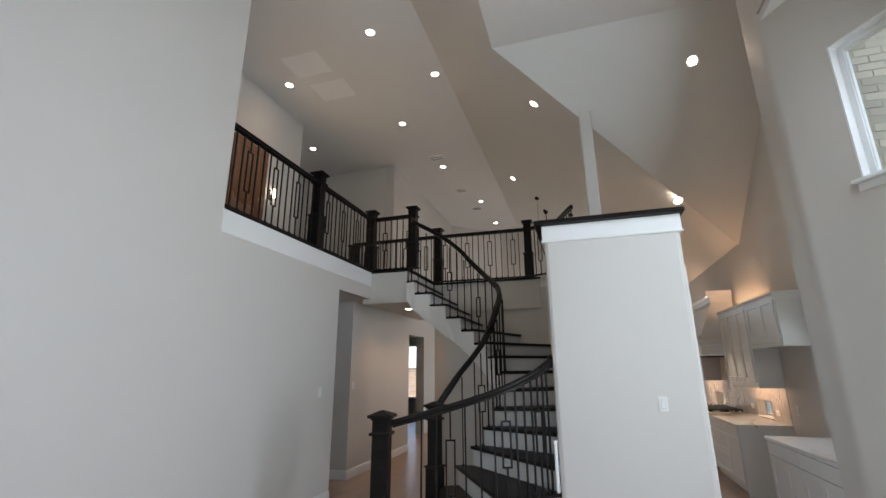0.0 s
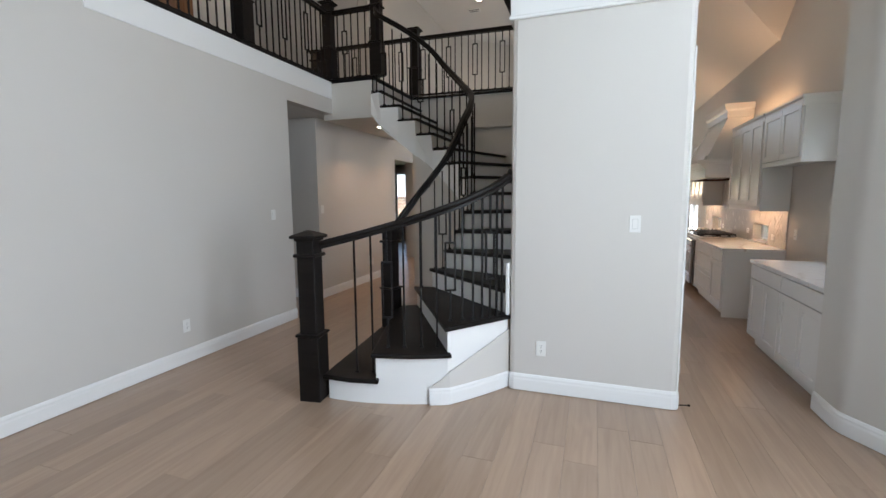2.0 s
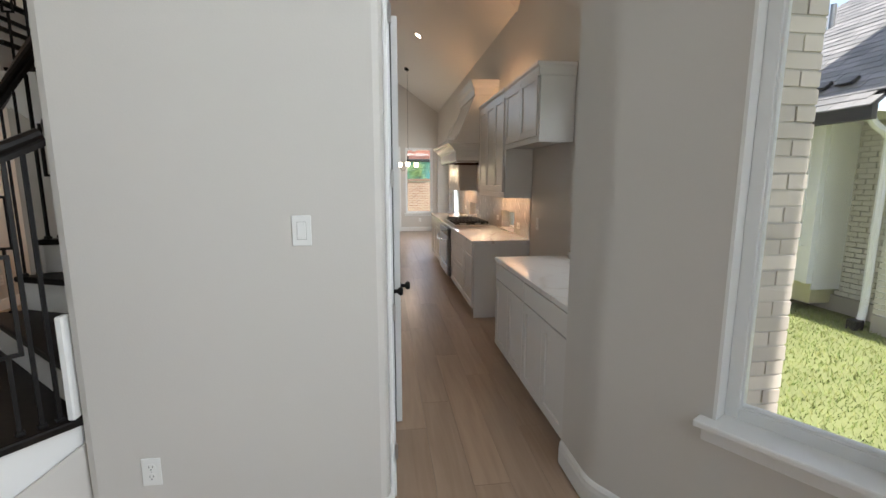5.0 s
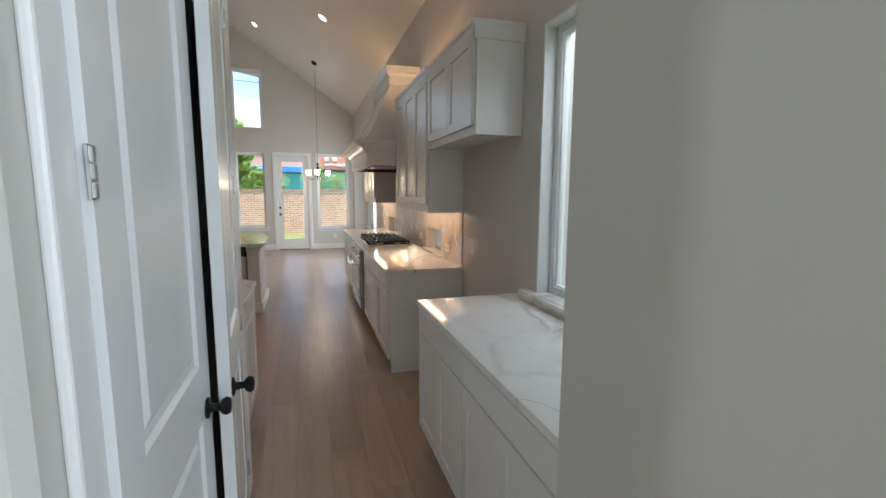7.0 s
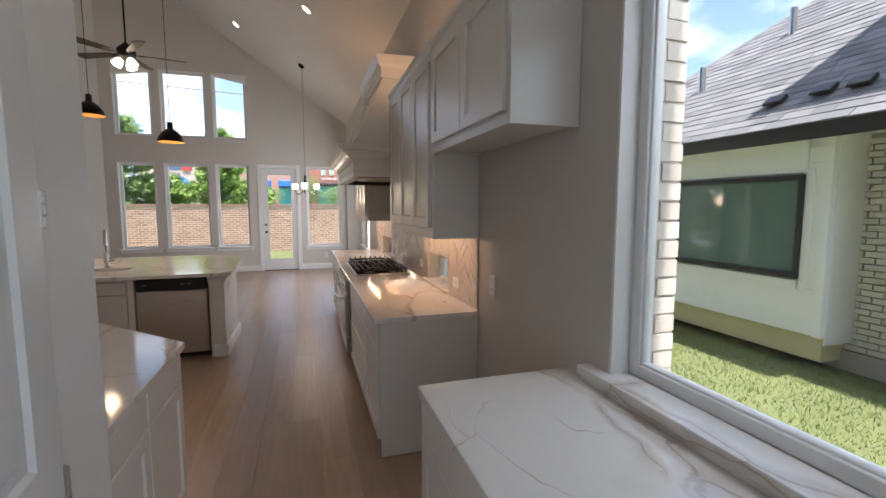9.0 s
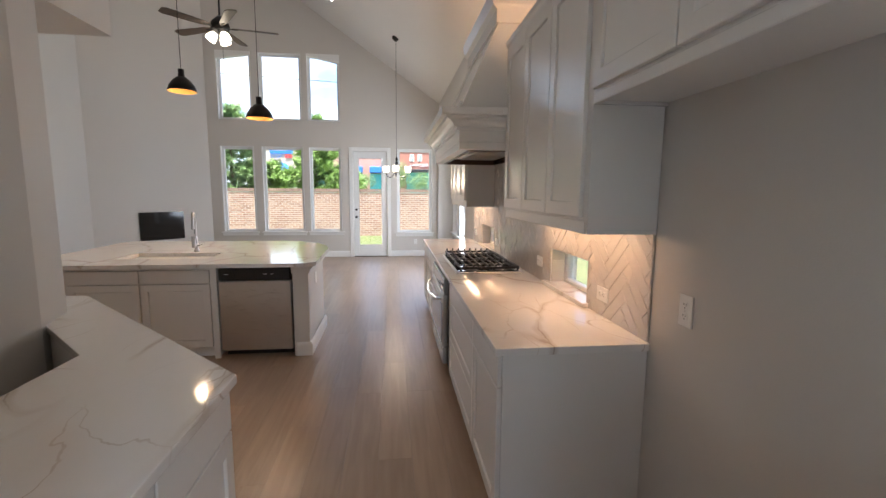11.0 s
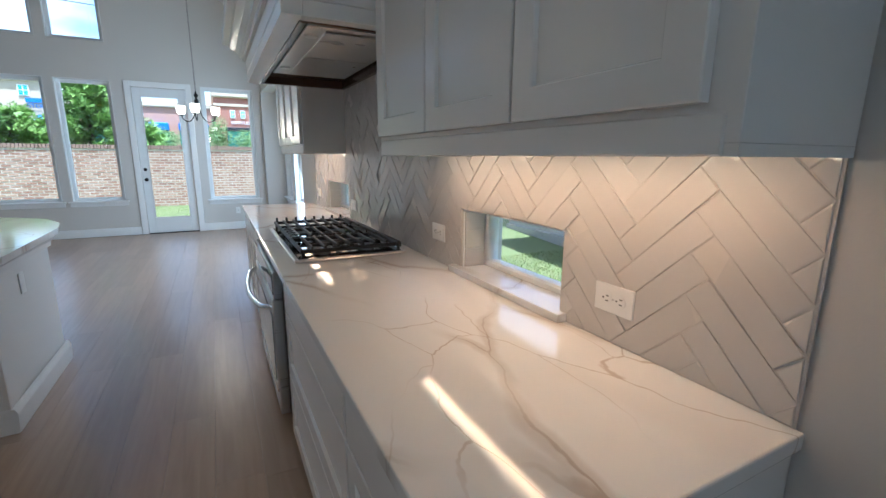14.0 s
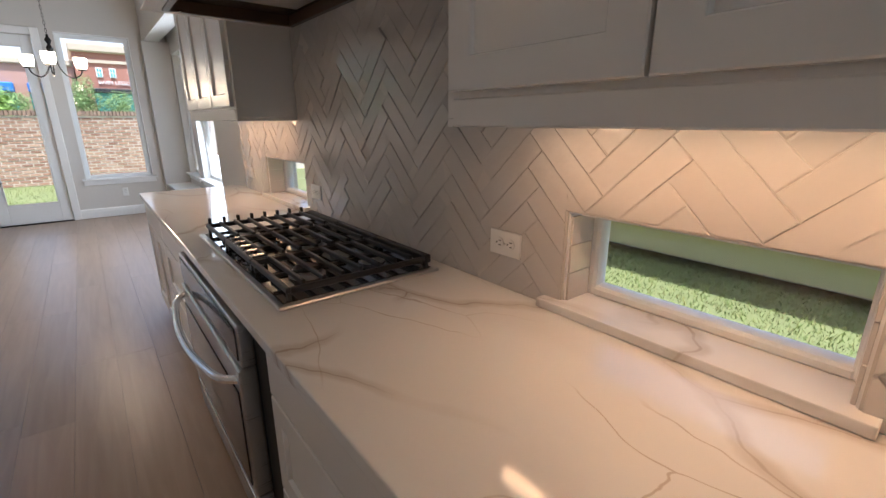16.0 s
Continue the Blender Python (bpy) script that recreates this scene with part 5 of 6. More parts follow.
def facing(x, y, z, deg, roll=0):
    """Plate axes at a place; deg turns its face from -y about z."""
    return pose(x, y, z, 0, 0, deg) @ pose(0, 0, 0, 0, roll, 0)


wall_plate("light_switch", facing(1.344, 4.975, 1.335, 0), "white rocker switch on the half-wall", "switch")
wall_plate("wall_outlet", facing(0.708, 4.975, 0.357, 0), "white double socket low on the half-wall", "outlet")
wall_plate("wall_outlet", facing(-2.516, 4.605, 0.355, 90), "white double socket low on the plain wall", "outlet")
wall_plate("light_switch", facing(-2.516, 5.86, 1.345, 90), "white switch beside the hall opening", "switch")
wall_plate("light_switch", facing(-2.85, 7.35, 1.37, 90), "white switch on the hall wall", "switch")
wall_plate("wall_outlet", facing(-2.85, 8.9, 0.36, 90), "white double socket low on the hall wall", "outlet")
wall_plate("wall_outlet", facing(2.995, 4.322, 0.355, -59.4), "white double socket under the bay window", "outlet")
wall_plate("wall_outlet", facing(3.265, 7.655, 1.08, -90), "white double socket in the fridge space", "outlet")
wall_plate("wall_outlet", facing(3.2548, 8.281, 0.997, -90, 90), "white sideways socket in the tiles", "outlet")
wall_plate("wall_outlet", facing(3.2548, 9.257, 1.018, -90, 90), "white double socket in the tiles by the cooktop", "outlet")
wall_plate("wall_outlet", facing(3.2548, 10.60, 1.005, -90, 90), "white double socket in the tiles beyond the cooktop", "outlet")
wall_plate("wall_outlet", facing(3.2548, 11.75, 1.01, -90, 90), "white double socket at the end of the tiles", "outlet")
wall_plate("wall_outlet", facing(2.72, 16.527, 0.35, 0), "white double socket under the far window", "outlet")
for y, z in ((5.02, 0.022), (6.30, 0.022)):
    o = thing("door_stop", "thin black door stop at the skirting", "door stop")
    part("rod", tube([(1.685, y, z), (1.75, y + 0.01, z + 0.003)], 0.004), IRON, o)
    part("tip", lathe([(0, 0), (0.008, 0), (0.008, 0.014), (0, 0.014)], 10, m=look((1.75, y + 0.01, z + 0.003), (1.6, y, z))), IRON, o)


# ---- lamps ----
def can_light(x, y, z, slope=0.0, axis="y", power=0.0, color=(1.0, 0.60, 0.33)):
    """Recessed lamp with trim ring; slope tilts it with the ceiling."""
    o = thing("recessed_light", "round recessed ceiling light, lit warm", "ceiling light", "recessed ceiling lights")
    m = pose(x, y, z) @ (pose(0, 0, 0, 0, slope, 0) if axis == "y" else pose(0, 0, 0, slope, 0, 0))
    bm = bmesh.new()
    prof = [(0.058, -0.001), (0.058, -0.006), (0.080, -0.006), (0.084, -0.001)]
    rr_ = [[bm.verts.new((r * math.cos(2 * math.pi * i / 24), r * math.sin(2 * math.pi * i / 24), h)) for i in range(24)] for r, h in prof]
    for a, b in zip(rr_, rr_[1:]):
        for i in range(24):
            bm.faces.new((a[i], a[(i + 1) % 24], b[(i + 1) % 24], b[i]))
    bm.transform(m)
    part("trim_ring", bm, DRYCAN, o)
    bm = lathe([(0.0, -0.0035), (0.057, -0.0035), (0.057, -0.001), (0.0, -0.001)], 24)
    bm.transform(m)
    part("lens", bm, CANLAMP, o, "glowing warm lens")
    if power:
        nrm = m.to_3x3() @ Vector((0, 0, -1))
        d = bpy.data.lights.new("can", "SPOT")
        d.energy, d.color, d.spot_size, d.spot_blend, d.shadow_soft_size = power, color, radians(125), 0.6, 0.05
        l = new("can", d)
        l.matrix_world = look(m.translation + nrm * 0.02, m.translation + nrm)
    return o


VS = math.degrees(math.atan(0.68))
HS = math.degrees(math.atan(0.80))
CANP = 1.4
for x, y in ((2.36, 7.99), (2.36, 9.88), (2.33, 11.72), (1.08, 14.88), (0.34, 6.75), (-0.55, 10.75)):
    if y < 8.0 and x > 1.5:
        can_light(2.334, 7.851, hip(2.334, 7.851), -HS, "x", CANP)
    else:
        can_light(x, y, vault(x, y), VS, "y", CANP)
can_light(2.38, 6.234, hip(2.38, 6.234), -HS, "x", CANP)
for x, y in ((-1.91, 5.66), (-3.85, 6.37), (-1.29, 6.88), (-2.43, 8.18), (-4.79, 8.54), (-2.23, 10.36), (-4.73, 11.70), (-1.85, 12.99), (-1.79, 15.18)):
    can_light(x, y, 6.508, 0, "y", 2.4)
can_light(-2.167, 8.01, 2.65, 0, "y", 8)
can_light(-2.15, 9.4, 2.65, 0, "y", 8)
# ceiling registers and speakers of the loft
def register(x, y, w, h, label="white ceiling air register"):
    o = thing("ceiling_vent", label, "vent", "ceiling registers")
    part("frame", cuboid(x - w / 2, x + w / 2, y - h / 2, y + h / 2, 6.498, 6.507, 0.003), TRIM, o)
    for i in range(5):
        yy = y - h / 2 + h * (i + 0.5) / 5
        part("slat", cuboid(x - w / 2 + 0.03, x + w / 2 - 0.03, yy - h * 0.04, yy + h * 0.04, 6.492, 6.4975), IRON if i % 2 else TRIM, o)
    return o


for x, y in ((-2.23, 9.85), (-2.2, 11.99), (-4.25, 12.1), (-2.12, 13.57)):
    register(x, y, 0.34, 0.24)
for x, y in ((-3.18, 6.735), (-3.24, 6.0)):
    o = thing("attic_hatch", "pale flush panel in the loft ceiling", "ceiling panel")
    part("panel", cuboid(x - 0.33, x + 0.33, y - 0.26, y + 0.26, 6.500, 6.5075, 0.003), TRIM, o)


def pendant(x, y, zc, label="black metal dome pendant with an amber inside"):
    o = thing("pendant_lamp", label, "pendant lamp", "pendants over the island")
    top = min(vault(x, y), 6.5)
    part("cord", tube([(x, y, zc + 0.10), (x, y, top - 0.02)], 0.0035, 6), IRON, o)
    part("canopy", lathe([(0, -0.05), (0.05, -0.05), (0.06, 0.0), (0, 0.0)], 20, (x, y, top)), IRON, o)
    bm = bmesh.new()
    prof = [(0.03, 0.16), (0.032, 0.085), (0.05, 0.075), (0.09, 0.04), (0.125, -0.01), (0.145, -0.07), (0.142, -0.07), (0.12, -0.01), (0.085, 0.036), (0.03, 0.07)]
    rings = [[bm.verts.new((x + r * math.cos(2 * math.pi * i / 28), y + r * math.sin(2 * math.pi * i / 28), zc + z)) for i in range(28)] for r, z in prof]
    for a, b in zip(rings, rings[1:]):
        for i in range(28):
            f = bm.faces.new((a[i], a[(i + 1) % 28], b[(i + 1) % 28], b[i]))
            f.material_index = 1 if a[0].co.z < zc + 0.08 and prof[rings.index(a)][0] < 0.143 and rings.index(a) >= 6 else 0
    bm.faces.new(rings[0])
    part("shade", bm, [IRON, AMBER], o, "black dome shade lined in amber", True)
    part("bulb", lathe([(0, -0.02), (0.02, -0.012), (0.026, 0.012), (0.015, 0.045), (0, 0.05)], 16, (x, y, zc)), BULB, o, "glowing bulb", True)
    return o


AMBER = paint("amber_lining", (0.75, 0.38, 0.10), 0.35, 0)
pendant(0.737, 11.34, 2.37)
pendant(-0.052, 11.35, 2.635)
lamp_light("pendant_light", (0.737, 11.34, 2.33), 2.5, 0.1)
lamp_light("pendant_light", (-0.052, 11.35, 2.59), 2.5, 0.1)

o = thing("chandelier", "small black chandelier with three frosted glass shades", "chandelier")
hx, hy = 2.26, 14.36
FROST = glow("frosted_shade", (1.0, 0.82, 0.58), 3.0)
part("canopy", lathe([(0, -0.06), (0.02, -0.06), (0.065, -0.02), (0.065, 0.02), (0, 0.02)], 20, (hx, hy, vault(hx, hy))), IRON, o)
bm = bmesh.new()
z = 2.16
k = 0
while z < vault(hx, hy) - 0.05:
    loop = [(hx + (0.008 * math.cos(2 * math.pi * i / 8) if k % 2 else 0), hy + (0 if k % 2 else 0.008 * math.cos(2 * math.pi * i / 8)), z + 0.02 * math.sin(2 * math.pi * i / 8)) for i in range(9)]
    sweep(loop, [(0.002, 0), (0, 0.002), (-0.002, 0), (0, -0.002)], up=(0.3, 0.2, 0.9), bm=bm)
    z += 0.033
    k += 1
part("chain", bm, IRON, o)
part("stem", lathe([(0, -0.02), (0.02, -0.015), (0.03, 0.02), (0.012, 0.05), (0.028, 0.09), (0.01, 0.12), (0.01, 0.14), (0, 0.14)], 16, (hx, hy, 2.02)), IRON, o, "", True)
for i in range(3):
    a = radians(25 + 120 * i)
    ca, sa = math.cos(a), math.sin(a)
    arm = part("arm", tube(smooth_path([(hx + 0.012 * ca, hy + 0.012 * sa, 2.06), (hx + 0.05 * ca, hy + 0.05 * sa, 1.86), (hx + 0.13 * ca, hy + 0.13 * sa, 1.78), (hx + 0.21 * ca, hy + 0.21 * sa, 1.81), (hx + 0.235 * ca, hy + 0.235 * sa, 1.86)], 6), 0.006, 8), IRON, o, "curved black arm", True)
    part("cup", lathe([(0, 0), (0.035, 0), (0.04, 0.012), (0, 0.012)], 16, (hx + 0.235 * ca, hy + 0.235 * sa, 1.858)), IRON, arm)
    part("shade", lathe([(0, 0.013), (0.038, 0.013), (0.052, 0.05), (0.055, 0.12), (0.05, 0.12), (0.04, 0.05), (0, 0.03)], 20, (hx + 0.235 * ca, hy + 0.235 * sa, 1.858)), FROST, arm, "frosted glass shade, lit", True)
_pl = bpy.data.lights.new("chandelier_light", "POINT")
_pl.energy, _pl.color, _pl.shadow_soft_size = 7, (1.0, 0.74, 0.48), 0.12
new("chandelier_light", _pl).location = (hx, hy, 1.70)

o = thing("ceiling_fan", "dark bronze ceiling fan with five blades and lit glass shades", "ceiling fan")
fx, fy_, fz = 0.10, 12.12, 3.50
part("down_rod", tube([(fx, fy_, fz + 0.1), (fx, fy_, vault(fx, fy_) - 0.03)], 0.011, 10), IRON, o)
part("canopy", lathe([(0, -0.09), (0.03, -0.09), (0.07, -0.03), (0.07, 0.02), (0, 0.02)], 20, (fx, fy_, vault(fx, fy_))), IRON, o)
part("motor", lathe([(0, -0.07), (0.06, -0.07), (0.10, -0.04), (0.115, 0.0), (0.10, 0.05), (0.05, 0.10), (0.02, 0.13), (0, 0.13)], 24, (fx, fy_, fz)), IRON, o, "", True)
BLADE = wood("fan_blade_wood", (0.05, 0.035, 0.025), (0.11, 0.08, 0.055), 0.4, "x")
for i in range(5):
    m = pose(fx, fy_, fz - 0.01, 0, 0, 72 * i + 12) @ pose(0, 0, 0, 11, 0, 0)
    bm = prism([(0.13, -0.025), (0.22, -0.05), (0.62, -0.068), (0.67, -0.045), (0.67, 0.045), (0.62, 0.068), (0.22, 0.05), (0.13, 0.025)], -0.004, 0.004, m=m)
    part("blade", bm, BLADE, o)
    part("blade_arm", cuboid(0.08, 0.20, -0.014, 0.014, -0.012, -0.0045, 0.002, m=m), IRON, o)
for i in range(3):
    a = radians(120 * i + 200)
    part("shade", lathe([(0, 0), (0.03, 0), (0.055, 0.05), (0.062, 0.10), (0.055, 0.10), (0.03, 0.02), (0, 0.02)], 18, m=look((fx + 0.06 * math.cos(a), fy_ + 0.06 * math.sin(a), fz - 0.085), (fx + 0.05 * math.cos(a) - 0.3 * math.cos(a), fy_ - 0.3 * math.sin(a), fz + 0.35))), FROST, o, "lit glass shade", True)
part("pull_chain", tube([(fx + 0.02, fy_, fz - 0.08), (fx + 0.02, fy_, fz - 0.45)], 0.0025, 6), IRON, o)

# ---- family room ----
structure("wall_fireplace", wall_bm((-1.82, 16.52), (-3.36, 14.98), 0.12, 0, 6.5), WALL, "angled greige wall with the fireplace")
structure("wall_family_side", wall_bm((-3.35, 14.98), (-3.35, 9.9), 0.22, 0, 6.5, [(2.86, 3.95, 0, 2.43)]), WALL, "greige family room wall with a plain doorway")
structure("wall_side_room", wall_bm((-3.58, 9.9), (-7.2, 9.9), 0.1, 0, 6.5), WALL, "plain wall of the side room")
structure("ceiling_side_room", cuboid(-7.2, -3.572, 9.9, 16.52, 2.74, 2.84), CEIL, "plain ceiling of the side room")
fpm = Matrix(((0.7071, -0.7071, 0, -2.54), (0.7071, 0.7071, 0, 15.80), (0, 0, 1, 0), (0, 0, 0, 1)))
MARBLE = quartz("surround_marble")
o = thing("fireplace", "black fireplace in a flat white marble surround", "fireplace")
part("surround", wall_bm((-0.84, -0.02), (0.84, -0.02), 0.018, 0.02, 1.44, [(0.38, 1.30, 0.45, 1.12)]), MARBLE, o)
o.children[0].data.transform(fpm)
part("firebox", wall_bm((-0.46, -0.03), (0.46, -0.03), 0.02, 0.45, 1.12, [(0.05, 0.87, 0.50, 1.07)]), IRON, o)
o.children[1].data.transform(fpm)
part("glass", cuboid(-0.41, 0.41, -0.026, -0.022, 0.50, 1.07, m=fpm), BLACKG, o, "dark glass front")

# glazed back door
DM = FARM
d = new("door_3", mesh_from(cuboid(3.9 - 2.055, 3.9 - 1.945, 0.03, 0.075, 0.012, 2.425, 0.003, m=DM), "stile", DOORP))
tagged(d, "white full-glass back door with black hardware, closed", "door", kind="structure")
part("stile", cuboid(3.9 - 1.405, 3.9 - 1.295, 0.03, 0.075, 0.012, 2.425, 0.003, m=DM), DOORP, d)
part("rail", cuboid(3.9 - 1.9445, 3.9 - 1.4055, 0.03, 0.075, 0.012, 0.27, 0.003, m=DM), DOORP, d)
part("rail", cuboid(3.9 - 1.9445, 3.9 - 1.4055, 0.03, 0.075, 2.29, 2.425, 0.003, m=DM), DOORP, d)
for a, b, c, e in ((1.93, 1.944, 0.27, 2.29), (1.406, 1.42, 0.27, 2.29)):
    part("glazing_bead", cuboid(3.9 - b, 3.9 - a, 0.022, 0.04, c, e, 0.003, m=DM), DOORP, d)
for c, e in ((0.2705, 0.285), (2.275, 2.2895)):
    part("glazing_bead", cuboid(3.9 - 1.929, 3.9 - 1.421, 0.022, 0.04, c, e, 0.003, m=DM), DOORP, d)
p = part("pane", cuboid(3.9 - 1.944, 3.9 - 1.406, 0.050, 0.056, 0.271, 2.289, m=DM), GLASS, d)
p.visible_shadow = False
knob(d, DM @ Matrix.Translation((3.9 - 1.35, 0.03, 0.93)) @ pose(0, 0, 0, 90))
part("deadbolt", lathe([(0, 0), (0.027, 0), (0.027, 0.012), (0.012, 0.016), (0, 0.016)], 16, m=DM @ Matrix.Translation((3.9 - 1.35, 0.03, 1.10)) @ pose(0, 0, 0, 90)), IRON, d)
for a, b in ((3.9 - 2.15, 3.9 - 2.062), (3.9 - 1.288, 3.9 - 1.20)):
    structure("trim_back_door_casing", cuboid(a, b, -0.02, -0.001, 0.001, 2.52, 0.005, m=DM), TRIM, "white door casing")
structure("trim_back_door_head", cuboid(3.9 - 2.061, 3.9 - 1.289, -0.02, -0.001, 2.432, 2.52, 0.005, m=DM), TRIM, "white door casing")
structure("trim_threshold", cuboid(3.9 - 2.06, 3.9 - 1.29, 0.0, 0.15, -0.012, 0.011, m=DM), IRON, "dark door threshold")
# seat of the window nook
structure("trim_nook_seat", cuboid(3.25, NOOKX - 0.001, 12.712, 16.355, 0.40, 0.44, 0.006), TRIM, "white ledge of the window nook")
structure("wall_nook_seat", cuboid(3.266, NOOKX - 0.001, 12.712, 16.355, 0.0, 0.399), WALL, "painted front of the window ledge")

# loft door
d = new("door_4", mesh_from(panel_door(0.80, 2.14), "door_4", wood("stained_door", (0.16, 0.07, 0.035), (0.27, 0.13, 0.065), 0.25, "z")))
d.matrix_world = Matrix(((0, -1, 0, -4.36), (1, 0, 0, 5.80), (0, 0, 1, 3.21), (0, 0, 0, 1)))
tagged(d, "glossy brown stained panel door in the loft, closed", "door", kind="structure")
# lamp added beside the door in place of a warm reflection on it
o = thing("wall_sconce", "small lit glass wall lamp, added for the warm reflection at the loft door", "wall lamp")
part("backplate", cuboid(-4.399, -4.385, 6.78, 6.86, 4.55, 4.75, 0.005), IRON, o)
part("shade", lathe([(0, 0), (0.035, 0), (0.05, 0.06), (0.05, 0.14), (0, 0.14)], 16, (-4.32, 6.82, 4.60)), FROST, o, "glowing glass shade", True)
lamp_light("sconce_light", (-4.25, 6.82, 4.67), 6, 0.1, (1.0, 0.66, 0.38), (1, 0, 0))


# ---- outside ----
GRASSM = paint("lawn", (0.15, 0.17, 0.065), 0.9, 0.08, 40, 0.35)
WBRICK = paint("limewashed_brick", (0.58, 0.52, 0.46), 0.85, 0.09, 45, 0.12, per_object=0.16)
WBRICKJ = paint("limewashed_brick_joined", (0.66, 0.63, 0.58), 0.85, 0.09, 45, 0.10)
WMORTAR = paint("pale_mortar", (0.53, 0.49, 0.44), 0.9, 0.05, 120)
MORTAR = paint("fence_mortar", (0.62, 0.57, 0.50), 0.9, 0.05, 120)
SIDING = paint("white_siding", (0.82, 0.82, 0.81), 0.6, 0.02, 70, 0.03)
FOUND = paint("foundation_concrete", (0.45, 0.42, 0.38), 0.9, 0.06, 40, 0.15)
CREAM = paint("cream_base", (0.70, 0.66, 0.42), 0.8, 0.03, 60)
FASCIA = paint("black_fascia", (0.015, 0.015, 0.017), 0.5, 0)
ASPHALT = paint("asphalt", (0.06, 0.06, 0.06), 0.9, 0.05, 80, 0.2)
TANW = paint("tan_render", (0.52, 0.42, 0.33), 0.9, 0.03, 30, 0.06)
REDB = paint("far_red_brick", (0.34, 0.15, 0.11), 0.9, 0.03, 8, 0.12)
BLUEA = paint("blue_awning", (0.03, 0.16, 0.52), 0.6, 0)
SIGNW = paint("sign_white", (0.85, 0.85, 0.85), 0.5, 0)
TEAL = paint("teal_window", (0.08, 0.35, 0.36), 0.15, 0)


def island_mat(name, cols, rough=0.9, bump=0.05, scale=60):
    """Each joined piece takes its own shade from a ramp."""
    m, t, b = nodes_of(name)
    geo = t.nodes.new("ShaderNodeNewGeometry")
    rp = t.nodes.new("ShaderNodeValToRGB")
    while len(rp.color_ramp.elements) < len(cols):
        rp.color_ramp.elements.new(0.5)
    for i, c in enumerate(cols):
        rp.color_ramp.elements[i].position = i / (len(cols) - 1)
        rp.color_ramp.elements[i].color = (*c, 1)
    t.links.new(geo.outputs["Random Per Island"], rp.inputs[0])
    t.links.new(rp.outputs[0], b.inputs["Base Color"])
    b.inputs["Roughness"].default_value = rough
    if bump:
        n = t.nodes.new("ShaderNodeTexNoise")
        n.inputs["Scale"].default_value = scale
        bp = t.nodes.new("ShaderNodeBump")
        bp.inputs["Strength"].default_value, bp.inputs["Distance"].default_value = bump * 10, 0.003
        t.links.new(geo.outputs["Position"], n.inputs["Vector"])
        t.links.new(n.outputs["Fac"], bp.inputs["Height"])
        t.links.new(bp.outputs[0], b.inputs["Normal"])
    return m


BLADEM = island_mat("grass_blade", [(0.09, 0.15, 0.03), (0.17, 0.24, 0.05), (0.30, 0.30, 0.10), (0.14, 0.21, 0.045)], 0.6, 0)
FENCEB = island_mat("fence_brick", [(0.26, 0.14, 0.095), (0.36, 0.21, 0.145), (0.44, 0.30, 0.22), (0.31, 0.18, 0.125)])
CAPB = island_mat("fence_cap_brick", [(0.20, 0.13, 0.10), (0.30, 0.20, 0.15), (0.25, 0.16, 0.12)])
SHINGLE = island_mat("roof_shingle", [(0.13, 0.13, 0.133), (0.18, 0.178, 0.18), (0.235, 0.23, 0.23), (0.15, 0.15, 0.153)], 0.95, 0.08, 90)
LEAFA = island_mat("cedar_leaf", [(0.14, 0.24, 0.05), (0.24, 0.37, 0.08), (0.34, 0.48, 0.12)], 0.6, 0)
LEAFB = island_mat("juniper_leaf", [(0.12, 0.20, 0.07), (0.20, 0.31, 0.10), (0.29, 0.40, 0.14)], 0.6, 0)
BARK = paint("bark", (0.14, 0.10, 0.07), 0.95, 0.1, 30, 0.3)


def ground_z(x, y):
    t = min(max((y - 12.5) / 4.0, 0), 1)
    return -0.33 + 0.18 * t * t * (3 - 2 * t)


bm = bmesh.new()
xs = [-600, -60, -9, -4, 0, 3.3, 4, 5, 6, 7, 8, 10, 20, 60, 600]
ys = [-600, -60, -6, -2, 2, 4, 6, 8, 10, 12, 12.5, 13.5, 14.5, 15.5, 16.5, 17.5, 20, 26, 30, 60, 120, 800]
gv = [[bm.verts.new((x, y, ground_z(x, y))) for y in ys] for x in xs]
for i in range(len(xs) - 1):
    for j in range(len(ys) - 1):
        bm.faces.new((gv[i][j], gv[i + 1][j], gv[i + 1][j + 1], gv[i][j + 1]))
structure("ground", bm, GRASSM, "lawn around the house")
structure("road", cuboid(-80, 80, 33, 47, -0.14, -0.10), ASPHALT, "grey street beyond the fence")

# grass of the side yard and back lawn
rg = random.Random(8)
verts, faces = [], []
for region, count in (((3.75, 7.9, 4.4, 13.5), 42000), ((-1.0, 3.6, 17.2, 22.9), 7000)):
    for _ in range(count):
        x, y = rg.uniform(region[0], region[1]), rg.uniform(region[2], region[3])
        z = ground_z(x, y)
        a, h, w = rg.uniform(0, 6.283), rg.uniform(0.02, 0.055), rg.uniform(0.003, 0.007)
        bx, by = math.cos(a) * w, math.sin(a) * w
        lx, ly = rg.uniform(-0.03, 0.03), rg.uniform(-0.03, 0.03)
        k = len(verts)
        verts += [(x - bx, y - by, z), (x + bx, y + by, z), (x + lx, y + ly, z + h)]
        faces.append((k, k + 1, k + 2))
me = bpy.data.meshes.new("grass")
me.from_pydata(verts, [], faces)
me.materials.append(BLADEM)
tagged(new("grass", me), "short green lawn grass with worn straw patches", "grass", kind="stuff")


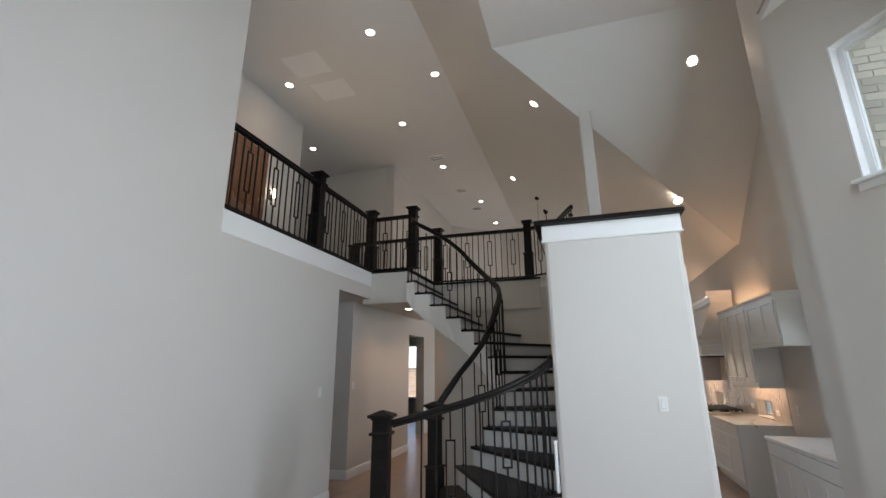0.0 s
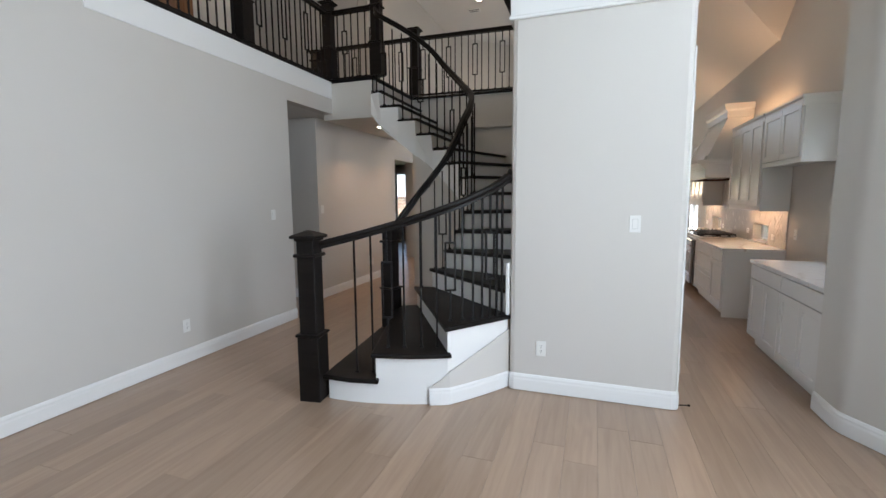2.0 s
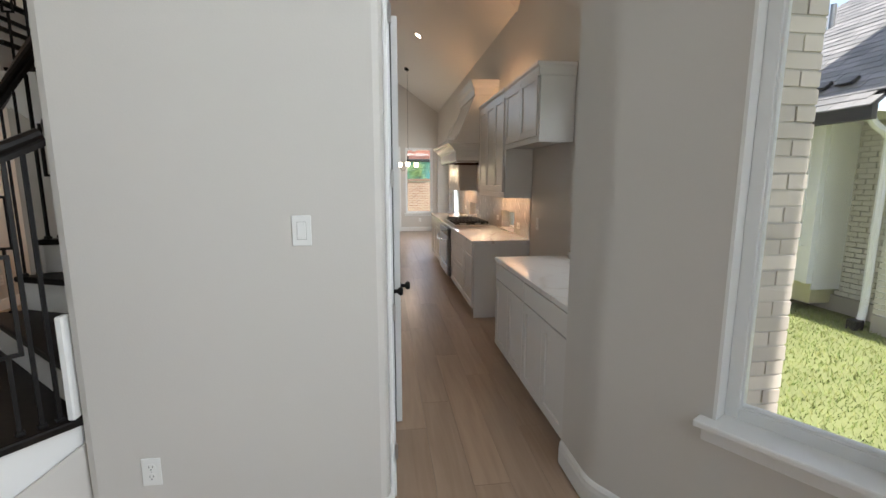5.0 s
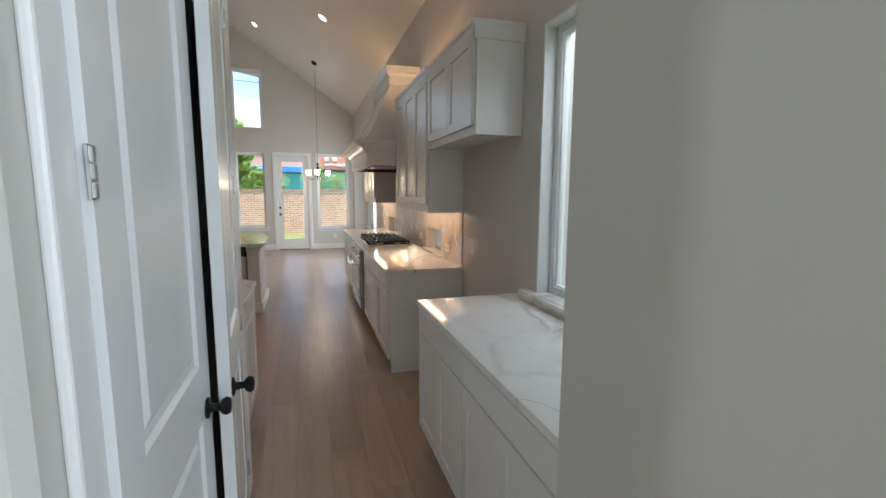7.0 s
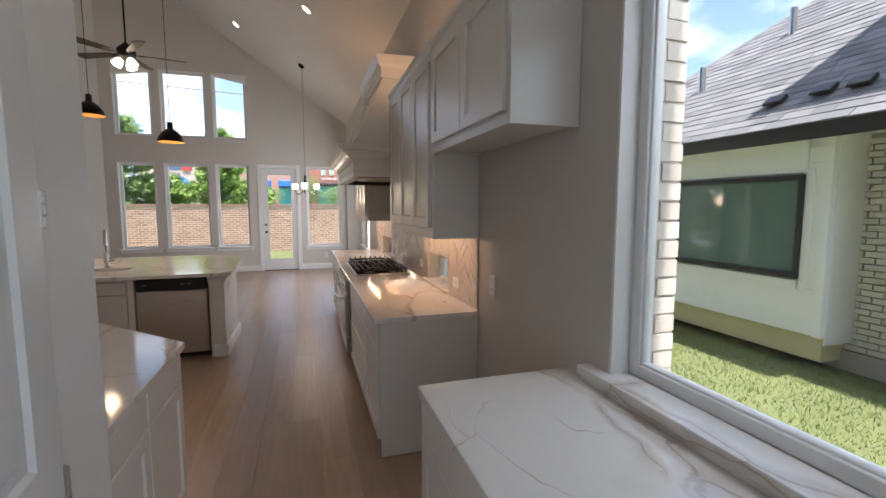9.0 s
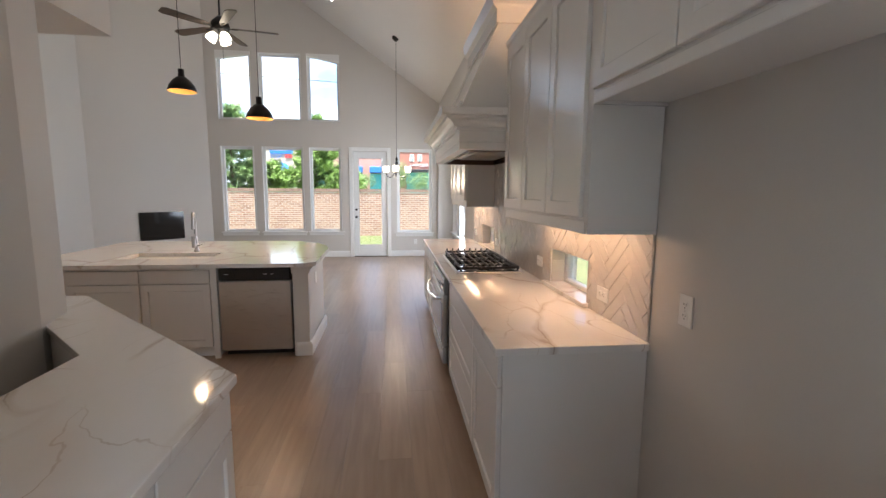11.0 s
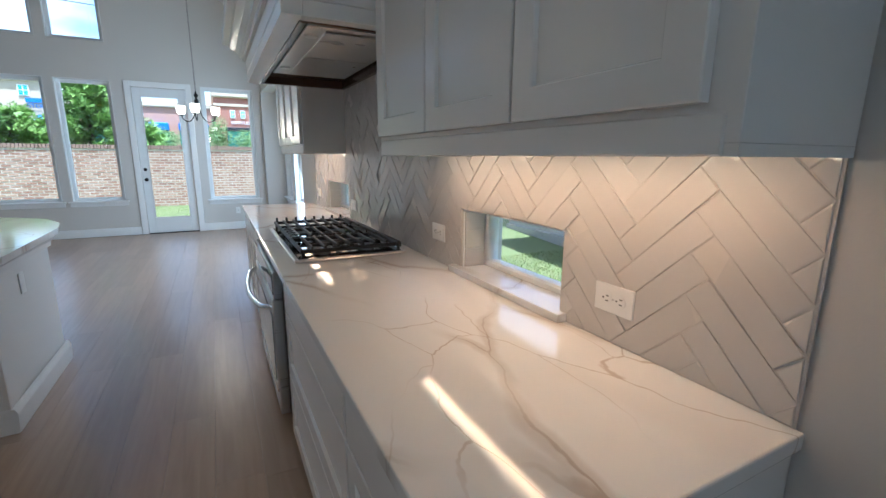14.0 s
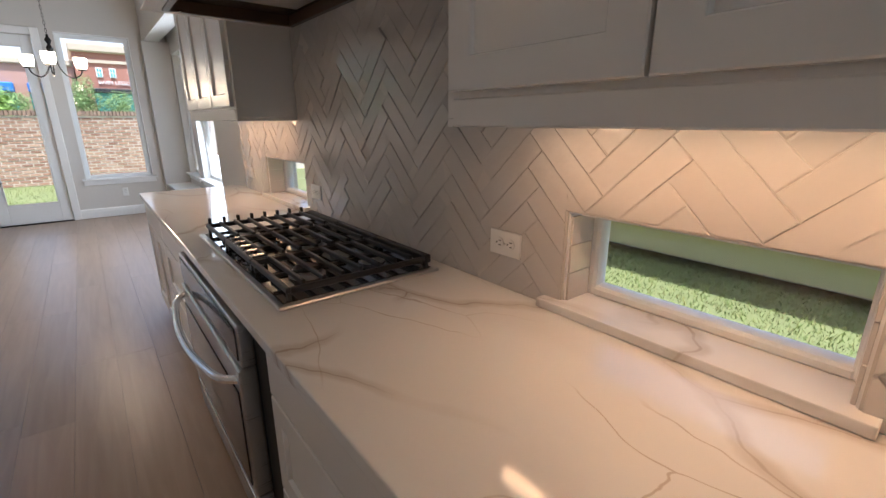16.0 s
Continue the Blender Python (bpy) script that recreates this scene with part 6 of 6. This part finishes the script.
def brick_field(name, parent, origin, along, w, z0, z1, bl=0.20, bh=0.062, joint=0.011, proud=0.012, mat=WBRICKJ, seed=1, depth=0.05, hole=None):
    """Running-bond bricks joined in one mesh on an upright face."""
    r = random.Random(seed)
    along = Vector(along).normalized()
    nrm = Vector((along.y, -along.x))
    vs, fs = [], []
    row, z = 0, z0
    while z + bh <= z1 + 0.001:
        s = -(bl + joint) / 2 if row % 2 else 0.0
        while s < w:
            a, b = max(s, 0), min(s + bl, w)
            if b - a > 0.02 and not (hole and hole[0] < (a + b) / 2 < hole[1] and hole[2] < z + bh / 2 < hole[3]):
                pr = proud + r.uniform(-0.003, 0.004)
                k = len(vs)
                for q, e in ((-depth, 0), (pr, 0.002)):
                    for aa, zz in ((a + e, z + e), (b - e, z + e), (b - e, z + bh - e), (a + e, z + bh - e)):
                        v = Vector(origin) + along * aa + nrm * q
                        vs.append((v.x, v.y, zz))
                fs += [(k + 4, k + 5, k + 6, k + 7), (k, k + 1, k + 5, k + 4), (k + 1, k + 2, k + 6, k + 5), (k + 2, k + 3, k + 7, k + 6), (k + 3, k, k + 4, k + 7)]
            s += bl + joint
        z += bh + joint
        row += 1
    me = bpy.data.meshes.new(name)
    me.from_pydata(vs, [], fs)
    me.materials.append(mat)
    o = new(name, me)
    o.parent = parent
    tagged(o, kind="stuff")
    return o


# boundary wall
o = thing("boundary_wall", "brown brick boundary wall with a darker brick coping", "garden wall")
part("core", cuboid(-24, 24, 23.0, 23.24, -0.3, 1.50), MORTAR, o)
brick_field("bricks", o, (-10.5, 23.0), (1, 0), 17.0, -0.14, 1.49, 0.20, 0.058, 0.019, 0.008, FENCEB, 3)
brick_field("coping_bricks", o, (-10.5, 22.975), (1, 0), 17.0, 1.505, 1.66, 0.066, 0.115, 0.012, 0.012, CAPB, 5, depth=0.26)


def tree(name, label, x, y, h, r, z0, leaf, n, seed, low=0.12, droop=0.35, power=0.8):
    """Conifer: tapered trunk, limbs and a crown of small sprays with gaps."""
    q = random.Random(seed)
    o = thing(name, label, "tree")
    part("trunk", lathe([(0, 0), (0.11, 0), (0.08, h * 0.4), (0.03, h * 0.85), (0, h * 0.97)], 8, (x, y, z0)), BARK, o)
    bm = bmesh.new()
    vs, fs = [], []
    limbs = []
    for i in range(46):
        t = low + (0.97 - low) * i / 46
        a = i * 2.399 + q.uniform(-0.3, 0.3)
        L = r * (1 - t) ** power * q.uniform(0.65, 1.12) + 0.12
        up = q.uniform(0.05, 0.45)
        p0 = Vector((x, y, z0 + h * t))
        p1 = p0 + Vector((math.cos(a) * L, math.sin(a) * L, L * up))
        limbs.append((p0, p1))
        tube([p0, p0.lerp(p1, 0.5) + Vector((0, 0, -0.03)), p1], 0.012, 4, bm)
    part("limbs", bm, BARK, o)
    for k in range(n):
        p0, p1 = limbs[int(q.random() ** 1.25 * len(limbs))]
        t = q.random() ** 0.6
        c = p0.lerp(p1, t) + Vector((q.gauss(0, 0.09), q.gauss(0, 0.09), q.gauss(0, 0.08)))
        d = (p1 - p0).normalized() + Vector((q.gauss(0, 0.45), q.gauss(0, 0.45), q.gauss(-droop * 0.4, 0.4)))
        d.normalize()
        s = d.cross(Vector((q.gauss(0, 1), q.gauss(0, 1), q.gauss(0, 1)))).normalized()
        L, w = q.uniform(0.12, 0.26), q.uniform(0.016, 0.04)
        for f in (-0.55, 0.0, 0.55):
            e = (d + s * f).normalized()
            sd = e.cross(d.cross(s)).normalized()
            b = len(vs)
            vs += [tuple(c - sd * w), tuple(c + e * L * 0.6 + sd * w), tuple(c + e * L)]
            fs.append((b, b + 1, b + 2))
    me = bpy.data.meshes.new("crown")
    me.from_pydata(vs, [], fs)
    me.materials.append(leaf)
    c = new("crown", me)
    c.parent = o
    return o


tree("cedar_tree", "tall green cedar behind the brick wall", -4.6, 26.0, 5.3, 1.9, -0.15, LEAFB, 11000, 1)
tree("cedar_tree", "bushy bright cedar behind the brick wall", -1.1, 25.9, 4.9, 1.55, -0.15, LEAFA, 11000, 2)
tree("cedar_tree", "low spreading cedar behind the brick wall", -3.3, 26.6, 2.9, 1.5, -0.15, LEAFA, 7000, 3, power=0.5)
tree("cedar_tree", "green cedar farther along the wall", -7.3, 26.3, 4.6, 2.0, -0.15, LEAFB, 6000, 4)
tree("shrub", "low shrub behind the wall beside the door view", 0.30, 25.0, 2.5, 0.9, -0.15, LEAFA, 4000, 5, power=0.4)


def round_bush(label, x, y, z, r, seed):
    q = random.Random(seed)
    o = thing("street_tree", label, "tree")
    part("trunk", lathe([(0, -0.2), (0.09, -0.2), (0.06, z - r * 0.4), (0, z)], 8, (x, y, 0)), BARK, o)
    vs, fs = [], []
    lobes = [Vector((q.gauss(0, 0.45), q.gauss(0, 0.45), q.gauss(0, 0.35))) * r for _ in range(9)]
    for _ in range(2600):
        c = q.choice(lobes)
        v = Vector((q.gauss(0, 1), q.gauss(0, 1), q.gauss(0, 1))).normalized() * r * 0.55 * q.random() ** 0.3
        p = Vector((x, y, z)) + c + v
        a = Vector((q.gauss(0, 1), q.gauss(0, 1), q.gauss(0, 1))).normalized() * 0.14
        b = Vector((q.gauss(0, 1), q.gauss(0, 1), q.gauss(0, 1))).normalized() * 0.09
        k = len(vs)
        vs += [tuple(p), tuple(p + a), tuple(p + b)]
        fs.append((k, k + 1, k + 2))
    me = bpy.data.meshes.new("crown")
    me.from_pydata(vs, [], fs)
    me.materials.append(LEAFB)
    new("crown", me).parent = o
    return o


round_bush("round green street tree by the shop front", 2.8, 50, 2.9, 1.25, 1)
round_bush("round green street tree by the shop front", 5.4, 50, 2.7, 1.45, 2)
round_bush("round green street tree by the shop front", -1.2, 50, 2.6, 1.3, 3)
round_bush("round green street tree by the shop front", -8.5, 52, 2.6, 1.5, 4)


# ---- shops across the street ----
def sign(text, x, y, z, size, mat, parent, width=None):
    c = bpy.data.curves.new("lettering", "FONT")
    c.body, c.size, c.extrude, c.align_x = text, size, 0.03, "LEFT"
    c.materials.append(mat)
    o = new("lettering", c)
    o.matrix_world = pose(x, y, z, 90, 0, 0)
    o.parent = parent
    return o


def shop_window(o, x0, x1, z0, z1, y):
    w = part("window", cuboid(x0, x1, y - 0.12, y - 0.02, z0, z1), SIGNW, o, "white framed shop window")
    part("pane", cuboid(x0 + 0.08, x1 - 0.08, y - 0.15, y - 0.121, z0 + 0.08, z1 - 0.08), TEAL, w)
    part("mullion", cuboid((x0 + x1) / 2 - 0.03, (x0 + x1) / 2 + 0.03, y - 0.17, y - 0.151, z0 + 0.08, z1 - 0.08), SIGNW, w)
    part("mullion", cuboid(x0 + 0.08, x1 - 0.08, y - 0.172, y - 0.1505, (z0 + z1) / 2 - 0.03, (z0 + z1) / 2 + 0.03), SIGNW, w)


o = thing("shop_building", "red brick shop with a pale cornice and white lettering", "building")
part("wall", cuboid(3.0, 26, 70, 84, -0.2, 8.3), REDB, o)
part("cornice", cuboid(2.7, 26.3, 69.6, 84.2, 8.3, 9.2, 0.15), TANW, o)
part("plinth_band", cuboid(2.9, 26.1, 69.85, 69.999, 7.3, 7.6), TANW, o)
part("shop_front", cuboid(4.2, 24, 69.8, 69.999, -0.2, 4.3), TEAL, o, "dark glazed shop front")
part("awning", cuboid(4.0, 24, 68.9, 69.9, 4.3, 4.75, 0.05), FASCIA, o, "dark awning")
for a in (4.7, 5.85, 9.5, 10.7):
    shop_window(o, a, a + 0.55, 5.9, 6.85, 70)
sign("SWIM LESSONS", 4.7, 69.9, 5.2, 0.52, SIGNW, o)
o = thing("shop_building", "pale rendered shop tower with a blue awning", "building")
part("wall", cuboid(-17.5, -10.6, 70, 82, -0.2, 8.8), TANW, o)
part("cornice", cuboid(-17.8, -10.3, 69.6, 82.2, 8.8, 9.5, 0.15), SIGNW, o)
shop_window(o, -15.0, -14.1, 7.3, 8.4, 70)
shop_window(o, -12.2, -11.3, 7.3, 8.4, 70)
part("sign_panel", cuboid(-14.5, -11.4, 69.8, 69.95, 6.65, 7.1), BLUEA, o, "blue sign panel")
sign("STOP", -14.4, 69.75, 6.1, 0.62, BLUEA, o)
part("sign_bar", cuboid(-12.5, -11.6, 69.8, 69.95, 6.1, 6.55), paint("sign_red", (0.55, 0.05, 0.05), 0.6, 0), o)
bm = bmesh.new()
ring = []
for i in range(9):
    a = math.pi * i / 8
    ring.append((bm.verts.new((-13.1 - 1.45 * math.cos(a), 69.95, 3.9 + 1.6 * math.sin(a))), bm.verts.new((-13.1 - 1.45 * math.cos(a), 68.7, 3.9 + 0.9 * math.sin(a)))))
for a, b in zip(ring, ring[1:]):
    bm.faces.new((a[0], b[0], b[1], a[1]))
bm.faces.new([r[1] for r in ring])
part("awning", bm, BLUEA, o, "domed blue awning")
part("shop_front", cuboid(-14.5, -11.7, 69.8, 69.99, -0.2, 3.8), FASCIA, o)
o = thing("shop_building", "long low brick shop row with blue awnings", "building")
part("wall", cuboid(-10.5, 2.9, 71, 83, -0.2, 6.9), paint("far_pink_brick", (0.42, 0.24, 0.19), 0.9, 0.03, 8, 0.1), o)
part("cornice", cuboid(-10.5, 2.9, 70.7, 83, 6.9, 7.5, 0.1), TANW, o)
for a in (-9.6, -5.2, -1.0):
    part("awning", cuboid(a, a + 3.2, 69.9, 70.95, 4.2, 5.1, 0.1), BLUEA, o, "blue awning")
    part("shop_front", cuboid(a, a + 3.2, 70.8, 70.99, -0.2, 4.1), TEAL, o)
o = thing("utility_line", "thin black overhead cable between poles", "cable")
part("cable", tube([(-26, 40, 10.9), (-9.2, 40, 9.7), (-1.4, 40, 9.4), (16, 40, 9.6), (30, 40, 10.6)], 0.025, 6), IRON, o)
for x in (-26, 30):
    part("pole", lathe([(0, -0.2), (0.16, -0.2), (0.11, 11.4), (0, 11.4)], 10, (x, 40, 0)), BARK, o)
o = thing("street_lamp", "tall grey street lamp", "street lamp")
part("pole", lathe([(0, -0.2), (0.10, -0.2), (0.06, 8.5), (0, 8.5)], 10, (2.05, 50, 0)), STEEL, o)
part("head", cuboid(1.1, 2.1, 49.9, 50.1, 8.4, 8.52, 0.03), STEEL, o)

# ---- neighbouring house ----
o = thing("neighbour_house", "neighbouring house with white siding, pale brick and a grey shingle roof", "house")
part("wall", cuboid(8.15, 14.0, 7.9, 15.5, -0.4, 2.45), WMORTAR, o)
part("foundation", cuboid(8.08, 14.1, 7.5, 15.5, -0.45, -0.10), FOUND, o)
brick_field("brick_wall", o, (8.12, 8.6), (0, -1), 0.95, -0.09, 2.3, 0.20, 0.062, 0.010, 0.010, WBRICKJ, 11)
bay = part("bay", cuboid(7.62, 8.3, 8.56, 12.6, 0.10, 2.35), SIDING, o, "white sided window bay")
part("bay_base", prism([(7.75, 8.62), (8.14, 8.62), (8.14, 12.5), (7.75, 12.5)], -0.22, 0.099), CREAM, o)
for z in (0.10, 0.27, 0.44):
    part("siding_board", cuboid(7.585, 7.62, 8.56, 12.6, z, z + 0.175, 0.003), SIDING, bay)
for i in range(9):
    z = 0.62 + i * 0.175
    for a, b in ((8.62, 8.80), (10.72, 12.6)):
        part("siding_board", cuboid(7.588, 7.62, a, b, z, z + 0.173, 0.003), SIDING, bay)
part("corner_board", cuboid(7.57, 7.66, 8.545, 8.63, 0.09, 2.35, 0.003), SIDING, bay)
part("corner_board", cuboid(7.66, 8.14, 8.54, 8.56, 0.0, 2.35, 0.003), SIDING, bay)
part("trim_board", cuboid(7.57, 7.61, 8.80, 10.72, 1.92, 2.35, 0.003), SIDING, bay)
part("trim_board", cuboid(7.57, 7.61, 8.80, 10.72, 0.60, 0.70, 0.003), SIDING, bay)
part("trim_board", cuboid(7.57, 7.61, 8.72, 8.82, 0.60, 1.95, 0.003), SIDING, bay)
part("trim_board", cuboid(7.57, 7.61, 10.64, 10.74, 0.60, 1.95, 0.003), SIDING, bay)
w = part("window", wall_bm((7.60, 8.80), (7.60, 10.66), -0.06, 0.72, 1.90, [(0.06, 1.80, 0.78, 1.84)]), FASCIA, o, "black framed window")
part("pane", cuboid(7.60, 7.61, 8.85, 10.61, 0.77, 1.85), paint("green_dark_glass", (0.10, 0.17, 0.14), 0.04, 0), w)
part("fascia", cuboid(7.22, 7.30, 7.72, 13.6, 2.24, 2.42, 0.004), FASCIA, o, "black gutter and fascia")
part("eave_soffit", cuboid(7.30, 8.2, 7.72, 13.6, 2.33, 2.36), SIDING, o)
# shingle courses on the sloping roof
vs, fs = [], []
rr = random.Random(21)
slope = 0.80
nrow = 42
for i in range(nrow):
    x0 = 7.18 + i * 0.118
    z0 = 2.40 + (x0 - 7.18) * slope
    yend = 13.6 - max(0, (x0 - 7.18)) * 0.95
    y = 7.70 + (0.13 if i % 2 else 0)
    ystart = y
    while y < yend:
        L = rr.uniform(0.20, 0.34)
        e = min(y + L, yend)
        th = rr.uniform(0.012, 0.022)
        k = len(vs)
        xa, xb = x0 - 0.02, x0 + 0.15
        za, zb = z0 - 0.02 * slope, z0 + 0.15 * slope
        vs += [(xa, y + 0.004, za), (xa, e - 0.004, za), (xb, e - 0.004, zb), (xb, y + 0.004, zb), (xa, y + 0.004, za + th), (xa, e - 0.004, za + th), (xb, e - 0.004, zb + 0.003), (xb, y + 0.004, zb + 0.003)]
        fs += [(k + 4, k + 5, k + 6, k + 7), (k, k + 1, k + 5, k + 4), (k + 1, k + 2, k + 6, k + 5), (k + 3, k, k + 4, k + 7)]
        y = e
me = bpy.data.meshes.new("shingles")
me.from_pydata(vs, [], fs)
me.materials.append(SHINGLE)
c = new("shingles", me)
c.parent = o
tagged(c, kind="stuff")
bm = bmesh.new()
pv = [bm.verts.new(v) for v in ((7.25, 7.70, 2.40), (7.25, 13.6, 2.40), (12.2, 8.9, 6.36), (12.2, 7.70, 6.36), (12.2, 13.6, 2.4))]
bm.faces.new((pv[0], pv[1], pv[2], pv[3]))
bm.faces.new((pv[1], pv[4], pv[2]))
part("roof_deck", bm, FASCIA, o)
for x, y in ((7.62, 9.22), (7.63, 8.71), (7.63, 8.37)):
    m = pose(x, y, 2.40 + (x - 7.18) * slope + 0.02, 0, -math.degrees(math.atan(slope)), 0)
    v = part("roof_vent", cuboid(-0.07, 0.08, -0.09, 0.09, 0.0, 0.03, 0.006, m=m), FASCIA, o, "black box roof vent")
    part("vent_hood", cuboid(-0.10, 0.06, -0.105, 0.105, 0.03, 0.065, 0.008, m=m), FASCIA, v)
for x, y in ((9.36, 10.32), (8.4, 11.0)):
    part("vent_pipe", lathe([(0, -0.1), (0.05, -0.1), (0.05, 0.38), (0, 0.38)], 10, (x, y, 2.40 + (x - 7.18) * slope)), STEEL, o)
part("tall_wing", cuboid(7.66, 14.0, 0.5, 7.70, -0.1, 7.4), SIDING, o, "two-storey wing")
part("wing_band", cuboid(7.60, 7.66, 0.5, 7.70, 2.36, 2.62, 0.01), WBRICKJ, o)
brick_field("wing_brick", o, (7.66, 7.72), (0, -1), 4.2, -0.09, 2.35, 0.20, 0.062, 0.010, 0.012, WBRICKJ, 12)
part("wing_foundation", cuboid(7.62, 14, 0.5, 7.70, -0.45, -0.10), FOUND, o)
for i in range(26):
    z = 2.63 + i * 0.18
    part("siding_board", cuboid(7.62, 7.66, 3.5, 7.60, z, z + 0.178, 0.003), SIDING, o)
part("corner_board", cuboid(7.605, 7.68, 7.60, 7.72, 2.63, 7.4, 0.003), SIDING, o)
part("downspout", tube(smooth_path([(7.34, 7.83, 2.30), (7.42, 7.83, 2.20), (7.60, 7.82, 2.08), (7.64, 7.82, 1.95), (7.64, 7.82, 0.9), (7.64, 7.82, -0.12), (7.55, 7.82, -0.25)], 4), 0.045, 8), SIDING, o, "white downspout")
part("downspout_boot", cuboid(7.48, 7.62, 7.76, 7.88, -0.36, -0.20, 0.01), FASCIA, o)
o = thing("drain_cover", "small pale square drain cover in the lawn", "drain cover")
part("lid", cuboid(5.55, 5.80, 7.05, 7.28, -0.33, -0.30, 0.008), FOUND, o)

# ---- own outer walls and eaves ----
# unseen slab added over the whole house to keep direct sun out
structure("roof", cuboid(-8.4, 3.75, -8.5, 17.2, 6.72, 6.9), FASCIA, "unseen flat roof slab added to block the sun")
for pname, x0, x1, y0, y1, zt in (("brick_return", 3.45, 3.60, 6.66, 7.30, 3.2), ("brick_corner", 2.88, 3.55, 4.97, 5.27, 4.9)):
    o = thing("brick_pier", "limewashed brick at the edge of the window outside", "brick wall")
    part("core", cuboid(x0, x1 - 0.004, y0 + 0.003, y1, -0.4, zt), WMORTAR, o)
    z, row = -0.33, 0
    while z < zt - 0.07:
        first = 0.10 if row % 2 else 0.205
        cuts = [x1]
        while cuts[0] - x0 > 0.03:
            cuts.insert(0, max(x0 - 0.004, cuts[0] - (first if len(cuts) == 1 else 0.205)))
        for a, b in zip(cuts, cuts[1:]):
            part("brick", cuboid(a + 0.005, b - 0.004 + rg.uniform(-0.003, 0.003), y0 - 0.004 + rg.uniform(-0.003, 0.003), y0 + 0.09 + (0.09 if b == x1 else 0), z, z + 0.062), WBRICK, o)
        z += 0.073
        row += 1

# ---- oak planks ----
PW = 0.192
pr = random.Random(17)
jv, jf = [], []
nplank = 0
for i in range(-31, 21):
    x0 = i * PW - 0.02
    x1 = min(x0 + PW - 0.0012, 3.262)
    if x1 < x0 + 0.02:
        continue
    y = -2.5 - pr.uniform(0, 1.9)
    while y < 16.5:
        L = pr.uniform(1.3, 2.15)
        a, b = max(y, -2.5), min(y + L - 0.0014, 16.515)
        y += L
        if b - a < 0.05:
            continue
        near = -2.53 < x0 and 0.9 < (a + b) / 2 < 12.6
        if near and nplank < 300:
            bm = bmesh.new()
            box(bm, x0, x1, a, b, -0.0135, 0.0 - pr.uniform(0, 0.0003))
            fl = part("plank", bm, OAK, bpy.data.objects["floor"])
            nplank += 1
        else:
            k = len(jv)
            for z in (-0.0135, -0.0001):
                jv += [(x0, a, z), (x1, a, z), (x1, b, z), (x0, b, z)]
            jf += [(k + 4, k + 5, k + 6, k + 7), (k, k + 1, k + 5, k + 4), (k + 1, k + 2, k + 6, k + 5), (k + 2, k + 3, k + 7, k + 6), (k + 3, k, k + 4, k + 7)]
me = bpy.data.meshes.new("far_planks")
me.from_pydata(jv, [], jf)
me.materials.append(OAKJ)
c = new("far_planks", me)
c.parent = bpy.data.objects["floor"]
tagged(c, kind="stuff")
